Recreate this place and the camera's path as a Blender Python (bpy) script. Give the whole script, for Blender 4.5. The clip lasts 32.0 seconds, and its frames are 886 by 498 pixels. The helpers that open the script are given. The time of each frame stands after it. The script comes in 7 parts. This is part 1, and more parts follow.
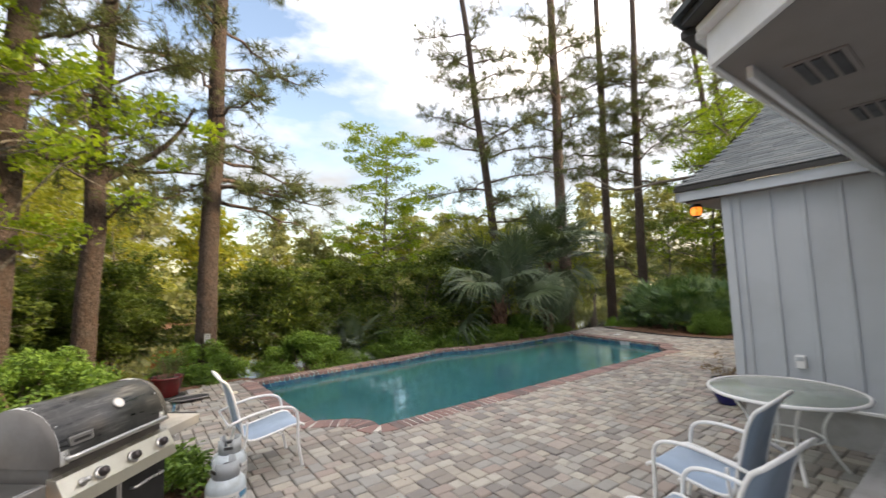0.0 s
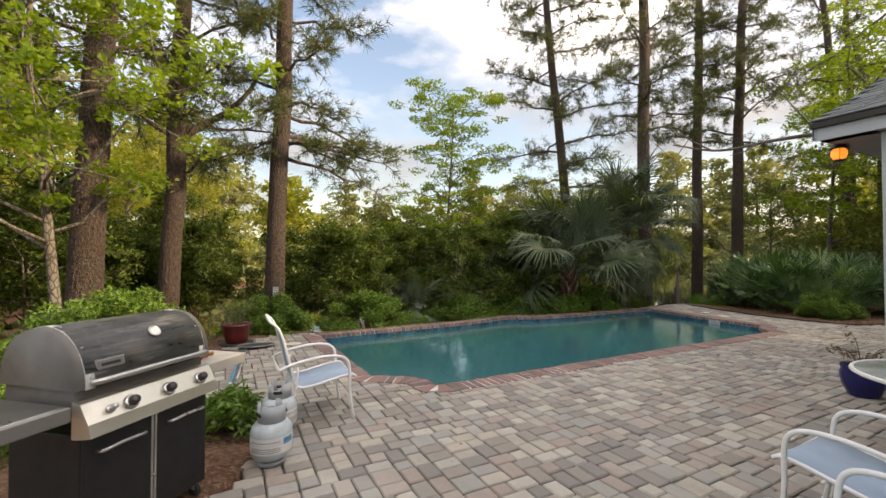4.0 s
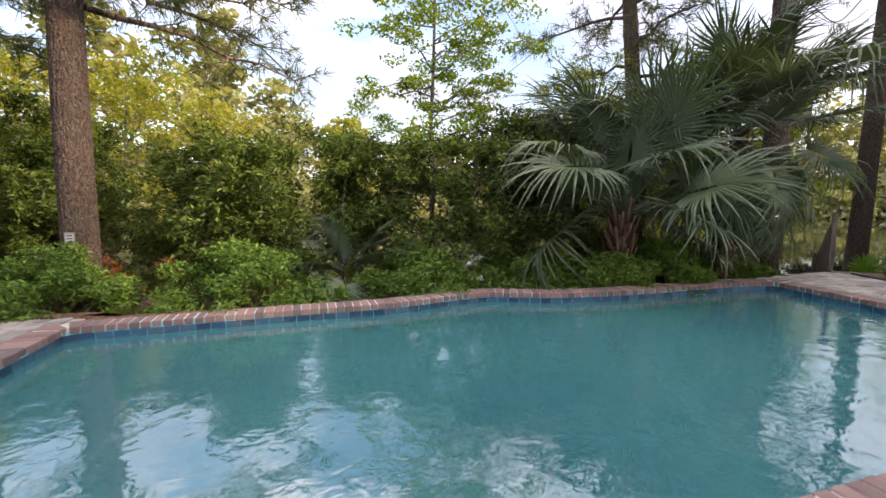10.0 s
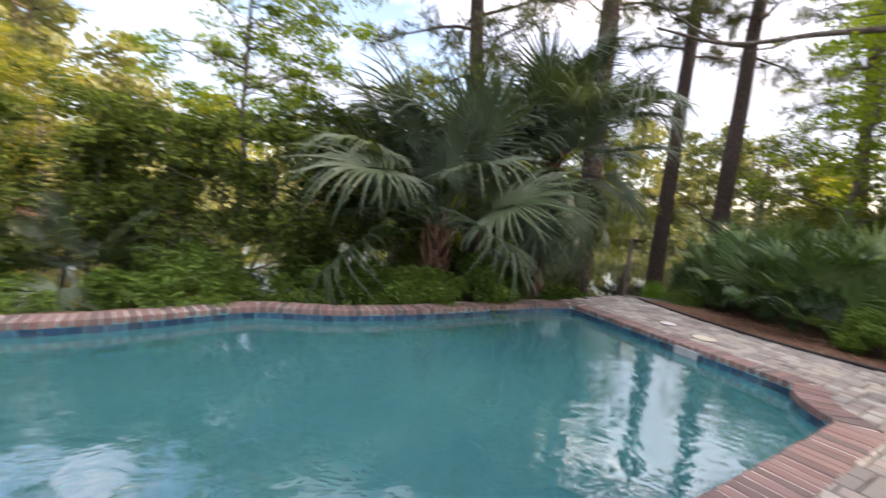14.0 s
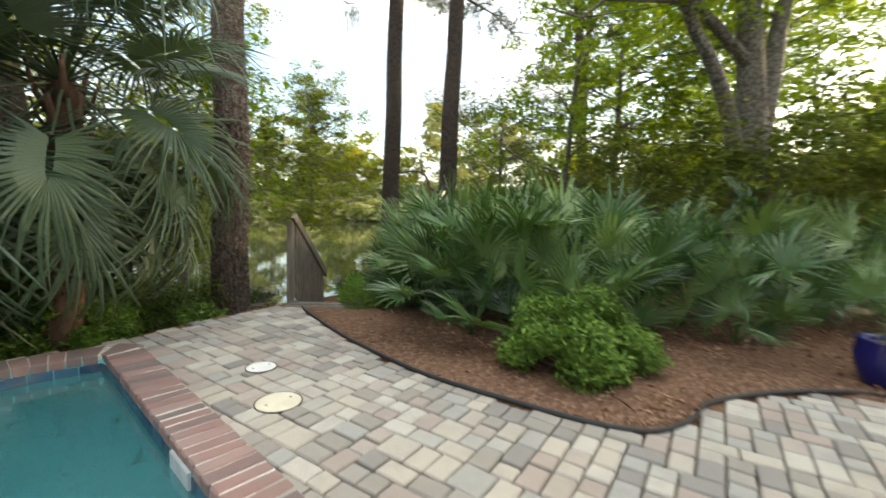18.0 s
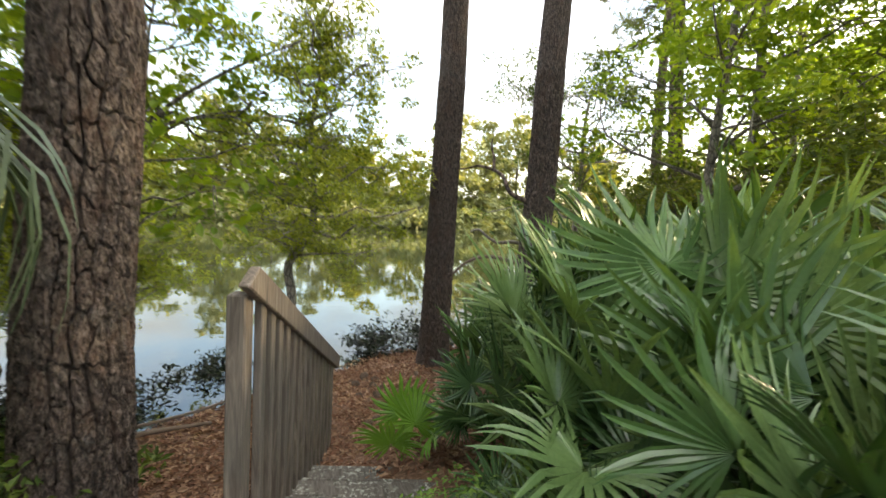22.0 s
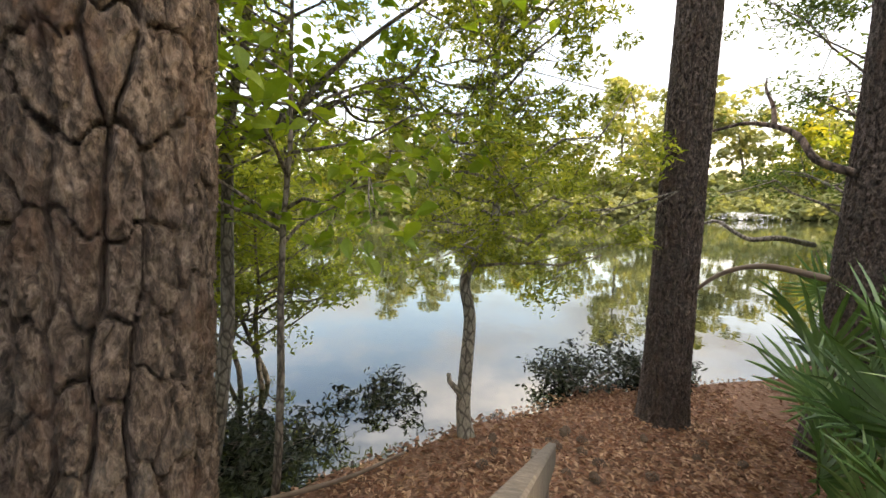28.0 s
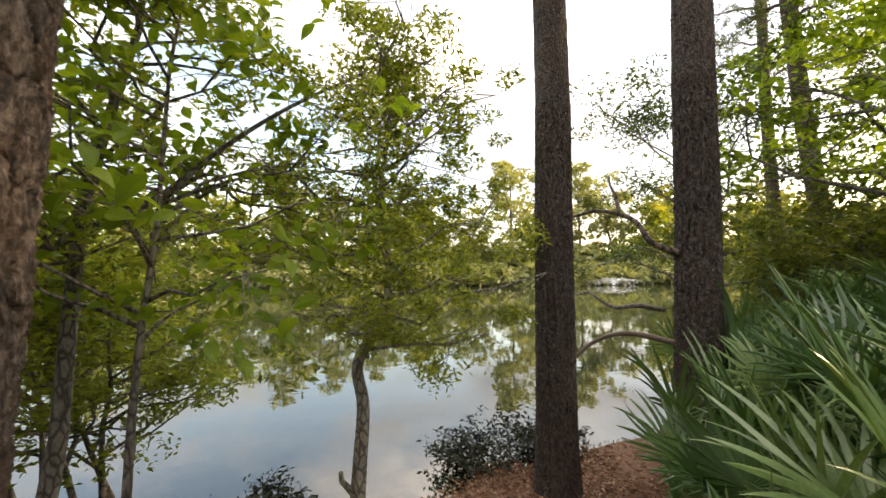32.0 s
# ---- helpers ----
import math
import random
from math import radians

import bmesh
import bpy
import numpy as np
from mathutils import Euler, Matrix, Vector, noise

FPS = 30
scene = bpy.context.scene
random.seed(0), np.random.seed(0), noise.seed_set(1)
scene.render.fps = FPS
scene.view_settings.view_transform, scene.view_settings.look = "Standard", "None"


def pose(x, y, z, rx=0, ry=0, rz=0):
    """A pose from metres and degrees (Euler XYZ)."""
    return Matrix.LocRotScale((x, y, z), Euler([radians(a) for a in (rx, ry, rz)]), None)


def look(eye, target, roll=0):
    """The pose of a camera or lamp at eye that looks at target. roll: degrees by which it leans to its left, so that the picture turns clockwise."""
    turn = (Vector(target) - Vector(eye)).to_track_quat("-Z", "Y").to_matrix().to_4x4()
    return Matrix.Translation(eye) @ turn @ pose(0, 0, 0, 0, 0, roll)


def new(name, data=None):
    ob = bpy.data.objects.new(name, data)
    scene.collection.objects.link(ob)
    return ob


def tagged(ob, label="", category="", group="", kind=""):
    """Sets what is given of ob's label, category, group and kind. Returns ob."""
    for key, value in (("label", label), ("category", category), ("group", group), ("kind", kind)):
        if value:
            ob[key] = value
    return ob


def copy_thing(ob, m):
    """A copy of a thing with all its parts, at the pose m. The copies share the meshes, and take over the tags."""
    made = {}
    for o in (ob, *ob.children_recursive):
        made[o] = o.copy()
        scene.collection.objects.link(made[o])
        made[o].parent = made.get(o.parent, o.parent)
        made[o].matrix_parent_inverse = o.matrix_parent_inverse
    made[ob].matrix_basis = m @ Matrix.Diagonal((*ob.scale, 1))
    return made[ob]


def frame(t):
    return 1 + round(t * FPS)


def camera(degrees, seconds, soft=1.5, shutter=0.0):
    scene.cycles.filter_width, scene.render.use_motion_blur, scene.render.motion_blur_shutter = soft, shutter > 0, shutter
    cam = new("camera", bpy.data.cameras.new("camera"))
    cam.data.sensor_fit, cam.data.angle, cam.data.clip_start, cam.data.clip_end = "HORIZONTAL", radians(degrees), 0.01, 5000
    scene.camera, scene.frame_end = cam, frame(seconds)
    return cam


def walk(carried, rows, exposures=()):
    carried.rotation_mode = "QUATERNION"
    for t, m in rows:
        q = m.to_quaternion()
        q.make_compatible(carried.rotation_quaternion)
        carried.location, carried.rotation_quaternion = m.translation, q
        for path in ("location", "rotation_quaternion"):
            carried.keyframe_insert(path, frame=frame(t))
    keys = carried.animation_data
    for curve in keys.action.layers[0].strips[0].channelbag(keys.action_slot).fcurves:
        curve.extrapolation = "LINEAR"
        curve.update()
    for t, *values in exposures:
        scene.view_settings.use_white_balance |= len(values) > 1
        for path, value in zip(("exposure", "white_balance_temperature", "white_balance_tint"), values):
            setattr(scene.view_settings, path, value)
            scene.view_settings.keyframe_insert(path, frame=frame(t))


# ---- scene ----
cam = camera(94.1, 32.0, shutter=0.45)
METRES, EYE, TILT, LEAN, TURN = 19.0, 1.85, 2.9, 0.0, 0.0
ROWS = [
    (0.0, 0.0, 0.0, 0.0, 0.06, 1.8, 2.03),
    (0.5, 0.0032, 0.006, -0.0062, 5.31, 3.31, 3.42),
    (1.0, 0.0042, 0.0109, -0.0059, 5.09, 3.21, 3.62),
    (1.5, 0.0016, 0.0145, -0.0069, 3.97, 2.1, 3.4),
    (2.0, 0.0008, 0.0158, -0.0074, 3.32, 0.9, 3.32),
    (2.5, 0.0002, 0.0185, -0.0086, 3.81, -0.42, 2.98),
    (3.0, -0.0014, 0.0202, -0.0089, 5.72, -1.28, 2.53),
    (3.5, -0.0041, 0.022, -0.01, 7.99, -1.81, 1.76),
    (5.5, 0.0241, 0.0813, -0.0331, 9.68, -1.11, -1.62),
    (6.0, 0.0313, 0.1075, -0.0341, 10.5, -2.4, -0.66),
    (6.5, 0.0326, 0.1342, -0.0351, 13.82, -3.77, 0.95),
    (7.0, 0.0296, 0.1603, -0.0374, 16.12, -4.95, 1.99),
    (7.5, 0.0313, 0.1864, -0.04, 18.21, -6.04, 2.56),
    (8.0, 0.0344, 0.2081, -0.0402, 19.51, -7.0, 2.78),
    (8.5, 0.0373, 0.2349, -0.0418, 19.67, -8.45, 2.69),
    (9.0, 0.0466, 0.2596, -0.042, 19.95, -9.35, 2.6),
    (9.5, 0.0557, 0.285, -0.0449, 18.9, -9.75, 1.86),
    (10.0, 0.0691, 0.3045, -0.0449, 19.91, -8.95, 0.98),
    (10.5, 0.0802, 0.3209, -0.0457, 21.37, -7.52, -0.52),
    (11.0, 0.0854, 0.3342, -0.0436, 27.56, -5.64, -1.59),
    (11.5, 0.0889, 0.3407, -0.0407, 34.07, -4.08, -2.23),
    (12.0, 0.0849, 0.3436, -0.0414, 36.57, -4.03, -3.14),
    (12.5, 0.0842, 0.3416, -0.041, 34.04, -3.57, -4.53),
    (13.0, 0.0893, 0.3431, -0.0419, 26.63, -3.91, -5.83),
    (13.5, 0.106, 0.349, -0.0433, 16.6, -5.24, -6.11),
    (14.0, 0.128, 0.3626, -0.0445, 5.08, -7.99, -5.4),
    (14.5, 0.1528, 0.3808, -0.0472, -4.47, -10.4, -4.44),
    (15.0, 0.1735, 0.3956, -0.0467, -10.46, -11.51, -3.53),
    (15.5, 0.1965, 0.4148, -0.0481, -17.65, -12.51, -3.37),
    (17.5, 0.2842, 0.4878, -0.0525, -27.42, -8.95, -2.88),
    (18.0, 0.3039, 0.5111, -0.0527, -19.42, -7.91, -2.75),
    (18.5, 0.3192, 0.5379, -0.0512, -10.78, -5.65, -3.17),
    (19.0, 0.3308, 0.5666, -0.0481, -4.02, -3.18, -3.69),
    (19.5, 0.3368, 0.5969, -0.0466, 0.1, -1.19, -3.79),
    (20.0, 0.3326, 0.6251, -0.0482, 0.66, -0.54, -3.31),
    (20.5, 0.328, 0.6539, -0.0478, -2.75, 0.85, -2.61),
    (21.0, 0.3213, 0.6805, -0.0497, -7.99, -0.18, -2.54),
    (21.5, 0.3179, 0.7094, -0.0526, -14.3, -3.53, -3.18),
    (22.0, 0.3121, 0.7314, -0.0546, -18.99, -7.17, -4.23),
    (22.5, 0.3063, 0.7511, -0.0584, -24.39, -11.82, -5.72),
    (23.0, 0.305, 0.7681, -0.0603, -28.8, -14.13, -6.76),
    (23.5, 0.302, 0.7803, -0.0608, -33.09, -15.3, -7.3),
    (24.0, 0.3005, 0.7903, -0.0604, -33.49, -13.7, -6.44),
    (24.5, 0.3023, 0.7976, -0.0588, -26.35, -9.53, -4.49),
    (25.0, 0.307, 0.8047, -0.0556, -18.52, -5.81, -3.15),
    (25.5, 0.3057, 0.8094, -0.0546, -11.7, -4.22, -2.37),
    (26.0, 0.3005, 0.8127, -0.0546, -4.8, -4.47, -1.64),
    (26.5, 0.3004, 0.8153, -0.0556, -1.0, -5.97, -1.26),
    (28.5, 0.3037, 0.8177, -0.058, 2.95, -10.39, -0.32),
    (29.0, 0.3034, 0.8179, -0.0584, 3.42, -10.96, -0.15),
    (29.5, 0.3036, 0.8181, -0.0583, 2.49, -10.5, -0.39),
    (30.0, 0.3029, 0.818, -0.0584, -0.14, -8.87, -0.87),
    (30.5, 0.3050, 0.8176, -0.0564, -5.58, -5.67, -1.28),
    (31.0, 0.3085, 0.8159, -0.0524, -10.49, -2.54, -1.01),
    (31.5, 0.3104, 0.8156, -0.0521, -12.53, -0.62, -0.42),
    (32.0, 0.309, 0.8156, -0.0523, -10.93, 0.4, 0.1),
]
walk(cam, [(t, pose(0, 0, EYE, TILT, LEAN, TURN) @ pose(METRES * x, METRES * y, METRES * z, 90 + pitch, roll, yaw)) for t, x, y, z, yaw, pitch, roll in ROWS],
     [(0.0, 0.62, 7450, 15), (2.0, 0.36, 7800, 16), (6.0, 0.43, 7600, 14), (8.0, 0.65, 7050, 10), (10.0, 0.82, 7000, 23), (11.5, 0.85, 7000, 30), (13.0, 0.92, 7000, 27), (15.5, 0.98, 7000, 15), (18.0, 1.25, 7250, 6), (21.0, 1.55, 7150, 10), (22.0, 1.6, 7350, 10),
      (23.0, 1.98, 7100, 9), (24.0, 2.05, 6750, 13), (25.0, 1.9, 7100, 15), (26.0, 1.48, 7800, 16), (28.5, 1.75, 7600, 15), (30.0, 1.88, 7600, 15), (31.0, 1.55, 7850, 16), (32.0, 1.25, 7900, 16)])

# ---- world, sun ----
SUN_AZ, SUN_EL = 90.0, 22.0          # bearing east of +y, height, degrees
world = bpy.data.worlds.new("world")
scene.world = world
world.use_nodes = True
wn, wl = world.node_tree.nodes, world.node_tree.links
wn.clear()
w_out, w_bg = wn.new("ShaderNodeOutputWorld"), wn.new("ShaderNodeBackground")
w_sky = wn.new("ShaderNodeTexSky")
w_sky.sky_type, w_sky.sun_disc = "NISHITA", False
w_sky.sun_elevation, w_sky.sun_rotation = radians(SUN_EL), radians(SUN_AZ)
w_sky.air_density, w_sky.dust_density = 1.2, 2.0
w_co, w_map = wn.new("ShaderNodeTexCoord"), wn.new("ShaderNodeMapping")
w_map.inputs["Scale"].default_value = (1.0, 1.0, 2.6)
w_map.inputs["Location"].default_value = (0.35, 0.1, 0.0)
w_n = wn.new("ShaderNodeTexNoise")
w_n.inputs["Scale"].default_value, w_n.inputs["Detail"].default_value, w_n.inputs["Roughness"].default_value = 2.6, 7.0, 0.55
w_r = wn.new("ShaderNodeValToRGB")
w_r.color_ramp.elements[0].position, w_r.color_ramp.elements[1].position = 0.40, 0.66
w_mix = wn.new("ShaderNodeMixRGB")
w_sep, w_up = wn.new("ShaderNodeSeparateXYZ"), wn.new("ShaderNodeValToRGB")     # cloud is brighter overhead than low down
w_up.color_ramp.elements[0].color, w_up.color_ramp.elements[1].color = (3.3, 3.4, 3.6, 1), (31.0, 31.2, 31.6, 1)
w_up.color_ramp.elements[0].position, w_up.color_ramp.elements[1].position = 0.25, 1.0
wl.new(w_co.outputs["Generated"], w_sep.inputs[0])
wl.new(w_sep.outputs["Z"], w_up.inputs["Fac"])
w_n2, w_r2, w_mod = wn.new("ShaderNodeTexNoise"), wn.new("ShaderNodeValToRGB"), wn.new("ShaderNodeMixRGB")      # soft grey bellies
w_n2.inputs["Scale"].default_value, w_n2.inputs["Detail"].default_value = 4.5, 6.0
w_r2.color_ramp.elements[0].color, w_r2.color_ramp.elements[1].color = (0.66, 0.68, 0.72, 1), (1.15, 1.14, 1.12, 1)
w_r2.color_ramp.elements[0].position, w_r2.color_ramp.elements[1].position = 0.36, 0.64
w_mod.blend_type, w_mod.inputs[0].default_value = "MULTIPLY", 1.0
wl.new(w_map.outputs["Vector"], w_n2.inputs["Vector"])
wl.new(w_n2.outputs["Fac"], w_r2.inputs["Fac"])
wl.new(w_up.outputs["Color"], w_mod.inputs[1])
wl.new(w_r2.outputs["Color"], w_mod.inputs[2])
wl.new(w_mod.outputs["Color"], w_mix.inputs[2])
wl.new(w_co.outputs["Generated"], w_map.inputs["Vector"])
wl.new(w_map.outputs["Vector"], w_n.inputs["Vector"])
wl.new(w_n.outputs["Fac"], w_r.inputs["Fac"])
wl.new(w_r.outputs["Color"], w_mix.inputs[0])
w_gain = wn.new("ShaderNodeMixRGB")
w_gain.blend_type, w_gain.inputs[0].default_value, w_gain.inputs[2].default_value = "MULTIPLY", 1.0, (1.75, 1.8, 1.9, 1)
wl.new(w_sky.outputs["Color"], w_gain.inputs[1])
wl.new(w_gain.outputs["Color"], w_mix.inputs[1])
wl.new(w_mix.outputs["Color"], w_bg.inputs["Color"])
w_bg.inputs["Strength"].default_value = 0.14
wl.new(w_bg.outputs["Background"], w_out.inputs["Surface"])

sun_data = bpy.data.lights.new("sun", "SUN")
sun_data.energy, sun_data.angle, sun_data.color = 4.5, radians(3.0), (1.0, 0.84, 0.58)
sun = new("sun", sun_data)
_sa, _se = radians(SUN_AZ), radians(SUN_EL)
sun.matrix_world = look((40 * math.sin(_sa), 40 * math.cos(_sa), 40 * math.tan(_se)), (0, 0, 0))

# ---- materials ----
def mat(name):
    m = bpy.data.materials.new(name)
    m.use_nodes = True
    return m, m.node_tree.nodes, m.node_tree.links, m.node_tree.nodes["Principled BSDF"]


def coords(n, l, kind="Object", scale=(1, 1, 1)):
    c, p = n.new("ShaderNodeTexCoord"), n.new("ShaderNodeMapping")
    p.inputs["Scale"].default_value = scale
    l.new(c.outputs[kind], p.inputs["Vector"])
    return p.outputs["Vector"]


def world_coords(n, l, scale=(1, 1, 1)):
    c, p = n.new("ShaderNodeNewGeometry"), n.new("ShaderNodeMapping")
    p.inputs["Scale"].default_value = scale
    l.new(c.outputs["Position"], p.inputs["Vector"])
    return p.outputs["Vector"]


def noise_tex(n, l, vec, scale, detail=4.0, rough=0.55, distort=0.0):
    t = n.new("ShaderNodeTexNoise")
    t.inputs["Scale"].default_value, t.inputs["Detail"].default_value = scale, detail
    t.inputs["Roughness"].default_value, t.inputs["Distortion"].default_value = rough, distort
    l.new(vec, t.inputs["Vector"])
    return t.outputs["Fac"]


def ramp(n, l, fac, stops):
    r = n.new("ShaderNodeValToRGB")
    e = r.color_ramp.elements
    while len(e) < len(stops):
        e.new(0.5)
    for k, (p, c) in zip(e, stops):
        k.position, k.color = p, (*c, 1)
    l.new(fac, r.inputs["Fac"])
    return r.outputs["Color"]


def blend(n, l, fac, a, b, mode="MIX"):
    x = n.new("ShaderNodeMixRGB")
    x.blend_type = mode
    for sock, v in ((x.inputs[0], fac), (x.inputs[1], a), (x.inputs[2], b)):
        if isinstance(v, (int, float)):
            sock.default_value = v
        elif isinstance(v, tuple):
            sock.default_value = (*v, 1)
        else:
            l.new(v, sock)
    return x.outputs[0]


def bump(n, l, p, height, strength=0.3, dist=0.01):
    b = n.new("ShaderNodeBump")
    b.inputs["Strength"].default_value, b.inputs["Distance"].default_value = strength, dist
    l.new(height, b.inputs["Height"])
    l.new(b.outputs["Normal"], p.inputs["Normal"])
    return b


def paint(name, colour, rough=0.5, metal=0.0, vary=0.12, scale=8.0, bump_s=0.06, grime=(0.5, 0.46, 0.4), fine=120.0):
    """A surface with slight stains at two scales and a fine relief."""
    m, n, l, p = mat(name)
    v = coords(n, l)
    big, small = noise_tex(n, l, v, scale, 5), noise_tex(n, l, v, fine, 3)
    dark = tuple(c * g for c, g in zip(colour, grime))
    f1 = ramp(n, l, big, [(0.45, (0, 0, 0)), (0.85, (vary * 3,) * 3)])
    c1 = blend(n, l, f1, colour, dark)
    f2 = ramp(n, l, small, [(0.4, (0, 0, 0)), (0.75, (vary,) * 3)])
    l.new(blend(n, l, f2, c1, dark), p.inputs["Base Color"])
    p.inputs["Roughness"].default_value, p.inputs["Metallic"].default_value = rough, metal
    r = ramp(n, l, big, [(0.3, (rough * 0.85,) * 3), (0.8, (min(1, rough * 1.25),) * 3)])
    l.new(r, p.inputs["Roughness"])
    bump(n, l, p, small, bump_s, 0.003)
    return m


def leafy(name, dark, mid, light, trans=0.35, rough=0.45, patch=0.7, by_object=False, spec=0.28):
    """Foliage: colour by leaf and by clump, light passes through."""
    m, n, l, p = mat(name)
    g = n.new("ShaderNodeNewGeometry")
    v = world_coords(n, l)
    pick = n.new("ShaderNodeObjectInfo").outputs["Random"] if by_object else g.outputs["Random Per Island"]
    col = ramp(n, l, pick, [(0.0, dark), (0.45, mid), (1.0, light)])
    big = noise_tex(n, l, v, patch, 3)
    col = blend(n, l, ramp(n, l, big, [(0.35, (0, 0, 0)), (0.7, (0.75,) * 3)]), col, tuple(0.5 * (a + b) for a, b in zip(dark, mid)))
    fine = noise_tex(n, l, v, 60.0, 3)
    col = blend(n, l, ramp(n, l, fine, [(0.4, (0, 0, 0)), (0.8, (0.35,) * 3)]), col, tuple(c * 0.55 for c in mid))
    l.new(col, p.inputs["Base Color"])
    p.inputs["Roughness"].default_value, p.inputs["Specular IOR Level"].default_value = rough, spec
    bump(n, l, p, fine, 0.15, 0.004)
    t = n.new("ShaderNodeBsdfTranslucent")
    l.new(blend(n, l, 1.0, col, (1.35, 1.25, 0.45), "MULTIPLY"), t.inputs["Color"])
    x = n.new("ShaderNodeMixShader")
    x.inputs[0].default_value = trans
    l.new(p.outputs[0], x.inputs[1])
    l.new(t.outputs[0], x.inputs[2])
    l.new(x.outputs[0], n["Material Output"].inputs["Surface"])
    return m


def bark(name, dark, mid, light, sx=9.0, sz=2.2, strength=0.8, cracks=True):
    m, n, l, p = mat(name)
    v = coords(n, l, "Object", (sx, sx, sz))
    vo = n.new("ShaderNodeTexVoronoi")
    vo.feature = "DISTANCE_TO_EDGE"
    vo.inputs["Scale"].default_value = 1.0
    w = noise_tex(n, l, coords(n, l, "Object", (4, 4, 2)), 1.5, 4)
    ad = n.new("ShaderNodeMixRGB")
    ad.blend_type, ad.inputs[0].default_value = "ADD", 0.7
    l.new(v, ad.inputs[1])
    l.new(w, ad.inputs[2])
    l.new(ad.outputs[0], vo.inputs["Vector"])
    crack = ramp(n, l, vo.outputs["Distance"], [(0.0, (0, 0, 0)), (0.16, (1, 1, 1))])
    fine = noise_tex(n, l, coords(n, l, "Object", (30, 30, 12)), 2.0, 6, 0.65)
    col = ramp(n, l, fine, [(0.3, dark), (0.5, mid), (0.72, light)])
    big = noise_tex(n, l, coords(n, l), 1.3, 3)
    col = blend(n, l, ramp(n, l, big, [(0.4, (0, 0, 0)), (0.7, (0.5,) * 3)]), col, (0.125, 0.075, 0.05))
    l.new(blend(n, l, crack, tuple(c * 0.45 for c in dark), col) if cracks else col, p.inputs["Base Color"])
    p.inputs["Roughness"].default_value = 0.9
    grit = noise_tex(n, l, coords(n, l, "Object", (1, 1, 0.6)), 170.0, 4, 0.7)
    hsum = blend(n, l, 0.35, crack, fine, "ADD") if cracks else blend(n, l, 0.5, fine, grit, "ADD")
    bump(n, l, p, hsum, strength, 0.03)
    return m


def plate_bark(name, dark, mid, light):
    """Flaking plates: grey and reddish scales with a rough, fractured face."""
    m, n, l, p = mat(name)
    scale_n = noise_tex(n, l, coords(n, l, "Object", (1, 1, 0.42)), 42.0, 8, 0.72, 0.6)
    fine = noise_tex(n, l, coords(n, l, "Object", (1, 1, 0.6)), 150.0, 6, 0.75)
    col = ramp(n, l, scale_n, [(0.40, dark), (0.5, mid), (0.61, light)])
    red = noise_tex(n, l, coords(n, l, "Object", (1, 1, 0.5)), 9.0, 5, 0.6)
    col = blend(n, l, ramp(n, l, red, [(0.52, (0, 0, 0)), (0.68, (0.55,) * 3)]), col, tuple(c * k for c, k in zip(mid, (1.2, 0.9, 0.74))))
    grey = noise_tex(n, l, coords(n, l), 3.5, 6, 0.65)
    col = blend(n, l, ramp(n, l, grey, [(0.54, (0, 0, 0)), (0.72, (0.45,) * 3)]), col, tuple(sum(light) / 3 * k for k in (0.78, 0.76, 0.70)))
    col = blend(n, l, ramp(n, l, fine, [(0.35, (0.35,) * 3), (0.6, (0, 0, 0))]), col, tuple(c * 0.5 for c in dark))
    l.new(col, p.inputs["Base Color"])
    p.inputs["Roughness"].default_value = 0.92
    flakes = n.new("ShaderNodeTexVoronoi")
    flakes.inputs["Scale"].default_value = 55.0
    l.new(coords(n, l, "Object", (1, 1, 0.55)), flakes.inputs["Vector"])
    h = blend(n, l, 0.5, blend(n, l, 1.0, scale_n, flakes.outputs["Distance"], "ADD"), fine, "ADD")
    bump(n, l, p, h, 1.0, 0.028)
    return m


def by_piece(name, colours, rough=0.85, island=False, stain=(0.12, 0.1, 0.085), scale=5.0):
    """Stone or brick pieces, each with its own tone, with stains across them and a gritty face."""
    m, n, l, p = mat(name)
    if island:
        rnd = n.new("ShaderNodeNewGeometry").outputs["Random Per Island"]
    else:
        rnd = n.new("ShaderNodeObjectInfo").outputs["Random"]
    k = len(colours)
    base = ramp(n, l, rnd, [(i / k, c) for i, c in enumerate(colours)])
    base.node.color_ramp.interpolation = "CONSTANT"
    v = world_coords(n, l)
    big, mid, fine = noise_tex(n, l, v, 0.55, 4), noise_tex(n, l, v, scale, 5), noise_tex(n, l, v, 130.0, 4, 0.7)
    c = blend(n, l, ramp(n, l, mid, [(0.46, (0, 0, 0)), (0.76, (0.42,) * 3)]), base, tuple(0.6 * s for s in (0.36, 0.33, 0.3)))
    c = blend(n, l, ramp(n, l, big, [(0.5, (0, 0, 0)), (0.75, (0.35,) * 3)]), c, stain)
    c = blend(n, l, ramp(n, l, fine, [(0.35, (0, 0, 0)), (0.7, (0.3,) * 3)]), c, stain)
    l.new(c, p.inputs["Base Color"])
    p.inputs["Roughness"].default_value = rough
    bump(n, l, p, blend(n, l, 0.5, fine, mid, "ADD"), 0.35, 0.006)
    return m


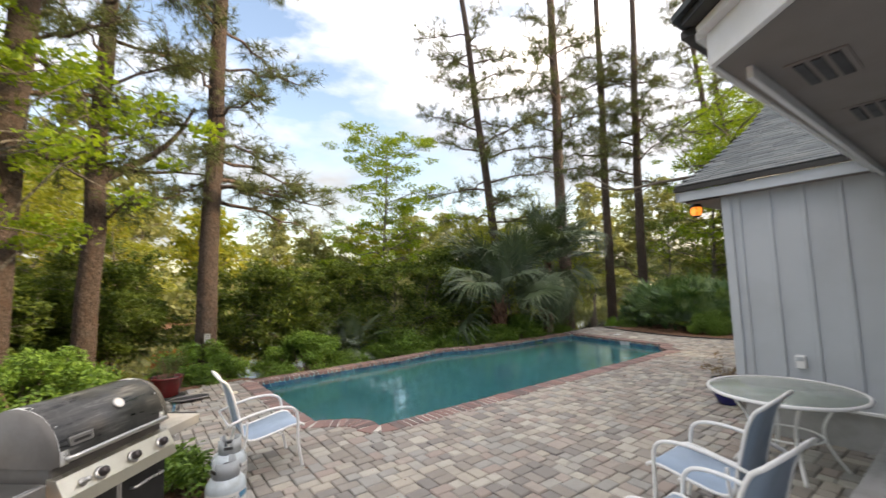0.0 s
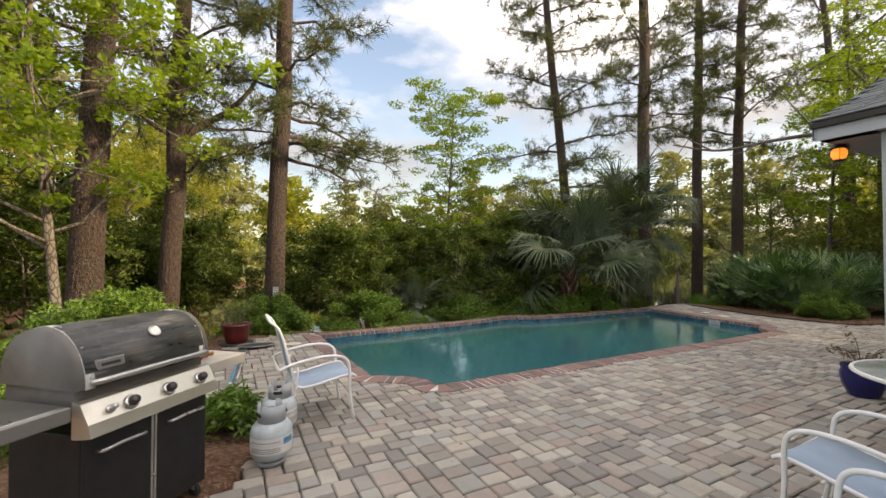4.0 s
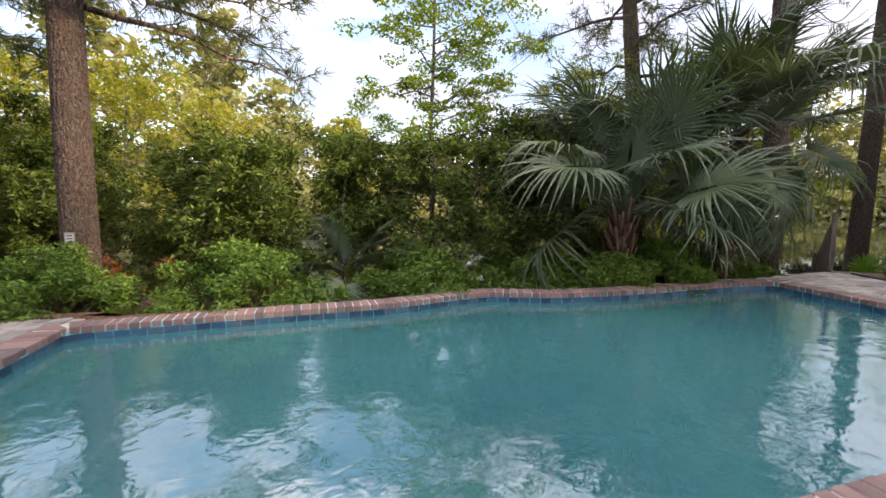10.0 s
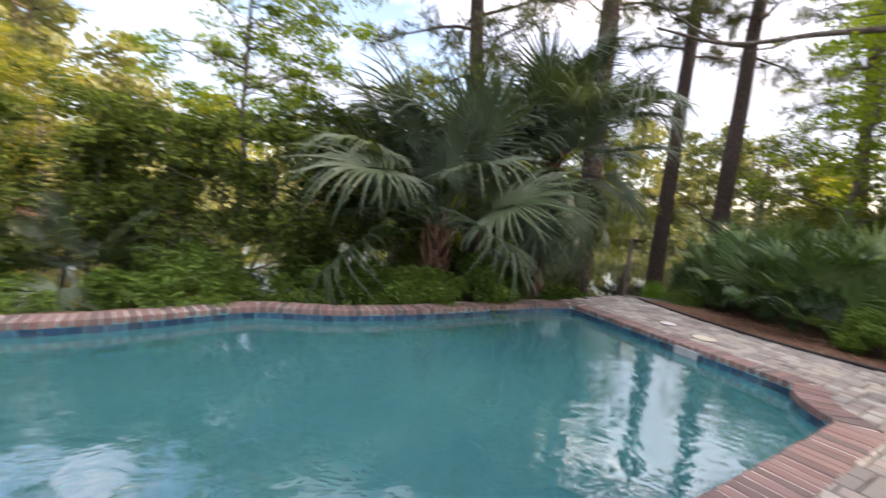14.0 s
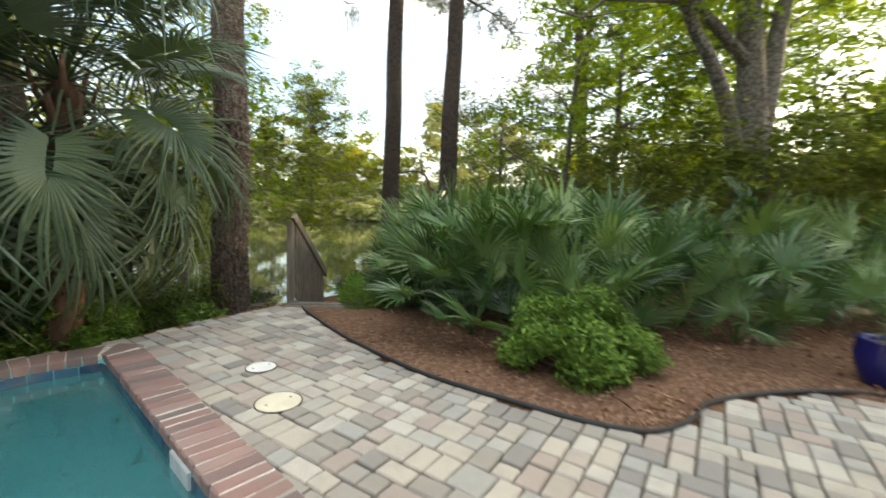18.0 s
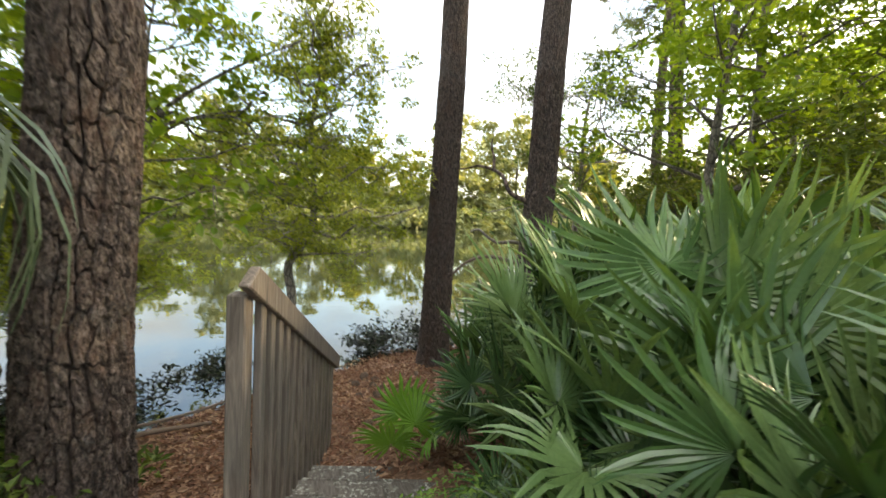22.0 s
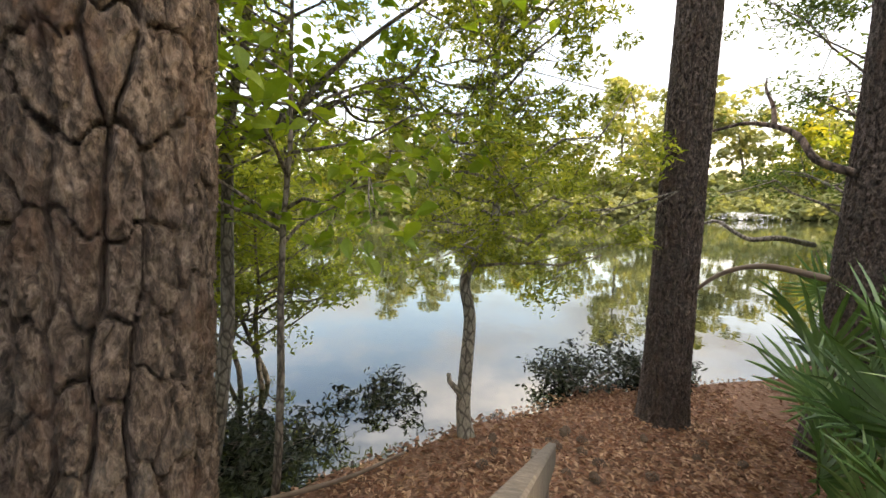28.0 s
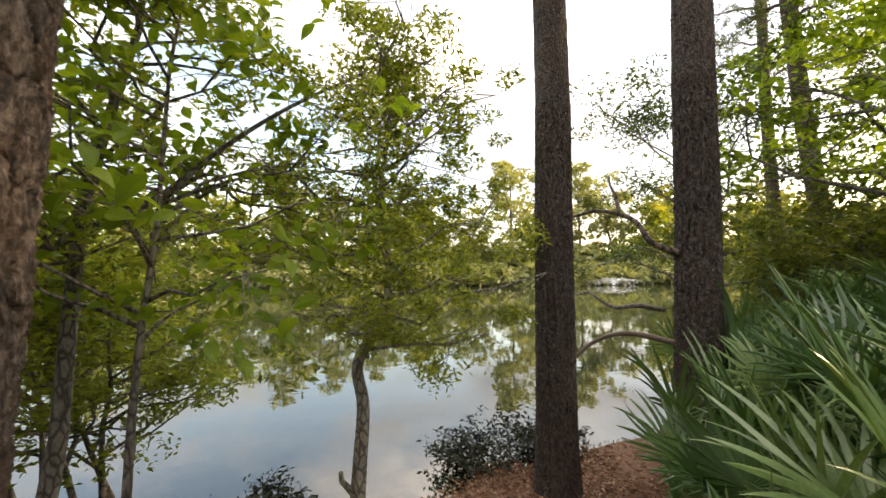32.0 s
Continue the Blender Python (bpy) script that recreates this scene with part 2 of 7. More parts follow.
def wood(name, a, b, c, rough=0.8, axis=(14, 14, 1.2)):
    m, n, l, p = mat(name)
    v = coords(n, l, "Object", axis)
    grain, fine = noise_tex(n, l, v, 2.2, 6, 0.6, 1.2), noise_tex(n, l, coords(n, l, "Object", (60, 60, 4)), 2.0, 4)
    col = ramp(n, l, grain, [(0.28, a), (0.5, b), (0.7, c)])
    blot = noise_tex(n, l, coords(n, l), 2.5, 4)
    col = blend(n, l, ramp(n, l, blot, [(0.45, (0, 0, 0)), (0.75, (0.6,) * 3)]), col, (0.11, 0.105, 0.09))
    l.new(col, p.inputs["Base Color"])
    p.inputs["Roughness"].default_value = rough
    bump(n, l, p, blend(n, l, 0.5, grain, fine, "ADD"), 0.4, 0.006)
    return m


def water(name, body, deep, rough, scale, strength, trans=0.0, swell=0.5, ior=1.333):
    m, n, l, p = mat(name)
    v = world_coords(n, l, (1, 1, 1))
    a, b = noise_tex(n, l, v, scale, 3, 0.5, 0.4), noise_tex(n, l, v, scale * 0.22, 2)
    big = noise_tex(n, l, v, 0.35, 3)
    l.new(blend(n, l, ramp(n, l, big, [(0.35, (0, 0, 0)), (0.65, (1, 1, 1))]), body, deep), p.inputs["Base Color"])
    p.inputs["Roughness"].default_value, p.inputs["IOR"].default_value = rough, ior
    p.inputs["Transmission Weight"].default_value = trans
    bump(n, l, p, blend(n, l, swell, a, b, "ADD"), strength, 0.05)
    return m


def make_ground_mat():
    """Pine straw and leaf litter near, woodland floor and grass far off."""
    m, n, l, p = mat("pine_straw_ground")
    v = world_coords(n, l)
    wv = n.new("ShaderNodeTexVoronoi")
    wv.inputs["Scale"].default_value = 26.0
    vs = n.new("ShaderNodeMapping")
    vs.inputs["Scale"].default_value = (1.0, 1.9, 1.0)
    l.new(v, vs.inputs["Vector"])
    l.new(vs.outputs[0], wv.inputs["Vector"])
    a, b, c = noise_tex(n, l, v, 1.1, 5), noise_tex(n, l, v, 35.0, 5, 0.7), noise_tex(n, l, v, 140.0, 3)
    litter = ramp(n, l, wv.outputs["Color"], [(0.1, (0.085, 0.045, 0.029)), (0.5, (0.19, 0.108, 0.07)), (0.9, (0.34, 0.22, 0.155))])
    col = blend(n, l, ramp(n, l, b, [(0.35, (0, 0, 0)), (0.65, (0.8,) * 3)]), litter, (0.095, 0.055, 0.036))
    col = blend(n, l, ramp(n, l, a, [(0.42, (0, 0, 0)), (0.7, (0.6,) * 3)]), col, (0.17, 0.10, 0.065))
    sep = n.new("ShaderNodeSeparateXYZ")
    l.new(v, sep.inputs[0])
    far = n.new("ShaderNodeMapRange")
    far.inputs["From Min"].default_value, far.inputs["From Max"].default_value = 40.0, 70.0
    l.new(sep.outputs["Y"], far.inputs["Value"])
    col = blend(n, l, far.outputs[0], col, ramp(n, l, a, [(0.3, (0.06, 0.085, 0.025)), (0.7, (0.12, 0.14, 0.04))]))
    l.new(col, p.inputs["Base Color"])
    p.inputs["Roughness"].default_value, p.inputs["Specular IOR Level"].default_value = 0.95, 0.05
    bump(n, l, p, blend(n, l, 0.6, b, wv.outputs["Distance"], "ADD"), 0.8, 0.02)
    return m


M_ground = make_ground_mat()
M_paver = by_piece("tumbled_paver", [(0.40, 0.365, 0.31), (0.27, 0.245, 0.215), (0.46, 0.43, 0.375), (0.335, 0.275, 0.24), (0.225, 0.21, 0.195), (0.42, 0.38, 0.32), (0.32, 0.312, 0.288), (0.37, 0.32, 0.278), (0.29, 0.265, 0.235), (0.37, 0.355, 0.32)])
M_paver_far = by_piece("tumbled_paver_joined", [(0.40, 0.365, 0.31), (0.27, 0.245, 0.215), (0.46, 0.43, 0.375), (0.335, 0.275, 0.24), (0.225, 0.21, 0.195), (0.42, 0.38, 0.32), (0.32, 0.312, 0.288), (0.37, 0.32, 0.278), (0.29, 0.265, 0.235), (0.37, 0.355, 0.32)], island=True)
M_coping = by_piece("coping_brick", [(0.24, 0.142, 0.124), (0.185, 0.118, 0.108), (0.30, 0.192, 0.168), (0.15, 0.108, 0.102), (0.265, 0.155, 0.136)], stain=(0.10, 0.075, 0.07))
M_mortar = paint("mortar", (0.60, 0.57, 0.52), 0.9, vary=0.25, scale=4)
M_sand = paint("joint_sand", (0.055, 0.046, 0.038), 0.95, vary=0.2, scale=6)
M_tile = by_piece("blue_pool_tile", [(0.02, 0.07, 0.14), (0.03, 0.10, 0.18), (0.015, 0.05, 0.10), (0.04, 0.12, 0.19)], rough=0.25, stain=(0.03, 0.06, 0.08))
M_plaster = paint("pool_plaster", (0.16, 0.50, 0.52), 0.8, vary=0.12, scale=1.2)
M_pool = water("pool_water", (0.060, 0.228, 0.242), (0.034, 0.165, 0.190), 0.0, 4.6, 0.14, 0.3, 0.75, 2.35)
M_pond = water("pond_water", (0.028, 0.034, 0.016), (0.020, 0.026, 0.014), 0.006, 2.2, 0.045, 0.0, 0.5, 1.75)
M_siding = paint("white_siding", (0.43, 0.465, 0.50), 0.65, vary=0.08, scale=2.0)
M_trim = paint("white_trim", (0.76, 0.77, 0.78), 0.5, vary=0.08, scale=3)
M_plinth = paint("grey_stucco", (0.42, 0.42, 0.42), 0.9, vary=0.2, scale=5, bump_s=0.4)
# soffit paint kept dark: the shade under the eaves is in its colour
M_soffit = paint("shaded_soffit_paint", (0.24, 0.215, 0.20), 0.7, vary=0.08, scale=2)
M_dark = paint("dark_metal", (0.03, 0.028, 0.027), 0.45, 0.3)
M_shingle = by_piece("grey_shingle", [(0.060, 0.076, 0.080), (0.084, 0.102, 0.106), (0.046, 0.060, 0.065), (0.100, 0.116, 0.118)], stain=(0.07, 0.08, 0.085))
M_shingle_far = by_piece("grey_shingle_joined", [(0.060, 0.076, 0.080), (0.084, 0.102, 0.106), (0.046, 0.060, 0.065), (0.100, 0.116, 0.118)], island=True, stain=(0.07, 0.08, 0.085))
M_pinebark = bark("pine_bark", (0.055, 0.035, 0.026), (0.135, 0.095, 0.075), (0.23, 0.175, 0.145))
M_pinebark_near = plate_bark("pine_bark_plates", (0.030, 0.020, 0.016), (0.082, 0.058, 0.046), (0.160, 0.120, 0.100))
M_oldbark = plate_bark("old_pine_bark_plates", (0.034, 0.023, 0.017), (0.145, 0.104, 0.080), (0.32, 0.245, 0.195))
M_palebark = bark("pale_bark", (0.15, 0.135, 0.105), (0.29, 0.265, 0.215), (0.42, 0.39, 0.33), 16, 8, 0.35)
M_greybark = bark("grey_bark", (0.10, 0.085, 0.065), (0.20, 0.18, 0.15), (0.30, 0.28, 0.24), 16, 8, 0.35)
M_azalea = leafy("azalea_leaf", (0.060, 0.120, 0.022), (0.125, 0.225, 0.036), (0.225, 0.355, 0.060), 0.22, 0.45, 2.2)
M_bay = leafy("bay_leaf", (0.075, 0.115, 0.024), (0.235, 0.285, 0.058), (0.44, 0.47, 0.092), 0.6, 0.4, 0.6, spec=0.25)
M_laurel = leafy("laurel_leaf", (0.024, 0.047, 0.010), (0.086, 0.136, 0.028), (0.22, 0.28, 0.058), 0.33, 0.45, 0.6, spec=0.22)
M_under = leafy("understory_leaf", (0.045, 0.075, 0.018), (0.125, 0.162, 0.036), (0.27, 0.30, 0.06), 0.4, 0.45, 0.6, spec=0.25)
M_lime = leafy("spring_leaf", (0.105, 0.178, 0.022), (0.195, 0.295, 0.036), (0.32, 0.41, 0.058), 0.58, 0.45, 0.8)
# golden tones put the low sun's light into these leaves' colour
M_gold = leafy("sunlit_leaf", (0.120, 0.165, 0.026), (0.245, 0.275, 0.042), (0.44, 0.38, 0.07), 0.5, 0.5, 0.12)
# near-black leaf tones: the shrubs' backlit silhouette is put into the colour
M_shade = leafy("backlit_silhouette_leaf", (0.008, 0.013, 0.006), (0.019, 0.028, 0.011), (0.042, 0.052, 0.02), 0.06, 0.4, 0.8, spec=0.2)
M_needle = leafy("pine_needles", (0.055, 0.075, 0.028), (0.100, 0.128, 0.044), (0.175, 0.195, 0.072), 0.25, 0.5, 0.5)
# paler tones: distance haze is put into the far bank's leaf colour
M_farleaf = leafy("hazy_far_woods", (0.15, 0.18, 0.09), (0.26, 0.28, 0.13), (0.40, 0.385, 0.20), 0.4, 0.6, 0.06)
M_palm = leafy("sabal_frond", (0.032, 0.056, 0.030), (0.084, 0.125, 0.068), (0.165, 0.218, 0.122), 0.22, 0.34, 1.5, True, 0.5)
M_saw = leafy("saw_palmetto_frond", (0.023, 0.056, 0.020), (0.080, 0.158, 0.052), (0.225, 0.325, 0.122), 0.22, 0.27, 2.0, True, 0.55)
M_seedling = leafy("seedling_frond", (0.09, 0.20, 0.03), (0.13, 0.27, 0.04), (0.19, 0.33, 0.05), 0.3, 0.4, 2.0, True)
M_dead = leafy("dead_frond", (0.13, 0.085, 0.05), (0.22, 0.16, 0.095), (0.32, 0.25, 0.16), 0.2, 0.8, 3.0)
M_litter = leafy("dry_leaf_litter", (0.11, 0.05, 0.03), (0.25, 0.13, 0.08), (0.56, 0.38, 0.26), 0.1, 0.8, 1.5)
M_wood = wood("weathered_wood", (0.066, 0.051, 0.039), (0.132, 0.106, 0.083), (0.235, 0.195, 0.155))


def lichen_wood():
    """Dark damp boards flecked with pale lichen."""
    m, n, l, p = mat("lichened_boards")
    grain = noise_tex(n, l, coords(n, l, "Object", (20, 3, 20)), 2.2, 6, 0.6, 1.0)
    col = ramp(n, l, grain, [(0.3, (0.045, 0.038, 0.031)), (0.5, (0.09, 0.078, 0.064)), (0.72, (0.15, 0.13, 0.108))])
    fleck = noise_tex(n, l, coords(n, l), 34.0, 5, 0.7)
    patch = noise_tex(n, l, coords(n, l), 5.0, 3)
    amount = blend(n, l, 1.0, ramp(n, l, fleck, [(0.52, (0, 0, 0)), (0.60, (1, 1, 1))]), ramp(n, l, patch, [(0.42, (0, 0, 0)), (0.60, (0.9,) * 3)]), "MULTIPLY")
    l.new(blend(n, l, amount, col, (0.40, 0.41, 0.36)), p.inputs["Base Color"])
    p.inputs["Roughness"].default_value = 0.85
    bump(n, l, p, blend(n, l, 0.5, grain, fleck, "ADD"), 0.5, 0.006)
    return m


M_tread = lichen_wood()
M_frame = paint("white_powder_coat", (0.80, 0.80, 0.79), 0.35, vary=0.05)
M_sling = paint("blue_grey_sling", (0.32, 0.41, 0.52), 0.75, vary=0.10, scale=6, bump_s=0.3, fine=400)
M_steel = paint("brushed_steel", (0.55, 0.54, 0.52), 0.3, 1.0, vary=0.15, scale=5)


def worn_lid_mat():
    """Black enamel gone grey in long streaks, with grease spots."""
    m, n, l, p = mat("worn_black_enamel")
    streak = noise_tex(n, l, coords(n, l, "Object", (9, 1.1, 9)), 2.4, 7, 0.68, 0.4)
    spots = noise_tex(n, l, coords(n, l), 26.0, 5, 0.65)
    col = ramp(n, l, streak, [(0.40, (0.016, 0.016, 0.015)), (0.55, (0.05, 0.05, 0.047)), (0.72, (0.26, 0.255, 0.24))])
    col = blend(n, l, ramp(n, l, spots, [(0.52, (0, 0, 0)), (0.72, (0.5,) * 3)]), col, (0.10, 0.098, 0.09))
    l.new(col, p.inputs["Base Color"])
    l.new(ramp(n, l, streak, [(0.35, (0.24,) * 3), (0.75, (0.52,) * 3)]), p.inputs["Roughness"])
    bump(n, l, p, spots, 0.05, 0.003)
    return m


M_wornlid = worn_lid_mat()
M_panel = paint("warm_stainless", (0.74, 0.70, 0.60), 0.34, 0.85, vary=0.12, scale=5)
M_cart = paint("cart_black", (0.008, 0.008, 0.008), 0.55)
M_band = paint("bright_band", (0.80, 0.80, 0.78), 0.32, 0.55, vary=0.08, scale=6)
M_castgrey = paint("cast_grey", (0.26, 0.25, 0.24), 0.45, 0.6, vary=0.1)
M_firecast = paint("dark_cast", (0.13, 0.122, 0.113), 0.5, 0.3, vary=0.15)
M_knob = paint("dark_knob", (0.06, 0.05, 0.05), 0.3, 0.5, vary=0.1)
M_shelf = paint("pale_shelf", (0.50, 0.47, 0.41), 0.45, 0.2, vary=0.15, scale=6)
M_rust = paint("rust_brown", (0.24, 0.085, 0.04), 0.7, vary=0.3, scale=30)
M_tank = paint("tank_paint", (0.50, 0.57, 0.61), 0.4, vary=0.3, scale=9)
M_tank_grey = paint("tank_collar", (0.40, 0.43, 0.45), 0.5, vary=0.2, scale=9)
M_cobalt = paint("cobalt_glaze", (0.008, 0.010, 0.10), 0.15, vary=0.1)
M_red = paint("oxblood_glaze", (0.115, 0.013, 0.013), 0.2, vary=0.15)
M_poleblue = paint("pole_blue", (0.05, 0.24, 0.42), 0.35)
M_lid = paint("cream_plastic", (0.62, 0.57, 0.44), 0.55, vary=0.15, scale=6)
M_lidw = paint("white_plastic", (0.70, 0.70, 0.68), 0.5, vary=0.12, scale=6)
M_stone = paint("cast_stone", (0.42, 0.40, 0.36), 0.9, vary=0.25, scale=9, bump_s=0.4)
M_fibre = paint("palm_fibre", (0.15, 0.080, 0.052), 0.9, vary=0.3, scale=14, bump_s=0.5)
M_rubber = paint("black_edging", (0.02, 0.02, 0.021), 0.6, vary=0.1)
M_soilpot = paint("potting_soil", (0.07, 0.045, 0.03), 0.95, vary=0.3, bump_s=0.6)
M_twig = paint("twig", (0.14, 0.10, 0.07), 0.85, vary=0.2)
M_spray = paint("white_spray", (0.85, 0.87, 0.88), 0.4, vary=0.05)
M_rustleaf = leafy("russet_leaf", (0.20, 0.05, 0.02), (0.38, 0.11, 0.03), (0.52, 0.22, 0.05), 0.4, 0.5)
M_moss = leafy("spanish_moss", (0.20, 0.21, 0.18), (0.28, 0.29, 0.25), (0.36, 0.37, 0.33), 0.3, 0.9)


def glass_mat():
    m, n, l, p = mat("frosted_glass")
    v = coords(n, l)
    p.inputs["Base Color"].default_value = (0.72, 0.80, 0.74, 1)
    p.inputs["Roughness"].default_value, p.inputs["Transmission Weight"].default_value = 0.16, 0.75
    bump(n, l, p, noise_tex(n, l, v, 90, 2), 0.12, 0.002)
    return m


def lamp_mat():
    m, n, l, p = mat("amber_bulb")
    p.inputs["Base Color"].default_value = (0.9, 0.5, 0.15, 1)
    p.inputs["Emission Color"].default_value = (1.0, 0.27, 0.03, 1)
    p.inputs["Emission Strength"].default_value = 0.9
    return m


M_glass, M_amber = glass_mat(), lamp_mat()

# ---- geometry helpers: a piece of geometry is (vertices, faces) ----
def join(*geos):
    vs, fs, o = [], [], 0
    for v, f in geos:
        v = np.asarray(v, float)
        vs.append(v)
        fs += [tuple(i + o for i in q) for q in f]
        o += len(v)
    return np.concatenate(vs), fs


def moved(geo, m):
    v = np.asarray(geo[0], float)
    a = np.array(m)
    return v @ a[:3, :3].T + a[:3, 3], geo[1]


def cbox(sx, sy, sz, b=0.004, c=(0, 0, 0)):
    """A box with chamfered edges."""
    v = []
    for i in range(8):
        s = np.array([1 if i & 1 else -1, 1 if i & 2 else -1, 1 if i & 4 else -1], float)
        h = np.array([sx, sy, sz]) / 2
        for ax in range(3):
            q = s * (h - b)
            q[ax] = s[ax] * h[ax]
            v.append(q + np.array(c))
    f = []
    at = lambda i, ax: 3 * i + ax
    for ax, (p, q) in enumerate(((2, 4), (1, 4), (1, 2))):
        for s in (0, 1):
            o = (1 << ax) if s else 0
            f.append([at(o, ax), at(o + p, ax), at(o + p + q, ax), at(o + q, ax)])
    for ax in range(3):
        d = 1 << ax
        o1, o2 = [k for k in range(3) if k != ax]
        for i in range(8):
            if not i & d:
                f.append([at(i, o1), at(i + d, o1), at(i + d, o2), at(i, o2)])
    for i in range(8):
        f.append([at(i, 0), at(i, 1), at(i, 2)])
    v = np.array(v)
    mid = np.array(c, float)
    out = []
    for q in f:
        pts = v[q]
        nrm = np.cross(pts[1] - pts[0], pts[2] - pts[0])
        out.append(tuple(q) if nrm @ (pts.mean(0) - mid) > 0 else tuple(q[::-1]))
    return v, out


def tube(points, radii, n=8, closed=False, caps=True, squash=1.0):
    """A round bar along points."""
    p = np.asarray(points, float)
    k = len(p)
    r = np.full(k, radii, float) if np.isscalar(radii) else np.asarray(radii, float)
    t = np.gradient(p, axis=0)
    if closed:
        t = np.roll(p, -1, 0) - np.roll(p, 1, 0)
    t /= np.maximum(np.linalg.norm(t, axis=1, keepdims=True), 1e-9)
    a = np.array([0.0, 0, 1]) if abs(t[0][2]) < 0.9 else np.array([1.0, 0, 0])
    rings = []
    for i in range(k):
        x = a - (a @ t[i]) * t[i]
        x /= max(np.linalg.norm(x), 1e-9)
        a = x
        y = np.cross(t[i], x)
        ang = np.arange(n) * 2 * math.pi / n
        rings.append(p[i] + r[i] * (np.outer(np.cos(ang), x) * squash + np.outer(np.sin(ang), y)))
    v = np.concatenate(rings)
    f = []
    for i in range(k if closed else k - 1):
        j = (i + 1) % k
        for s in range(n):
            s2 = (s + 1) % n
            f.append((i * n + s, i * n + s2, j * n + s2, j * n + s))
    if caps and not closed:
        f.append(tuple(range(n))[::-1])
        f.append(tuple((k - 1) * n + s for s in range(n)))
    return v, f


def lathe(profile, n=24, c=(0, 0, 0)):
    """Turned about z: profile rows of radius, height."""
    prof = np.asarray(profile, float)
    ang = np.arange(n) * 2 * math.pi / n
    v = np.concatenate([np.stack([r * np.cos(ang), r * np.sin(ang), np.full(n, z)], 1) for r, z in prof]) + np.array(c)
    f = []
    for i in range(len(prof) - 1):
        for s in range(n):
            s2 = (s + 1) % n
            f.append((i * n + s, i * n + s2, (i + 1) * n + s2, (i + 1) * n + s))
    return v, f


def arc(points, steps=6):
    """A smooth line through points."""
    p = [np.asarray(q, float) for q in points]
    p = [2 * p[0] - p[1]] + p + [2 * p[-1] - p[-2]]
    out = []
    for i in range(1, len(p) - 2):
        for s in range(steps):
            t = s / steps
            out.append(0.5 * (2 * p[i] + (p[i + 1] - p[i - 1]) * t + (2 * p[i - 1] - 5 * p[i] + 4 * p[i + 1] - p[i + 2]) * t * t
                              + (3 * p[i] - p[i - 1] - 3 * p[i + 1] + p[i + 2]) * t ** 3))
    out.append(p[-2])
    return np.array(out)


def to_mesh(name, geo, material, smooth=True, angle=None):
    v, f = geo
    me = bpy.data.meshes.new(name)
    if isinstance(f, np.ndarray):
        v = np.ascontiguousarray(v, np.float32)
        me.vertices.add(len(v))
        me.vertices.foreach_set("co", v.ravel())
        w = f.shape[1]
        me.loops.add(f.size)
        me.loops.foreach_set("vertex_index", np.ascontiguousarray(f, np.int32).ravel())
        me.polygons.add(len(f))
        me.polygons.foreach_set("loop_start", np.arange(0, f.size, w, dtype=np.int32))
        me.update(calc_edges=True)
    else:
        me.from_pydata([tuple(q) for q in v], [], f)
        me.update()
    me.polygons.foreach_set("use_smooth", np.full(len(me.polygons), smooth))
    me.materials.append(material)
    return me


def part(name, geo, material, parent=None, label="", smooth=False, at=None):
    """One mesh object, under a thing or a part when one is given."""
    me = geo if isinstance(geo, bpy.types.Mesh) else to_mesh(name, geo, material, smooth)
    ob = new(name, me)
    if at is not None:
        ob.matrix_basis = at
    ob.parent = parent
    if label:
        ob["label"] = label
    return ob


def thing(name, m, label, category, group="", kind=""):
    return tagged(_set(new(name), m), label, category, group, kind)


def _set(ob, m):
    ob.matrix_basis = m
    ob.empty_display_size = 0.1
    return ob


def solid(name, geo, material, label, category, group="", kind="", smooth=False, at=None):
    return tagged(part(name, geo, material, None, "", smooth, at), label, category, group, kind)


def quads(v, n):
    """Rows of four vertices as faces."""
    return v.reshape(-1, 3), np.arange(4 * n).reshape(-1, 4)


def leaves(centres, length, width, rng, flat=0.35, droop=0.25, fold=0.18):
    """Pointed, folded leaves at the centres."""
    c = np.asarray(centres, float)
    n = len(c)
    d = rng.normal(size=(n, 3))
    d[:, 2] = d[:, 2] * flat - droop
    d /= np.linalg.norm(d, axis=1, keepdims=True)
    up = rng.normal(size=(n, 3)) * 0.55 + np.array([0, 0, 1.0])
    s = np.cross(d, up)
    s /= np.maximum(np.linalg.norm(s, axis=1, keepdims=True), 1e-6)
    nn = np.cross(s, d)
    k = rng.uniform(0.65, 1.25, (n, 1))
    L, W = length * k, width * k
    v = np.empty((n, 4, 3))
    v[:, 0] = c - d * L * 0.5
    v[:, 1] = c + s * W * 0.5 + nn * L * fold * 0.5
    v[:, 2] = c + d * L * 0.5 - nn * L * 0.08
    v[:, 3] = c - s * W * 0.5 + nn * L * fold * 0.5
    return quads(v, n)


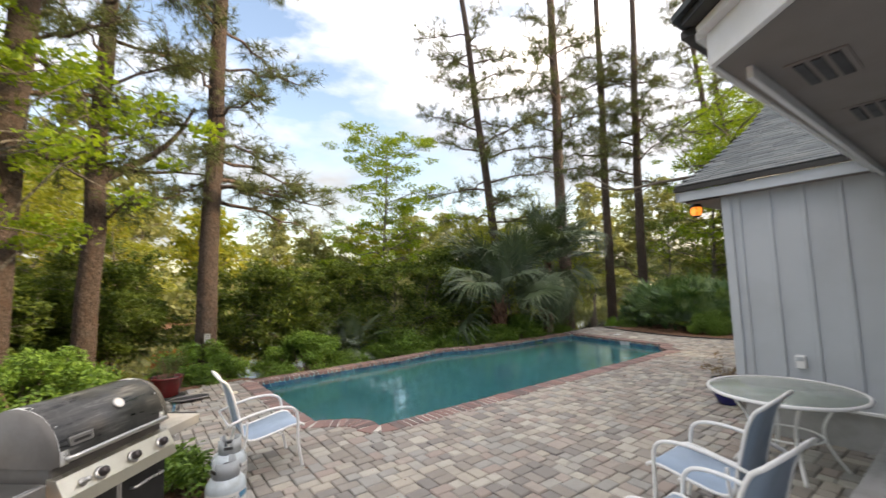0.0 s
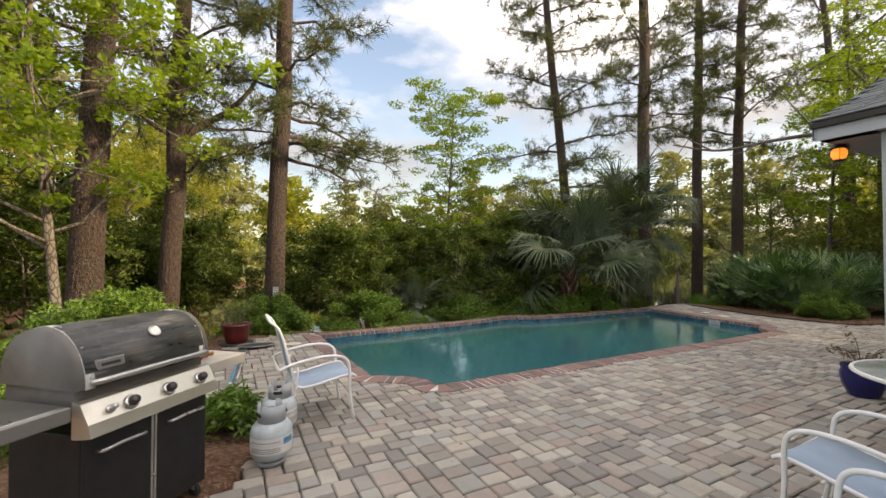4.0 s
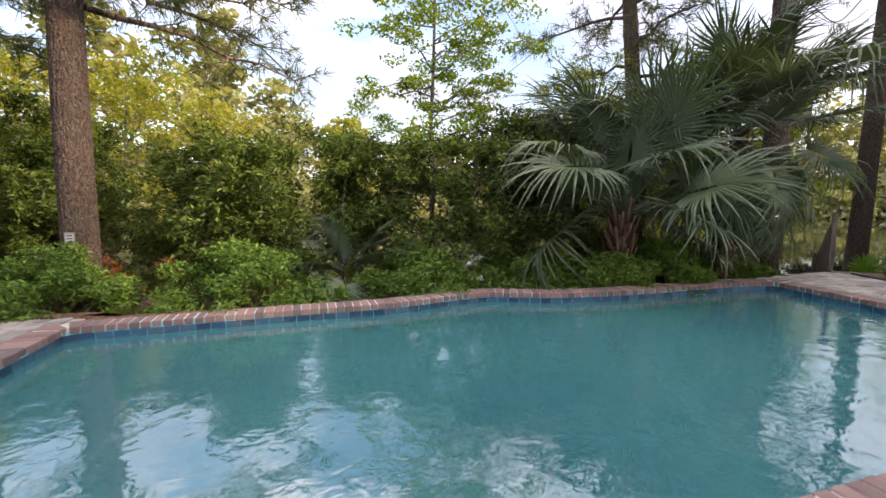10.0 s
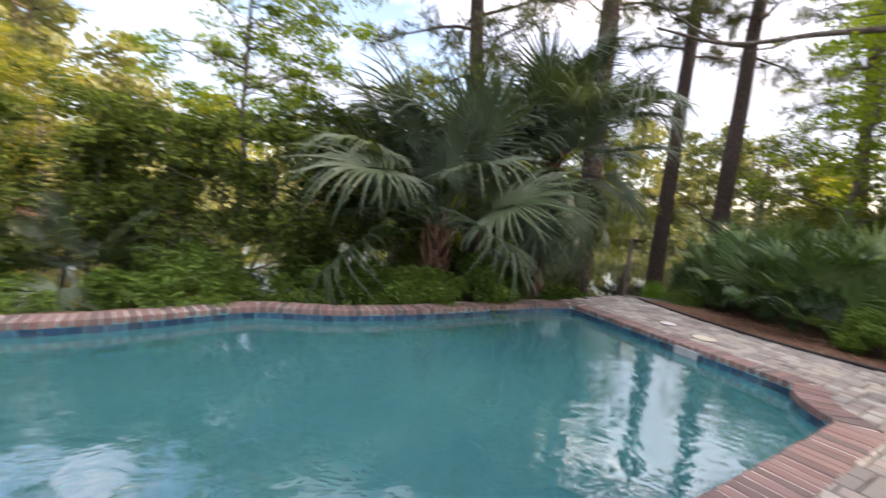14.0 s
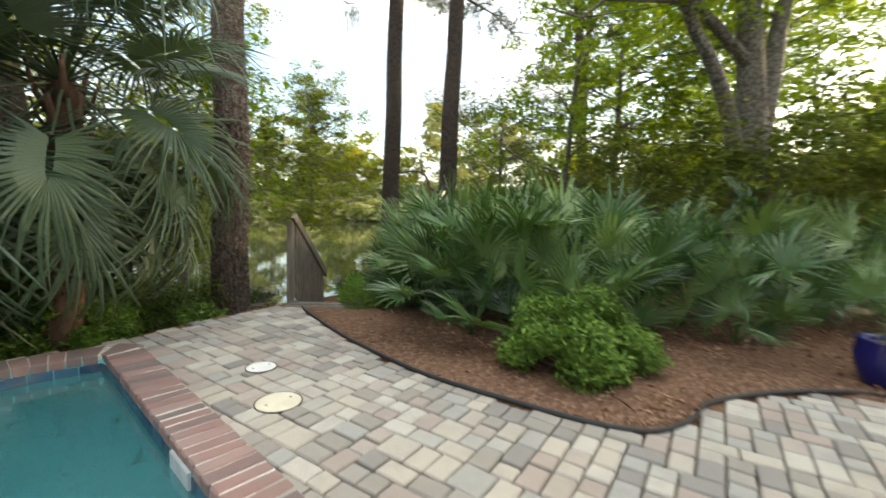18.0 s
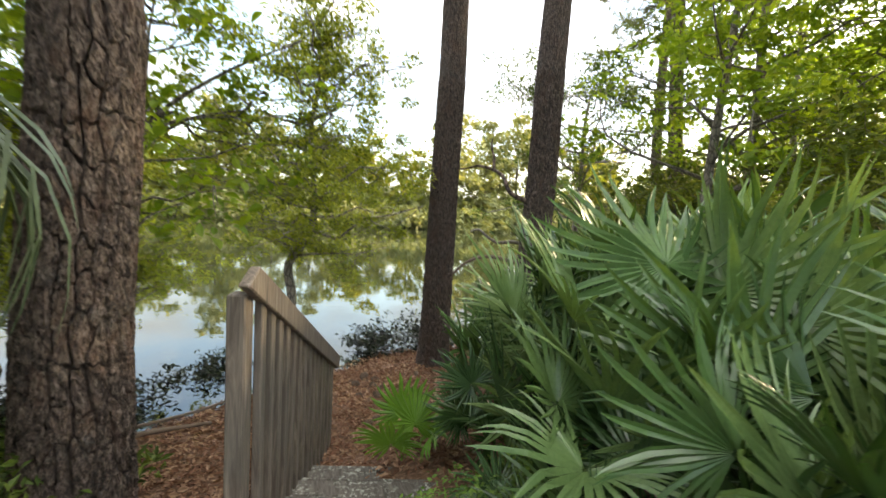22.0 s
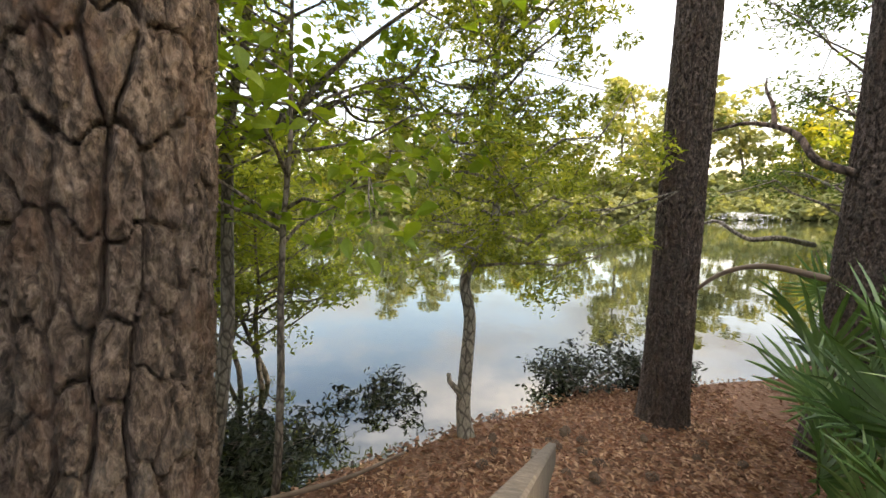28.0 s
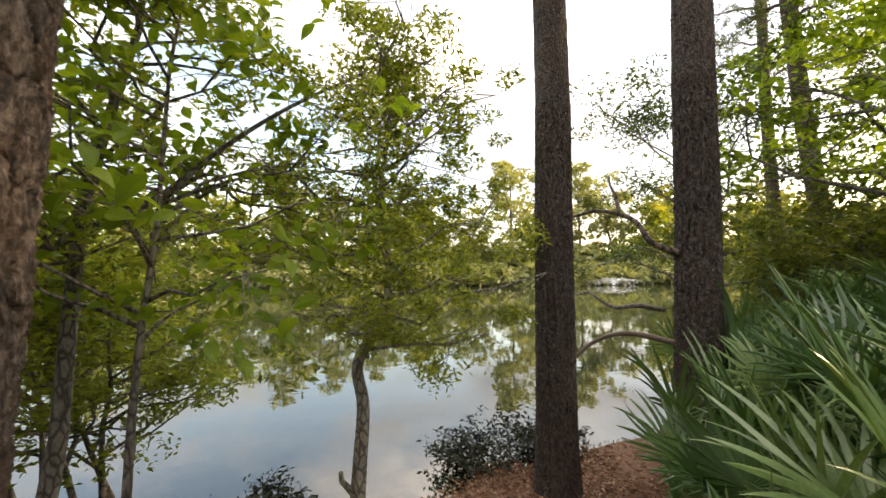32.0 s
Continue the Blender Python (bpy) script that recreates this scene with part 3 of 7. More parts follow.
def broad_leaves(centres, length, width, rng, flat=0.5, droop=0.3):
    """Oval leaves with a drawn-out tip, creased along the midrib."""
    c = np.asarray(centres, float)
    n = len(c)
    d = rng.normal(size=(n, 3))
    d[:, 2] = d[:, 2] * flat - droop
    d /= np.linalg.norm(d, axis=1, keepdims=True)
    s = np.cross(d, rng.normal(size=(n, 3)) * 0.5 + np.array([0, 0, 1.0]))
    s /= np.maximum(np.linalg.norm(s, axis=1, keepdims=True), 1e-6)
    up = np.cross(s, d)
    k = rng.uniform(0.55, 1.2, (n, 1))
    rows = ((0.0, 0.04, 0.0), (0.16, 0.62, 0.03), (0.36, 1.0, 0.05), (0.58, 0.86, 0.04), (0.8, 0.45, -0.01), (1.0, 0.02, -0.10))
    v = np.empty((n, 18, 3))
    for r, (q, w, z) in enumerate(rows):
        mid = c + d * length * k * (q - 0.5) + up * length * k * z
        v[:, 3 * r] = mid + s * width * k * 0.5 * w + up * width * k * 0.16 * w
        v[:, 3 * r + 1] = mid
        v[:, 3 * r + 2] = mid - s * width * k * 0.5 * w + up * width * k * 0.16 * w
    f = np.array([(3 * r + j, 3 * r + j + 1, 3 * r + j + 4, 3 * r + j + 3) for r in range(5) for j in range(2)])
    return v.reshape(-1, 3), (np.arange(n)[:, None, None] * 18 + f[None]).reshape(-1, 4)


def cloud(rng, centres, radii, per, flat=0.75, shell=0.5):
    """Points round clump centres, denser towards each clump's skin."""
    out = []
    for c, r in zip(centres, radii):
        d = rng.normal(size=(per, 3))
        d /= np.linalg.norm(d, axis=1, keepdims=True)
        q = rng.uniform(shell ** 3, 1, (per, 1)) ** (1 / 3) * rng.uniform(0.8, 1.15, (per, 1))
        d[:, 2] *= flat
        out.append(np.asarray(c) + d * q * r)
    return np.concatenate(out)


def inside(px, py, poly):
    poly = np.asarray(poly, float)
    x, y = np.asarray(px, float), np.asarray(py, float)
    r = np.zeros(np.shape(x), bool)
    x1, y1 = poly[:, 0], poly[:, 1]
    x2, y2 = np.roll(x1, -1), np.roll(y1, -1)
    for a, b, c, d in zip(x1, y1, x2, y2):
        if b != d:
            r ^= ((b > y) != (d > y)) & (x < (c - a) * (y - b) / (d - b) + a)
    return r


U, V = np.array([0.804, 0.595]), np.array([-0.595, 0.804])     # the pool's and the house's axes
TURN_UV = math.degrees(math.atan2(0.595, 0.804))


def uv(u, v):
    p = u * U + v * V
    return float(p[0]), float(p[1])

# ---- the pool's outline and the patio's edges ----
POOL_BACK = [(4.20, 14.02), (3.69, 13.80), (2.96, 13.28), (1.92, 12.50), (0.95, 11.93), (0.30, 11.72), (-0.06, 11.62), (-0.38, 11.34), (-0.86, 10.80), (-1.24, 10.43), (-1.94, 9.90), (-2.75, 9.26), (-3.80, 8.40)]
POOL_FRONT = [(-1.87, 5.90), (-1.36, 5.93), (-1.16, 5.87), (-1.01, 5.76), (-0.92, 5.61), (5.46, 10.36), (5.46, 10.58), (5.50, 10.80), (5.59, 11.02), (5.74, 11.20)]
EDGING = [(5.86, 15.50), (5.92, 15.16), (6.25, 14.05), (6.70, 13.00), (7.12, 12.38), (7.71, 11.70), (8.16, 11.64), (8.72, 11.83), (9.70, 11.72), (10.51, 11.26), (11.07, 10.77), (12.6, 10.0), (15.0, 9.2)]
WATER_Z, POND_Z = -0.13, -0.85


def dense(points, step):
    p = np.asarray(points, float)
    out = []
    for a, b in zip(p[:-1], p[1:]):
        k = max(1, int(round(np.linalg.norm(b - a) / step)))
        out += [a + (b - a) * i / k for i in range(k)]
    return np.array(out + [p[-1]])


pool_line = np.concatenate([dense(POOL_FRONT, 0.1)[:-1], dense([POOL_FRONT[-1], POOL_BACK[0]], 0.1)[:-1], arc(POOL_BACK, 6)[:-1], dense([POOL_BACK[-1], POOL_FRONT[0]], 0.1)[:-1]])
# even spacing along the closed line
seg = np.r_[0, np.cumsum(np.linalg.norm(np.diff(np.r_[pool_line, pool_line[:1]], axis=0), axis=1))]
N_COPING = int(seg[-1] / 0.104)
_s = np.arange(N_COPING) * seg[-1] / N_COPING
pool_in = np.stack([np.interp(_s, seg, np.r_[pool_line[:, k], pool_line[:1, k]]) for k in (0, 1)], 1)
tan = np.roll(pool_in, -1, 0) - np.roll(pool_in, 1, 0)
tan /= np.linalg.norm(tan, axis=1, keepdims=True)
nor = np.stack([tan[:, 1], -tan[:, 0]], 1)                       # outward of a counter-clockwise line
pool_out = pool_in + nor * 0.29


def shore(x):
    """The pond's near bank: y for an x."""
    xs = [-400, -60, -20, -8, -4, 0, 2.5, 4.3, 5.1, 6.6, 7.6, 9.3, 10.5, 12, 15, 24, 45, 400]
    ys = [30, 16, 12.6, 12.2, 13.4, 15.8, 17.5, 18.65, 19.45, 20.4, 20.95, 21.2, 21.6, 22.7, 25.5, 33, 46, 60]
    return np.interp(x, xs, ys)


def bank(x, y):
    """Metres inland of the pond's bank, below zero on the water."""
    d1 = (shore(x) - y) * 0.85
    d2 = y - (88 - 0.12 * x)
    d3 = np.maximum(-17 - 0.12 * y - x, x - 105)
    return np.maximum(np.maximum(d1, d2), d3)


def ground_z(x, y):
    d = bank(x, y) + 0.35 * np.sin(x * 0.9) * np.cos(y * 0.7) * 0.3
    z = np.interp(d, [-12, -2, 0, 1.2, 1.9, 4.4, 5.5, 30, 400], [-2.6, -1.3, -0.87, -0.74, -0.66, -0.03, 0.0, 0.05, 0.6])
    return z + 0.012 * np.sin(3.1 * x + 1.7 * y) + 0.01 * np.sin(5.3 * y - 2.2 * x)


PATIO = [uv(-0.5, 0.62), uv(5.9, 0.62), uv(5.9, 2.02), uv(13.0, 2.02), (15.0, 9.2)] + [EDGING[i] for i in range(len(EDGING) - 2, -1, -1)] + \
        [(5.78, 15.62), (5.28, 15.56), (4.25, 14.55), (-4.02, 8.70), (-4.55, 8.60), (-4.95, 8.0), (-4.95, 7.1), (-4.6, 6.2), (-4.2, 5.6), (-3.6, 4.95), (-3.0, 4.5), (-2.4, 4.25), (-2.08, 3.75), (-2.0, 3.2), (-2.3, 2.2), (-3.6, 1.4)]


def make_ground():
    xs = np.unique(np.r_[-np.geomspace(14, 2200, 26), np.arange(-14, 18.01, 0.3), np.geomspace(18, 2200, 26)].round(3))
    ys = np.unique(np.r_[-np.geomspace(4, 2200, 20), np.arange(-4, 25.01, 0.3), np.geomspace(25, 2200, 30)].round(3))
    X, Y = np.meshgrid(xs, ys, indexing="ij")
    Z = ground_z(X, Y)
    pat = inside(X, Y, PATIO)
    Z = np.where(pat, np.minimum(Z, -0.055), Z)
    cx, cy = pool_in.mean(0)
    big = (pool_in - [cx, cy]) * 1.035 + [cx, cy]
    Z = np.where(inside(X, Y, big), -2.4, Z)
    house = inside(X, Y, [uv(5.95, 2.0), uv(14, 2.0), uv(14, -9), uv(5.95, -9)])
    Z = np.where(house, -0.2, Z)
    v = np.stack([X, Y, Z], -1).reshape(-1, 3)
    nx, ny = len(xs), len(ys)
    i = np.arange(nx * ny).reshape(nx, ny)
    f = np.stack([i[:-1, :-1], i[1:, :-1], i[1:, 1:], i[:-1, 1:]], -1).reshape(-1, 4)
    return solid("ground", (v, f), M_ground, "brown pine straw and leaf litter sloping to the pond", "ground", kind="structure", smooth=True)


ground = make_ground()

# pond: one sheet of still water
_px = np.r_[-90, -60, -30, -15, -5, 0, 5, 10, 20, 40, 70, 108]
_pv = [(x, float(shore(x)) - 1.3, POND_Z) for x in _px] + [(x, 89.5 - 0.12 * x, POND_Z) for x in _px]
_k = len(_px)
solid("pond_water", (np.array(_pv), [(i, i + 1, _k + i + 1, _k + i) for i in range(_k - 1)]), M_pond, "still dark pond water reflecting trees and sky", "water", kind="structure")


def make_pool():
    n = len(pool_in)
    v = np.concatenate([np.c_[pool_in + nor * 0.004, np.full(n, -0.03)], np.c_[pool_in + nor * 0.004, np.full(n, -1.5)], np.c_[pool_in * 0.9 + pool_in.mean(0) * 0.1, np.full(n, -1.7)]])
    f = []
    for k in (0, 1):
        for i in range(n):
            j = (i + 1) % n
            f.append((k * n + j, k * n + i, (k + 1) * n + i, (k + 1) * n + j))
    f.append(tuple(range(2 * n, 3 * n)))
    solid("pool_shell", (v, f), M_plaster, "pale teal plaster pool basin", "pool", kind="structure")
    w = np.c_[pool_in + nor * 0.002, np.full(n, WATER_Z)]
    wat = solid("pool_water", (w, [tuple(range(n))]), M_pool, "rippled teal swimming pool water", "water", kind="structure")
    wat.visible_shadow = False


make_pool()

# ---- house wing with its eave, the main eave and the porch ----
HU = pose(0, 0, 0, 0, 0, TURN_UV)           # from (u, v) to the world


def hbox(u0, u1, v0, v1, z0, z1, b=0.004):
    return moved(cbox(u1 - u0, v1 - v0, z1 - z0, b, ((u0 + u1) / 2, (v0 + v1) / 2, (z0 + z1) / 2)), HU)


def make_house():
    h = thing("house", pose(0, 0, 0), "white board-and-batten house wing with a grey shingle roof", "house", kind="structure")
    w = part("wall", join(hbox(5.90, 6.05, -9.0, 2.0, 0.40, 2.86), hbox(6.05, 13.0, 1.85, 2.0, 0.40, 2.86)), M_siding, h, "white painted vertical siding")
    for k in range(34):
        v = 1.86 - k * 0.305
        part("batten", hbox(5.874, 5.90, v - 0.022, v + 0.022, 0.405, 2.80, 0.003), M_siding, w)
    for k in range(20):
        u = 6.2 + k * 0.305
        part("batten", hbox(u - 0.022, u + 0.022, 2.0, 2.026, 0.405, 2.80, 0.003), M_siding, w)
    part("corner_board", join(hbox(5.868, 5.90, 1.93, 2.03, 0.40, 2.80), hbox(5.90, 5.97, 2.0, 2.03, 0.40, 2.80)), M_siding, w)
    part("plinth", join(hbox(5.93, 6.1, -9.0, 1.98, -0.15, 0.40, 0.01), hbox(6.1, 13.0, 1.86, 1.98, -0.15, 0.40, 0.01)), M_plinth, h, "grey stucco foundation")
    part("drip_board", hbox(5.86, 5.93, -9.0, 2.03, 0.385, 0.415, 0.004), M_trim, h)
    # gable end above the side wall
    g = [(5.97, 2.86), (13.0, 2.86), (13.0, 6.9), (8.7, 4.25), (6.9, 3.42)]
    gv = [(u, v, z) for v in (1.85, 2.0) for u, z in g]
    k = len(g)
    gf = [tuple(range(k))[::-1], tuple(range(k, 2 * k))] + [(i, (i + 1) % k, k + (i + 1) % k, k + i) for i in range(k)]
    part("gable", moved((np.array(gv), gf), HU), M_siding, h)
    # roof deck, bell-cast: gentle at the eave, steeper above
    prof = [(5.72, 3.00), (6.6, 3.36), (7.6, 3.84), (8.7, 4.38), (10.0, 5.18), (11.4, 6.10), (13.0, 7.15)]
    pv, k = [], len(prof)
    for v in (-9.0, 2.50):
        for dz in (0.0, -0.07):
            pv += [(u, v, z + dz) for u, z in prof]
    pf = []
    for i in range(k - 1):
        pf += [(i, i + 1, 2 * k + i + 1, 2 * k + i), (k + i + 1, k + i, 3 * k + i, 3 * k + i + 1), (i + 1, i, k + i, k + i + 1), (2 * k + i, 2 * k + i + 1, 3 * k + i + 1, 3 * k + i)]
    pf += [(0, 2 * k, 3 * k, k)]
    roof = part("roof", moved((np.array(pv), pf), HU), M_dark, h, "grey architectural shingle roof")
    # fascia and drip edge along the eave, rake board on the gable
    part("fascia", hbox(5.735, 5.76, -9.0, 2.49, 2.80, 2.925, 0.003), M_siding, h)
    part("drip_edge", hbox(5.70, 5.74, -9.0, 2.51, 2.93, 2.985, 0.003), M_dark, h)
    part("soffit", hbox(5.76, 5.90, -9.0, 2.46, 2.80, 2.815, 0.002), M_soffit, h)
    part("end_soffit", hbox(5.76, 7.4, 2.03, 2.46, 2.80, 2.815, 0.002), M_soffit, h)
    rk = []
    for v in (2.47, 2.50):
        rk += [(u, v, z - 0.07) for u, z in prof] + [(u, v, z - 0.20) for u, z in prof]
    rf = []
    for i in range(k - 1):
        rf += [(2 * k + i, 2 * k + i + 1, 3 * k + i + 1, 3 * k + i), (i + 1, i, k + i, k + i + 1), (k + i, 3 * k + i, 3 * k + i + 1, k + i + 1)]
    part("rake_board", moved((np.array(rk), rf), HU), M_siding, h)
    # shingles in courses of tabs; those by the gable are single parts
    rng = np.random.default_rng(5)
    us, zs = np.array(prof).T
    ln = np.r_[0, np.cumsum(np.hypot(np.diff(us), np.diff(zs)))]
    rest, single = [], []
    course = 0
    s = 0.0
    tabs = {}
    for wd in (0.22, 0.28, 0.34):
        tabs[wd] = to_mesh("shingle", cbox(0.17, wd - 0.007, 0.012, 0.0015), M_shingle, False)
    while s < ln[-1] - 0.2:
        u0, z0 = np.interp(s + 0.07, ln, us), np.interp(s + 0.07, ln, zs)
        u1, z1 = np.interp(s + 0.09, ln, us), np.interp(s + 0.09, ln, zs)
        sl = math.atan2(z1 - z0, u1 - u0)
        v = 2.52 - (0.1 if course % 2 else 0.0)
        while v > -2.6:
            wd = (0.22, 0.28, 0.34)[rng.integers(3)]
            m = Matrix.Translation((u0, v - wd / 2, z0 + 0.008 + rng.uniform(0, 0.004))) @ Matrix.Rotation(-sl + 0.035, 4, "Y")
            if v > 0.35 and len(single) < 300:
                single.append((tabs[wd], HU @ m))
            else:
                rest.append(moved(moved(cbox(0.17, wd - 0.007, 0.012, 0.0015), m), HU))
            v -= wd
        s += 0.135
        course += 1
    for me, m in single:
        ob = new("shingle", me)
        ob.matrix_basis, ob.parent = m, roof
    part("more_shingles", join(*rest), M_shingle_far, roof)["kind"] = "stuff"
    # outlet box on the wall
    o = part("outlet_cover", hbox(5.845, 5.90, 1.36, 1.45, 0.78, 0.92, 0.006), M_trim, h, "white weatherproof outlet cover")
    part("outlet_lid", hbox(5.835, 5.846, 1.372, 1.438, 0.86, 0.905, 0.003), M_siding, o)
    return h


house = make_house()


def make_main_eave():
    e = thing("main_eave", pose(0, 0, 0), "painted roof overhang with soffit vents and white fascia", "eave", kind="structure")
    poly = [(2.11, 0.70), (5.88, 0.66), (5.88, -6.0), (0.2, -6.0), (0.2, -1.7)]
    k = len(poly)
    v = [(a, b, z) for z in (2.80, 2.82) for a, b in poly]
    f = [tuple(range(k))[::-1], tuple(range(k, 2 * k))] + [(i, (i + 1) % k, k + (i + 1) % k, k + i) for i in range(k)]
    part("soffit", moved((np.array(v), f), HU), M_soffit, e, "grey-white soffit boards, their paint darkened for the shade under the eave")
    # edge boards
    def board(a, b, z0, z1, th, mt, name, off):
        d = np.array(b) - np.array(a)
        L = np.linalg.norm(d)
        m = HU @ Matrix.Translation(((a[0] + b[0]) / 2, (a[1] + b[1]) / 2, (z0 + z1) / 2)) @ Matrix.Rotation(math.atan2(d[1], d[0]), 4, "Z") @ Matrix.Translation((0, off, 0))
        part(name, moved(cbox(L, th, z1 - z0, 0.003), m), mt, e)
    a, b, c = (5.86, 0.66), (2.11, 0.70), (0.2, -1.7)
    board(a, b, 2.79, 2.95, 0.03, M_trim, "fascia", -0.015)
    board(b, c, 2.79, 2.95, 0.03, M_trim, "fascia", -0.015)
    board(a, b, 2.95, 2.99, 0.09, M_trim, "crown_trim", -0.03)
    board(b, c, 2.95, 2.99, 0.09, M_trim, "crown_trim", -0.03)
    board(a, b, 2.99, 3.03, 0.22, M_dark, "roof_edge", -0.03)
    board(b, c, 2.99, 3.03, 0.22, M_dark, "roof_edge", -0.03)
    top = [(2.0, 0.83, 3.03), (5.88, 0.80, 3.03), (5.88, -6.0, 6.5), (4.6, -6.0, 6.5), (0.0, -1.75, 3.03)]
    part("roof", moved((np.array(top + [(x, y, z + 0.03) for x, y, z in top]), [(0, 1, 2, 3, 4)[::-1], (5, 6, 7, 8, 9)] + [(i, (i + 1) % 5, 5 + (i + 1) % 5, 5 + i) for i in range(5)]), HU), M_shingle_far, e)
    part("frieze", hbox(2.25, 5.86, 0.60, 0.63, 2.74, 2.80, 0.003), M_trim, e)
    for vu, vv in ((2.40, 0.42), (3.35, 0.38)):
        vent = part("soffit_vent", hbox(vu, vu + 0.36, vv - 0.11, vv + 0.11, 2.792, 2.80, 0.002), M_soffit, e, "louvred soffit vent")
        for q in range(3):
            part("louvre", hbox(vu + 0.02, vu + 0.34, vv - 0.085 + q * 0.062, vv - 0.045 + q * 0.062, 2.785, 2.7925, 0.001), M_dark, vent)
    # main house wall behind and the porch floor with its step
    part("house_wall", join(hbox(-7, 5.9, -2.6, -2.4, 0.3, 2.8), hbox(5.6, 5.85, -2.4, 0.2, 0.3, 2.8)), M_siding, e)


make_main_eave()
porch = thing("porch", pose(0, 0, 0), "raised paved porch with one step to the patio", "porch", kind="structure")
part("slab", hbox(-4.5, 5.85, -2.4, 0.52, -0.1, 0.36, 0.01), M_plinth, porch)
part("step", hbox(-3.2, 5.85, 0.52, 0.82, -0.1, 0.18, 0.01), M_plinth, porch)

# ---- plants ----
def gz(x, y):
    return float(ground_z(np.float64(x), np.float64(y)))


def plates(path, radius, n_round, n_up, cell_w, cell_h, depth, seed):
    """A trunk whose bark stands out in plates with cracks between them."""
    rng = np.random.default_rng(seed)
    p = np.asarray(path, float)
    s = np.r_[0, np.cumsum(np.linalg.norm(np.diff(p, axis=0), axis=1))]
    ss = np.linspace(0, s[-1], n_up)
    c = np.stack([np.interp(ss, s, p[:, k]) for k in range(3)], 1)
    r = np.interp(ss, s, radius)
    th = np.arange(n_round) * 2 * math.pi / n_round
    girth = 2 * math.pi * r.mean()
    ka, kb = max(4, int(round(girth / cell_w))), int(s[-1] / cell_h) + 3
    jx, jy, hgt = rng.uniform(0.26, 0.74, (ka, kb)), rng.uniform(0.05, 0.95, (ka, kb)), rng.uniform(0.5, 1.0, (ka, kb))
    A, B = np.meshgrid(th / (2 * math.pi) * ka, ss / cell_h + 1, indexing="xy")
    A = A + 0.10 * np.sin(B * 0.9) + 0.07 * np.sin(B * 2.3 + 2 * A) + 0.03 * np.sin(B * 7.1 + 3 * A)
    B = B + 0.10 * np.sin(A * 2.7) + 0.06 * np.sin(A * 7.3 + B)
    f1, f2, hh = np.full(A.shape, 9.0), np.full(A.shape, 9.0), np.zeros(A.shape)
    s1, s2 = np.zeros((*A.shape, 2)), np.zeros((*A.shape, 2))
    ia, ib = np.floor(A).astype(int), np.floor(B).astype(int)
    for da in (-1, 0, 1):
        for db in (-1, 0, 1):
            qa, qb = (ia + da) % ka, np.clip(ib + db, 0, kb - 1)
            c2 = np.stack([ia + da + jx[qa, qb], ib + db + jy[qa, qb]], -1)
            d = np.hypot(c2[..., 0] - A, c2[..., 1] - B)
            new1, new2 = d < f1, (d >= f1) & (d < f2)
            s2 = np.where(new1[..., None], s1, np.where(new2[..., None], c2, s2))
            s1 = np.where(new1[..., None], c2, s1)
            f2 = np.where(new1, f1, np.where(new2, d, f2))
            hh = np.where(new1, hgt[qa, qb], hh)
            f1 = np.where(new1, d, f1)
    side = np.abs(s2 - s1)
    side = side[..., 0] / np.maximum(side.sum(-1), 1e-6)          # 1 between columns, 0 between plates of a column
    crack = np.clip((f2 - f1) / (0.05 + 0.23 * side ** 2), 0, 1)
    crack = crack * crack * (3 - 2 * crack)
    crack = crack * (0.35 + 0.65 * side) + (0.65 * (1 - side)) * np.maximum(crack, 0.25)
    fx, fy = rng.uniform(0, 6.28, 6), rng.uniform(5, 26, (6, 2))
    flake = sum(np.sin(B * fy[k, 0] + 3 * np.sin(A * fy[k, 1] * 0.6 + fx[k]) + 9 * hh) for k in range(6)) / 6
    step = np.floor(B * 3.3 + 2.0 * np.sin(A * 2.1 + 7 * hh) + 5 * hh) % 2
    rough = rng.normal(0, 1, A.shape)
    rough = (rough + np.roll(rough, 1, 0) + np.roll(rough, 1, 1)) / 3
    out = depth * (crack * (0.72 + 0.24 * hh + 0.07 * flake + 0.10 * step) + 0.05 * rough)
    R = r[:, None] + out - depth * 0.6
    v = np.stack([c[:, None, 0] + R * np.cos(th), c[:, None, 1] + R * np.sin(th), np.broadcast_to(c[:, None, 2], R.shape)], -1).reshape(-1, 3)
    i = np.arange(n_up * n_round).reshape(n_up, n_round)
    f = np.stack([i[:-1], np.roll(i[:-1], -1, 1), np.roll(i[1:], -1, 1), i[1:]], -1).reshape(-1, 4)
    return v, f


def needles(tips, dirs, rng, per=16, length=0.2, width=0.013):
    n = len(tips) * per
    c = np.repeat(np.asarray(tips), per, 0)
    d = np.repeat(np.asarray(dirs), per, 0) * 0.55 + rng.normal(size=(n, 3)) * 0.55
    d /= np.linalg.norm(d, axis=1, keepdims=True)
    s = np.cross(d, rng.normal(size=(n, 3)))
    s /= np.maximum(np.linalg.norm(s, axis=1, keepdims=True), 1e-6)
    L = length * rng.uniform(0.7, 1.2, (n, 1))
    v = np.empty((n, 4, 3))
    v[:, 0], v[:, 1], v[:, 2], v[:, 3] = c - s * width / 2, c + s * width / 2, c + d * L + s * width * 0.2 - [0, 0, 0.03], c + d * L - s * width * 0.2 - [0, 0, 0.03]
    return quads(v, n)


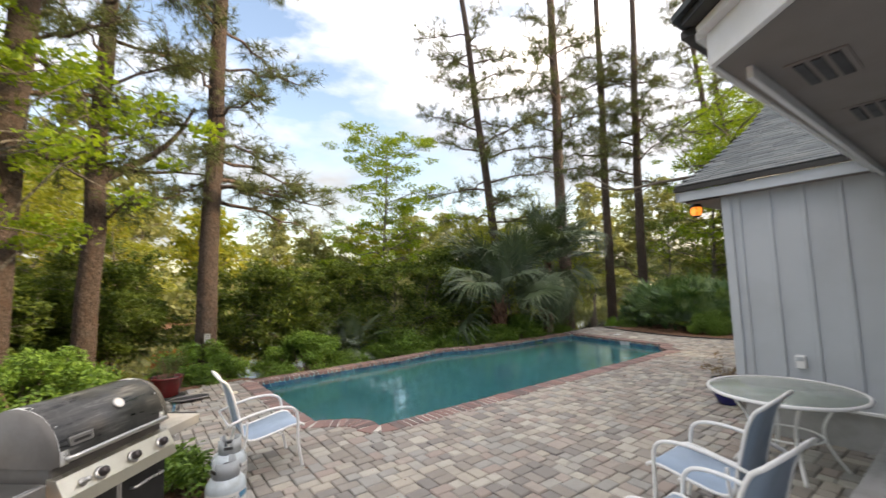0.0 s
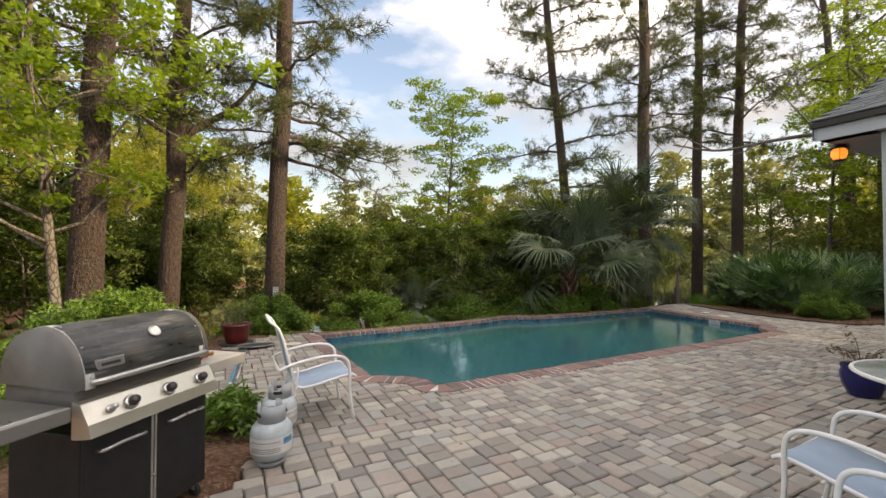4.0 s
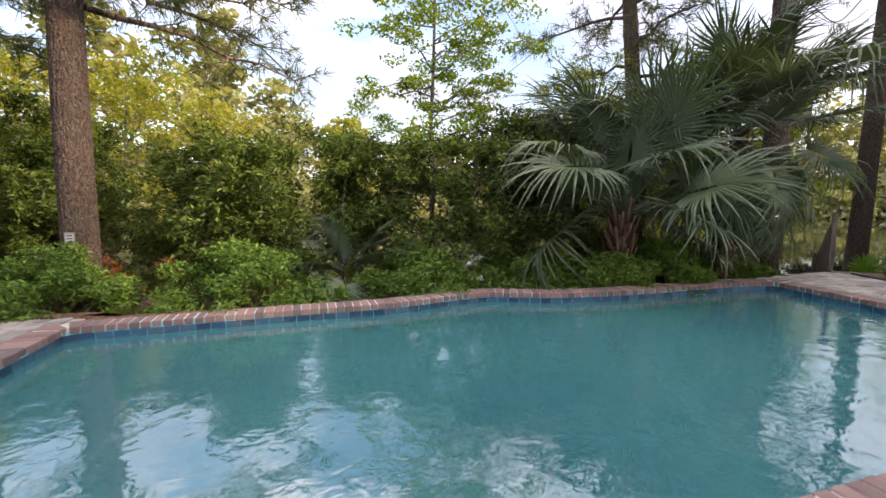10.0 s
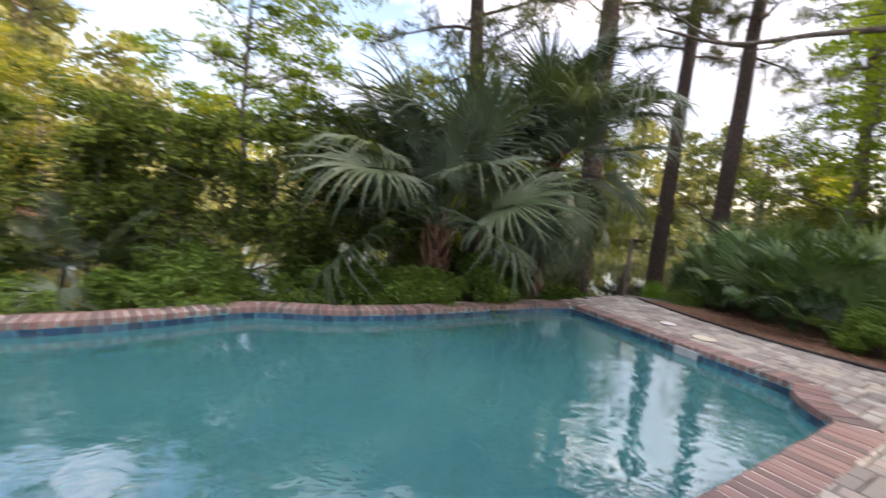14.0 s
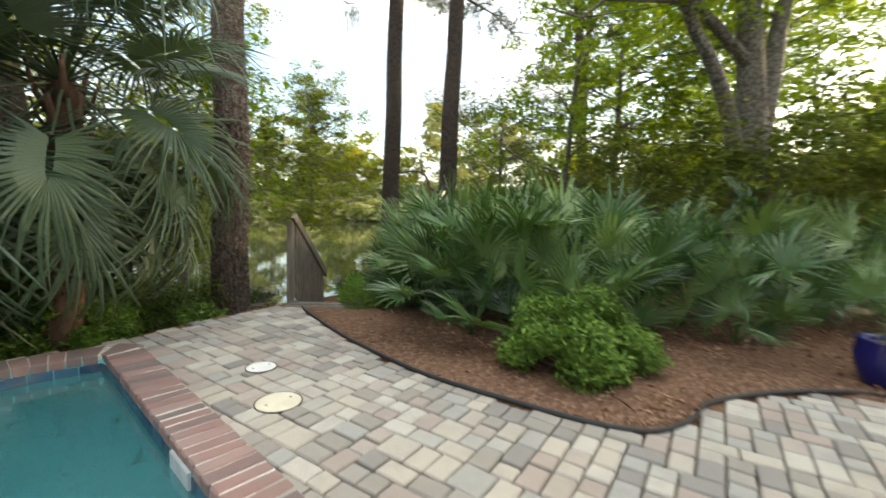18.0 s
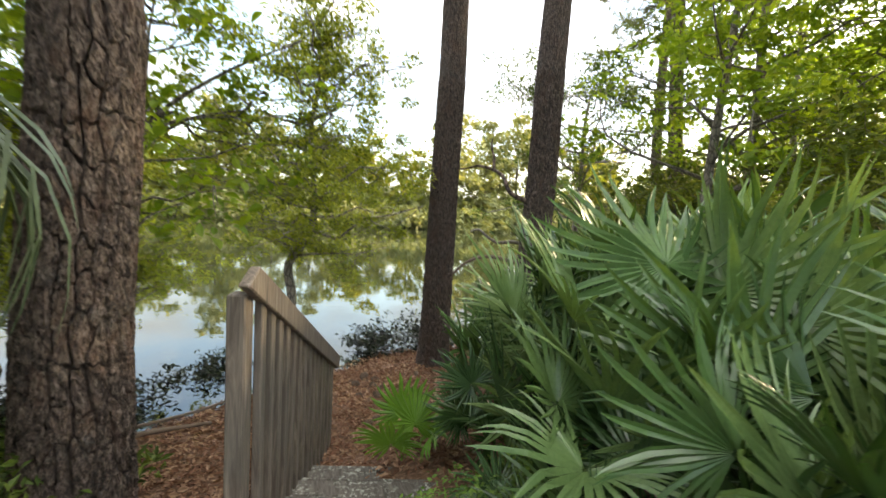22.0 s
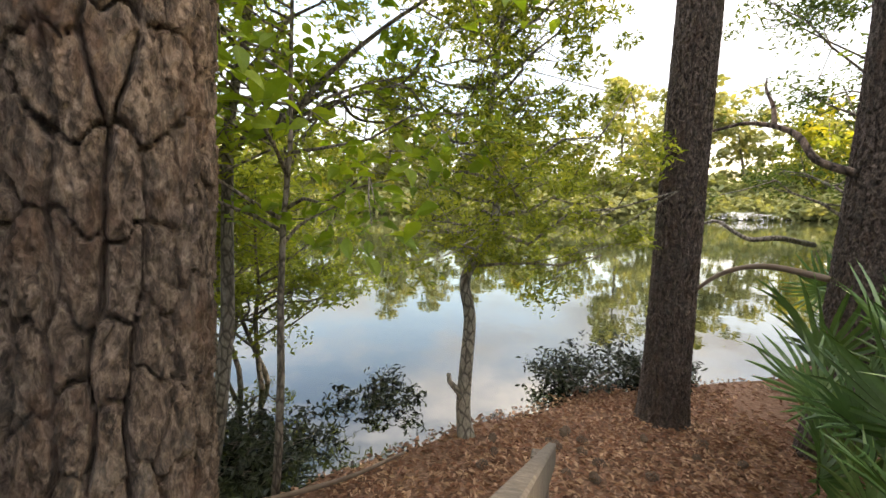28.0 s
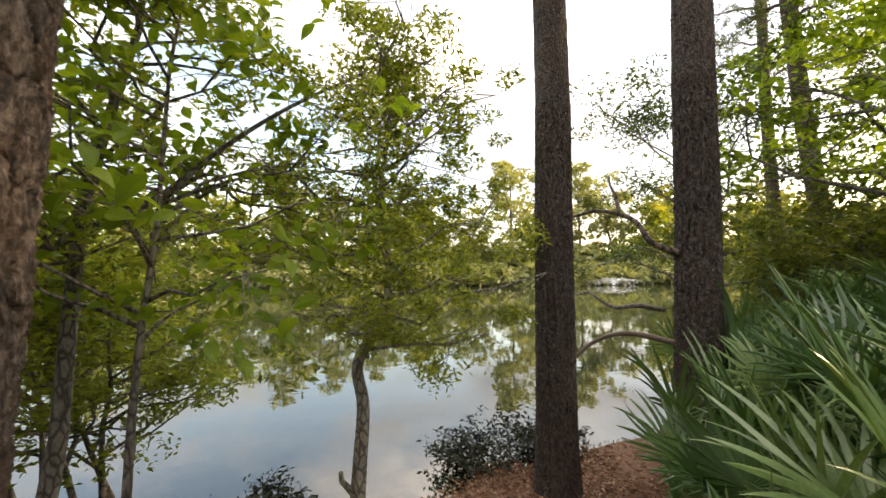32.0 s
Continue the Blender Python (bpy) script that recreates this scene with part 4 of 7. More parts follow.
def pine(x, y, height, r, lean=(0, 0), first=6.0, seed=1, branches=18, reach=2.6, near=None, label="tall pine with plated reddish bark and high needle boughs", last=13.5, bmat=None, extra=()):
    bmat = bmat or M_pinebark_near
    rng = np.random.default_rng(seed)
    z0 = gz(x, y) - 0.12
    t = thing("pine_tree", pose(x, y, z0), label, "pine tree", "tall pines round the pool and pond")
    hs = np.linspace(0, height, 15)
    wob = np.cumsum(rng.normal(0, 0.035, (15, 2)), 0) * (hs[:, None] > 2)
    path = np.c_[hs * lean[0] + wob[:, 0], hs * lean[1] + wob[:, 1], hs]
    rad = r * (1 - 0.62 * hs / height) + 0.28 * r * np.exp(-hs / 0.35)
    if near:
        cut, nr, nu, cw, ch, dp = near
        hh = np.linspace(0, cut, 40)
        low = np.stack([np.interp(hh, hs, path[:, k]) for k in range(3)], 1)
        lr = r * (1 - 0.62 * hh / height) + 0.28 * r * np.exp(-hh / 0.35)
        part("trunk", plates(low, lr, nr, nu, cw, ch, dp, seed), bmat, t, "thick plated bark with dark furrows", True)
        hi = np.linspace(cut - 0.05, height, 24)
        part("upper_trunk", plates(np.stack([np.interp(hi, hs, path[:, k]) for k in range(3)], 1), np.interp(hi, hs, rad), 40, 260, cw * 1.15, ch * 1.3, dp * 0.8, seed + 1), bmat, t, "", True)
    else:
        part("trunk", plates(path, rad, 36, 300, 0.075, 0.16, 0.016, seed), bmat, t, "", True)
    wood_g, tips, dirs = [], [], []
    for b in range(branches + len(extra)):
        h = first + (last - first) * (b + rng.uniform(0, 1)) / branches
        az = b * 2.4 + rng.uniform(-0.5, 0.5)
        L = reach * rng.uniform(0.55, 1.1) * (1 - 0.45 * (h - first) / (height - first))
        d = np.array([math.cos(az), math.sin(az), rng.uniform(0.05, 0.5)])
        if b >= branches:                         # long low boughs
            h, az, L = extra[b - branches]
            d = np.array([math.cos(az), math.sin(az), 0.02])
        o = np.array([np.interp(h, hs, path[:, k]) for k in range(3)])
        pts = [o]
        for k in range(1, 7):
            pts.append(o + d * L * k / 6 + np.array([rng.normal(0, 0.05), rng.normal(0, 0.05), -0.09 * L * (k / 6) ** 2 * 2 + rng.normal(0, 0.05)]))
        wood_g.append(tube(pts, np.linspace(0.05, 0.012, 7) * (0.6 + 0.4 * L / reach), 6))
        for k in range(2, 7):
            for q in range(4):
                dd = rng.normal(size=3) * np.array([1, 1, 0.5]) + d * 0.6
                dd /= np.linalg.norm(dd)
                e = pts[k] + dd * rng.uniform(0.25, 0.75)
                wood_g.append(tube([pts[k], (pts[k] + e) / 2 + rng.normal(0, 0.03, 3), e], [0.012, 0.009, 0.005], 4))
                for w in np.linspace(0.35, 1.0, 4):
                    tips.append(pts[k] + (e - pts[k]) * w + rng.normal(0, 0.05, 3))
                    dirs.append(dd)
    part("bough_wood", join(*wood_g), M_pinebark, t, "bare curved boughs", True)
    part("needle_crown", needles(tips, dirs, rng, 14, 0.21, 0.013), M_needle, t, "dull green needle tufts")
    return t


def stem_set(rng, height, r, limbs, spread, low=0.3, wob=0.05, stems=1, twigs=3, sides=6, split=False):
    """Trunks with limbs: wood geometry and the limb and twig ends, round the origin."""
    geo, ends, groups = [], [], []
    for s in range(stems):
        off = np.array([rng.normal(0, 0.12 * (stems > 1)), rng.normal(0, 0.12 * (stems > 1))])
        ln = rng.normal(0, 0.06 + 0.1 * (stems > 1), 2)
        hs = np.linspace(0, height * rng.uniform(0.85, 1), 9)
        w = np.cumsum(rng.normal(0, wob, (9, 2)), 0)
        w -= w[0]
        path = np.c_[off + hs[:, None] * ln + w, hs]
        geo.append(tube(path, np.linspace(r, r * 0.25, 9), sides + 3))
        for b in range(limbs):
            h = height * (low + (0.97 - low) * (b + rng.uniform(0, 1)) / limbs)
            o = np.array([np.interp(h, hs, path[:, k]) for k in range(3)])
            az = rng.uniform(0, 2 * math.pi)
            L = spread * rng.uniform(0.5, 1.0) * (1.15 - 0.6 * h / height)
            d = np.array([math.cos(az), math.sin(az), rng.uniform(0.15, 0.8)])
            pts = [o + d * L * q + rng.normal(0, 0.04 * L, 3) * (q > 0) for q in np.linspace(0, 1, 5)]
            first = len(geo)
            rr = max(0.008, r * 0.4 * (1 - h / height) + 0.008)
            geo.append(tube(pts, np.linspace(rr, rr * 0.35, 5), sides))
            ends.append(pts[-1])
            for k in range(twigs):
                a = pts[rng.integers(2, 5)]
                e = a + rng.normal(size=3) * np.array([1, 1, 0.6]) * L * 0.33
                geo.append(tube([a, (a + e) / 2 + rng.normal(0, 0.02 * L, 3), e], [rr * 0.4, rr * 0.3, rr * 0.15], min(4, sides)))
                ends.append(e)
            groups.append(geo[first:])
            del geo[first:]
    return (join(*geo), groups) if split else join(*geo, *[q for g in groups for q in g]), np.array(ends)


def tree_parts(t, rng, height, r, limbs, spread, low, per, clump, leaf, lmat, bmat, stems=1, flat=0.7, twigs=3, wob=0.05, leaf_label="", leaf_droop=0.25, sides=6, split=False, shape=leaves):
    g, ends = stem_set(rng, height, r, limbs, spread, low, wob, stems, twigs, sides, split)
    if split:
        g, limbs_g = g
        for q in limbs_g:
            b = part("branch", q[0], bmat, t, "", True)
            for w in q[1:]:
                part("twig", w, bmat, b, "", True)
    part("trunk", g, bmat, t, "", True)
    pts = cloud(rng, ends, clump * rng.uniform(0.6, 1.2, len(ends)), per, flat, 0.3)
    part("crown", shape(pts, leaf[0], leaf[1], rng, 0.5, leaf_droop), lmat, t, leaf_label)


def broadleaf(name, x, y, label, category, seed, group="", **k):
    t = thing(name, pose(x, y, gz(x, y) - 0.08), label, category, group)
    tree_parts(t, np.random.default_rng(seed), **k)
    return t


def mound(name, x, y, rx, h, n, label, category, seed, leaf=(0.078, 0.034), lmat=None, group="", z=None):
    """A low dense shrub: twigs inside, leaves in clumps over an uneven dome."""
    rng = np.random.default_rng(seed)
    t = thing(name, pose(x, y, (gz(x, y) if z is None else z) - 0.03), label, category, group)
    k = max(34, int(62 * rx)) if rx < 3 else int(26 * rx)
    az, el = rng.uniform(0, 2 * math.pi, k), np.arcsin(rng.uniform(0.02, 1, k))
    rr = rng.uniform(0.62, 0.92, k)
    cs = np.stack([rx * rr * np.cos(el) * np.cos(az), rx * rr * np.cos(el) * np.sin(az), 0.12 + h * rr * np.sin(el) * 0.9], 1)
    geo = []
    for c in cs[::1 if rx < 3 else 4]:
        b = np.array([c[0] * 0.15, c[1] * 0.15, 0.0])
        geo.append(tube([b, b * 0.5 + c * 0.5 + rng.normal(0, 0.04, 3), c], [0.014, 0.01, 0.005], 5 if rx < 3 else 3))
    part("twig_frame", join(*geo), M_twig, t, "", True)
    pts = cloud(rng, cs, rng.uniform(0.17, 0.30, k) * min(1.0, 0.45 + rx * 0.5) * max(1.0, rx * 0.8), 17 * n // (10 * k), 0.75, 0.25)
    pts = pts[pts[:, 2] > 0.02]
    part("foliage", leaves(pts, leaf[0], leaf[1], rng, 0.6, -0.15), lmat or M_azalea, t)
    return t


def fan(rng, segs, R, arc_deg, petiole, pr, droop, sag, slit=0.3, lift=0.15, keel=0.8, costa=0.0, fold=0.0, fat=0.9, nod=0.0):
    """One fan frond: stalk along x, then keeled segments, joined at their edges up to the slit."""
    m = 8
    px = np.linspace(0, petiole, m)
    pz = -sag * (px / petiole) ** 2 * petiole
    geo_v, geo_f = tube(np.c_[px, rng.normal(0, 0.004, m), pz], np.linspace(pr, pr * 0.6, m), 6, squash=0.6)
    V_, F_ = [geo_v], list(geo_f)
    o = len(geo_v)
    slope = math.atan2(-2 * sag, 1) - radians(nod)
    ca, sa = math.cos(slope), math.sin(slope)
    half = math.radians(arc_deg) / 2
    step = 2 * half / segs
    qs = np.array([0.03, slit * 0.6, slit, slit + (1 - slit) * 0.3, slit + (1 - slit) * 0.6, slit + (1 - slit) * 0.84, 1.0])
    for i in range(segs):
        a = -half + (i + 0.5) * step
        L = R * (0.80 + 0.20 * math.cos(a)) * rng.uniform(0.92, 1.06)
        a1 = a + rng.normal(0, 0.055)
        hang, twist, side = droop * rng.uniform(0.3, 1.7), rng.normal(0, 0.45), rng.normal(0, 0.08)
        w0 = step * 0.5 * slit * L
        up = 1 if i % 2 else 0.75
        start = costa * math.cos(a / 2) ** 3
        pts = []
        for k, q in enumerate(qs):
            free = max(0.0, (q - slit) / (1 - slit))
            aa = a + (a1 - a) * min(1, free * 2)
            w = step * 0.5 * q * L if k < 3 else w0 * fat * np.interp(free, [0, 0.3, 0.6, 0.84, 1.0], [1.1, 1.15, 0.9, 0.5, 0.05])
            bend = free ** 2 * hang * L
            x = start + q * L - bend * 0.4
            z = lift * q * L * math.cos(a) + fold * q * L * abs(math.sin(a)) - bend - costa * 0.35 * (max(0.0, math.cos(aa)) * q) ** 2
            y = side * free ** 2 * L
            tw = twist * free
            for sgn, kz in ((1, 0.0), (0, up), (-1, 0.0)):
                yy, zz = y + sgn * w * math.cos(tw), z + kz * keel * w + sgn * w * math.sin(tw)
                X = start + (x - start) * math.cos(aa) - yy * math.sin(aa)
                Y = (x - start) * math.sin(aa) + yy * math.cos(aa)
                pts.append((petiole + X * ca - zz * sa, Y, pz[-1] + X * sa + zz * ca))
        V_.append(np.array(pts))
        edge = [o + 21 + 3 * k + 2 if k < 3 and i < segs - 1 else o + 3 * k for k in range(7)]    # shared with the next segment
        for k in range(6):
            p = o + 3 * k
            F_ += [(edge[k], p + 1, p + 4, edge[k + 1]), (p + 1, p + 2, p + 5, p + 4)]
        o += 21
    v = np.concatenate(V_)
    used = np.unique(np.concatenate([np.asarray(f) for f in F_]))
    slot = np.full(len(v), -1)
    slot[used] = np.arange(len(used))
    return v[used], [tuple(int(slot[q]) for q in f) for f in F_]


_fr = np.random.default_rng(21)
FAN_SABAL = [to_mesh("frond", fan(_fr, 46, 1.12, 265, 1.05 + 0.10 * k, 0.019, 0.18 + 0.06 * k, 0.03 + 0.02 * k, 0.26, 0.1, 1.0, 0.42, 0.2, 1.1, (-12, 14, 0, 34, -20, 24)[k]), M_palm, False) for k in range(6)]
FAN_SABAL_OLD = [to_mesh("frond", fan(_fr, 44, 1.1, 255, 1.0 + 0.1 * k, 0.018, 0.4 + 0.12 * k, 0.12, 0.24, 0.0, 1.0, 0.42, 0.15, 1.1, 6 + 8 * k), M_palm, False) for k in range(3)]
FAN_SAW = [to_mesh("frond", fan(_fr, 25, 0.60, 275, 0.75 + 0.12 * k, 0.008, 0.03 + 0.03 * k, 0.03 + 0.02 * k, 0.30, 0.10, 0.75, 0.0, 0.22 + 0.07 * k, 0.95, (-34, -22, -8, 8, -42, 22)[k]), M_saw, False) for k in range(6)]
FAN_DEAD = [to_mesh("dead_frond", fan(_fr, 24, 0.5, 150, 0.6, 0.008, 0.9, 0.3, 0.3, -0.1), M_dead, False)]
FAN_SMALL = [to_mesh("frond", fan(_fr, 22, 0.38, 300, 0.26 + 0.06 * k, 0.004, 0.10, 0.06, 0.44, 0.1, 0.8, 0.0, 0.05, 0.9, 20 - 25 * k), M_seedling, False) for k in range(3)]


def fronds(t, rng, meshes, n, heart, el_lo, el_hi, size=(0.85, 1.1), az0=0.0, az1=360.0, power=1.0, roll=14, clear=None, reach=1.75):
    base = t.matrix_basis.translation
    for i in range(n):
        q = (i + 0.5) / n
        az = az0 + (az1 - az0) * ((i * 0.618034) % 1.0) + rng.uniform(-9, 9)
        el = el_lo + (el_hi - el_lo) * q ** power + rng.uniform(-6, 6)
        s = rng.uniform(*size)
        out = reach * math.cos(radians(az)) * math.cos(radians(el))      # how far the frond reaches over the path
        if clear and (base.x + s * out - clear[0]) * clear[1] > 0:
            room = (clear[0] - base.x) / out
            if room > 0.62 * s:
                s = room
            else:
                az, el = az + 180.0, max(el, 20.0)
        ob = new("frond" if meshes is not FAN_DEAD else "dead_frond", meshes[int(rng.integers(len(meshes)))])
        ob.matrix_basis = Matrix.Translation(heart) @ Matrix.Rotation(radians(az), 4, "Z") @ Matrix.Rotation(radians(-el), 4, "Y") @ Matrix.Rotation(radians(rng.normal(0, roll)), 4, "X") @ Matrix.Diagonal((s, s, s, 1))
        ob.parent = t


def sabal(x, y, trunk_h, r, n, seed, size=(0.85, 1.15), label="", low=-22, old=0.25, clear=None):
    rng = np.random.default_rng(seed)
    t = thing("sabal_palm", pose(x, y, gz(x, y) - 0.05), label, "palm tree", "sabal palms behind the pool")
    hs = np.linspace(0, trunk_h, 12)
    part("trunk", plates(np.c_[hs * 0.04, hs * -0.02, hs], r * (1.05 - 0.35 * hs / trunk_h), 40, 90, 0.09, 0.10, 0.03, seed), M_fibre, t, "brown fibrous palm trunk", True)
    boots = []
    for k in range(46):
        az, h = k * 2.4, trunk_h * (0.30 + 0.70 * k / 46)
        d = np.array([math.cos(az), math.sin(az), 0])
        o = np.array([h * 0.04, -h * 0.02, h - 0.1]) + d * r * 0.75
        q = rng.uniform(0.75, 1.25)
        boots.append(tube([o, o + (d * 0.09 + [0, 0, 0.14]) * q, o + (d * 0.15 + [0, 0, 0.36]) * q], [0.05, 0.036, 0.020], 6, squash=0.45))
    part("leaf_base", join(*boots), M_fibre, t, "reddish fibrous leaf bases", True)
    heart = (trunk_h * 0.04, -trunk_h * 0.02, trunk_h)
    fronds(t, rng, FAN_SABAL_OLD, int(n * old), heart, low, max(low + 30, 0), size, clear=clear, reach=2.6)
    if clear:
        fronds(t, rng, FAN_SABAL, 12, heart, 4, 55, size, -150, -25, clear=clear, reach=2.8)
    fronds(t, rng, FAN_SABAL, int(n * (1 - old)), heart, 10, 86, size, power=0.8, roll=28, clear=clear, reach=2.8)
    return t


# tall pines: x, y, height, radius, lean
NEAR_C = (3.2, 280, 380, 0.072, 0.20, 0.062)
NEAR_D = (4.4, 120, 270, 0.062, 0.11, 0.034)
NEAR_B = (4.5, 84, 200, 0.065, 0.14, 0.03)
pine(-7.8, 7.04, 19, 0.27, (0.012, 0.02), 4.2, 31, 24, 3.0, NEAR_B)
_fork = pine(-7.9, 9.03, 18, 0.22, (0.035, 0.01), 4.0, 32, 26, 3.2, NEAR_B)
part("forked_limb", tube(arc([(0.1, 0.02, 4.9), (0.55, 0.30, 5.3), (1.0, 0.6, 5.7), (1.4, 0.9, 6.3), (1.7, 1.15, 7.1)], 5), np.linspace(0.12, 0.03, 21), 12), M_pinebark, _fork, "heavy forked limb", True)
pine(-5.52, 9.53, 20, 0.215, (0.03, 0.0), 4.4, 33, 24, 2.6, NEAR_B, "tall straight pine with a small sign on its trunk", extra=((4.5, 1.1, 3.0), (5.0, 1.3, 3.3), (5.5, 0.95, 2.7), (4.8, 0.3, 2.4)))
pine(2.45, 16.92, 19, 0.20, (-0.095, 0.0), 5.0, 34, 26, 2.9, None, "leaning pine with a split scar and needle boughs")
pine(4.85, 16.52, 21, 0.232, (0.0, 0.012), 7.0, 35, 18, 2.5, NEAR_C, "large pine with deep plated bark by the wooden stairs", bmat=M_oldbark)
pine(7.95, 19.85, 21, 0.215, (0.012, 0.0), 7.2, 36, 18, 2.4, NEAR_D, "pine with dark furrowed bark on the pond bank")
pine(9.05, 19.1, 21, 0.215, (0.045, 0.0), 7.0, 37, 18, 2.5, NEAR_D, "leaning pine with dark furrowed bark on the pond bank")
pine(16.4, 23.0, 20, 0.22, (-0.09, 0), 6.5, 38, 20, 2.6, last=19)
pine(18.5, 26.0, 21, 0.2, (-0.02, 0), 6.5, 39, 20, 2.6, last=20)
pine(-13.5, 9.0, 18, 0.22, (0.01, 0), 5.5, 40, 20, 2.8)

# palms
sabal(1.74, 13.85, 1.65, 0.18, 37, 51, (0.9, 1.15), "large sabal palm with drooping grey-green fan fronds", -8, 0.15)
sabal(3.6, 14.8, 2.9, 0.16, 32, 52, (0.85, 1.05), "sabal palm with long hanging fan fronds beside the pool", -58, 0.6, (5.4, 1))
sp = thing("young_palm", pose(-2.7, 12.0, gz(-2.7, 12.0)), "young fan palm growing between the azaleas", "palm")
fronds(sp, np.random.default_rng(53), FAN_SABAL, 14, (0, 0, 0.5), -5, 75, (0.5, 0.68))
sp2 = thing("young_palm", pose(-9.6, 8.2, gz(-9.6, 8.2)), "young fan palm in the shade below the pines", "palm")
fronds(sp2, np.random.default_rng(54), FAN_SAW, 12, (0, 0, 0.1), 10, 80, (0.8, 1.0))

_rng = np.random.default_rng(60)
for _i, (_x, _y, _s) in enumerate([(7.6, 14.5, 0.8), (7.9, 15.8, 1.05), (8.0, 16.6, 1.05), (7.75, 16.9, 0.75), (7.5, 16.3, 0.6), (8.65, 13.3, 0.75), (10.2, 12.75, 0.7), (7.4, 15.15, 0.8), (7.55, 13.75, 0.72), (8.15, 13.85, 0.9), (8.55, 14.9, 1.2), (8.75, 16.1, 1.1), (9.1, 13.6, 1.0), (9.35, 14.8, 1.1), (9.7, 16.2, 1.15), (10.25, 13.5, 1.0), (10.6, 14.8, 1.1), (11.3, 13.1, 1.0), (12.1, 13.6, 1.1), (8.5, 17.7, 0.95), (9.3, 17.3, 1.1), (12.6, 12.4, 0.9), (13.6, 13.0, 1.0), (8.1, 15.3, 1.15), (9.9, 18.4, 1.2), (10.9, 17.4, 1.2), (10.7, 19.6, 1.1), (11.9, 18.6, 1.2), (11.6, 20.9, 1.1), (12.9, 20.4, 1.1)]):
    _p = thing("saw_palmetto", pose(_x, _y, gz(_x, _y) - 0.02), "saw palmetto with stiff spiky green fan fronds", "palmetto", "palmettos in the mulch bed")
    fronds(_p, _rng, FAN_SAW, 22, (0, 0, 0.04), 14, 88, (0.8 * _s, 1.1 * _s), power=0.7, roll=38, clear=(6.7, -1), az0=70.0 * (_i in (7, 4)), az1=360.0 + 70.0 * (_i in (7, 4)))
    if _x < 8.2 and 15.0 < _y < 16.5:      # low fronds reaching towards the steps
        fronds(_p, np.random.default_rng(600 + _i), FAN_SAW, 6, (0, 0, 0.05), 16, 46, (0.7 * _s, 0.95 * _s), az0=135.0, az1=235.0, roll=50, clear=(6.75, -1))
    if _i % 4 == 1:
        fronds(_p, _rng, FAN_DEAD, 2, (0, 0, 0.1), -5, 15, (0.8, 1.0))
_p = thing("palmetto_seedling", pose(6.72, 16.85, gz(6.72, 16.85)), "small bright green palmetto seedling beside the steps", "palmetto")
fronds(_p, _rng, FAN_SMALL, 4, (0, 0, 0.03), 40, 84, (0.85, 1.1))

# azaleas and low shrubs: x, y, radius, height, leaves
for _i, (_x, _y, _r, _h, _n) in enumerate([(-5.5, 5.5, 1.3, 1.2, 10000), (-4.0, 3.9, 0.8, 0.65, 5200), (-5.35, 9.05, 1.0, 1.12, 8000), (-3.5, 10.45, 1.3, 1.32, 12000), (-1.35, 12.1, 1.2, 1.15, 10500), (0.05, 12.95, 0.95, 1.05, 7500), (1.15, 13.4, 0.95, 1.15, 8000), (2.6, 14.05, 0.85, 1.15, 7500), (3.6, 15.05, 0.75, 0.95, 5500), (4.55, 15.8, 0.38, 0.5, 2600), (1.85, 13.35, 0.6, 0.95, 4500), (-6.2, 6.6, 0.9, 0.9, 5500), (-2.35, 10.95, 0.4, 0.45, 2200)]):
    mound("azalea_shrub", _x, _y, _r, _h, _n, "rounded azalea shrub with small fresh green leaves", "shrub", 70 + _i, group="azaleas round the pool")
mound("bed_shrub", 8.1, 12.7, 0.66, 0.66, 14000, "rounded shrub with small fresh green leaves in the mulch bed", "shrub", 88, (0.05, 0.026))
mound("boxwood_shrub", 7.2, 15.6, 0.34, 0.36, 4200, "low shrub with tiny glossy leaves beside the steps", "shrub", 89, (0.03, 0.016))
mound("boxwood_shrub", 6.68, 15.5, 0.34, 0.34, 2600, "low shrub with tiny glossy leaves beside the steps", "shrub", 90, (0.03, 0.016))
for _i, (_x, _y, _h) in enumerate([(2.35, 15.6, 1.2), (3.15, 16.2, 1.1), (3.95, 16.5, 0.8), (1.5, 15.2, 1.3)]):
    broadleaf("wax_myrtle", _x, _y, "many-stemmed evergreen bush with small dull green leaves", "bush", 115 + _i, "evergreen bushes along the pond bank", height=_h, r=0.02, limbs=8, spread=0.8, low=0.08, per=70, clump=0.24, leaf=(0.075, 0.03), lmat=M_laurel, bmat=M_greybark, stems=4)
mound("low_shrub", -2.5, 3.95, 0.26, 0.34, 900, "small shrub beside the gas bottles", "shrub", 91)

# wax myrtles and laurels behind the pool
for _i, (_x, _y, _h) in enumerate([(-10.6, 10.6, 4.2), (-8.9, 11.0, 3.6), (-6.3, 12.0, 3.1), (-4.6, 11.9, 3.2), (-9.4, 7.7, 2.6), (-9.8, 9.3, 2.8), (-8.4, 10.6, 2.6), (-3.4, 12.7, 3.4), (-1.9, 13.4, 3.3), (-0.4, 14.2, 3.7), (0.6, 15.3, 3.7), (-12.4, 9.6, 4.4), (-11.0, 7.0, 3.6), (-13.0, 5.5, 4.5)]):
    broadleaf("wax_myrtle", _x, _y, "many-stemmed evergreen bush with small dull green leaves", "bush", 100 + _i, "evergreen bushes along the pond bank", height=_h, r=0.035, limbs=11, spread=1.3, low=0.2, per=60, clump=0.28, leaf=(0.12, 0.05), lmat=M_laurel, bmat=M_greybark, stems=3, twigs=5)
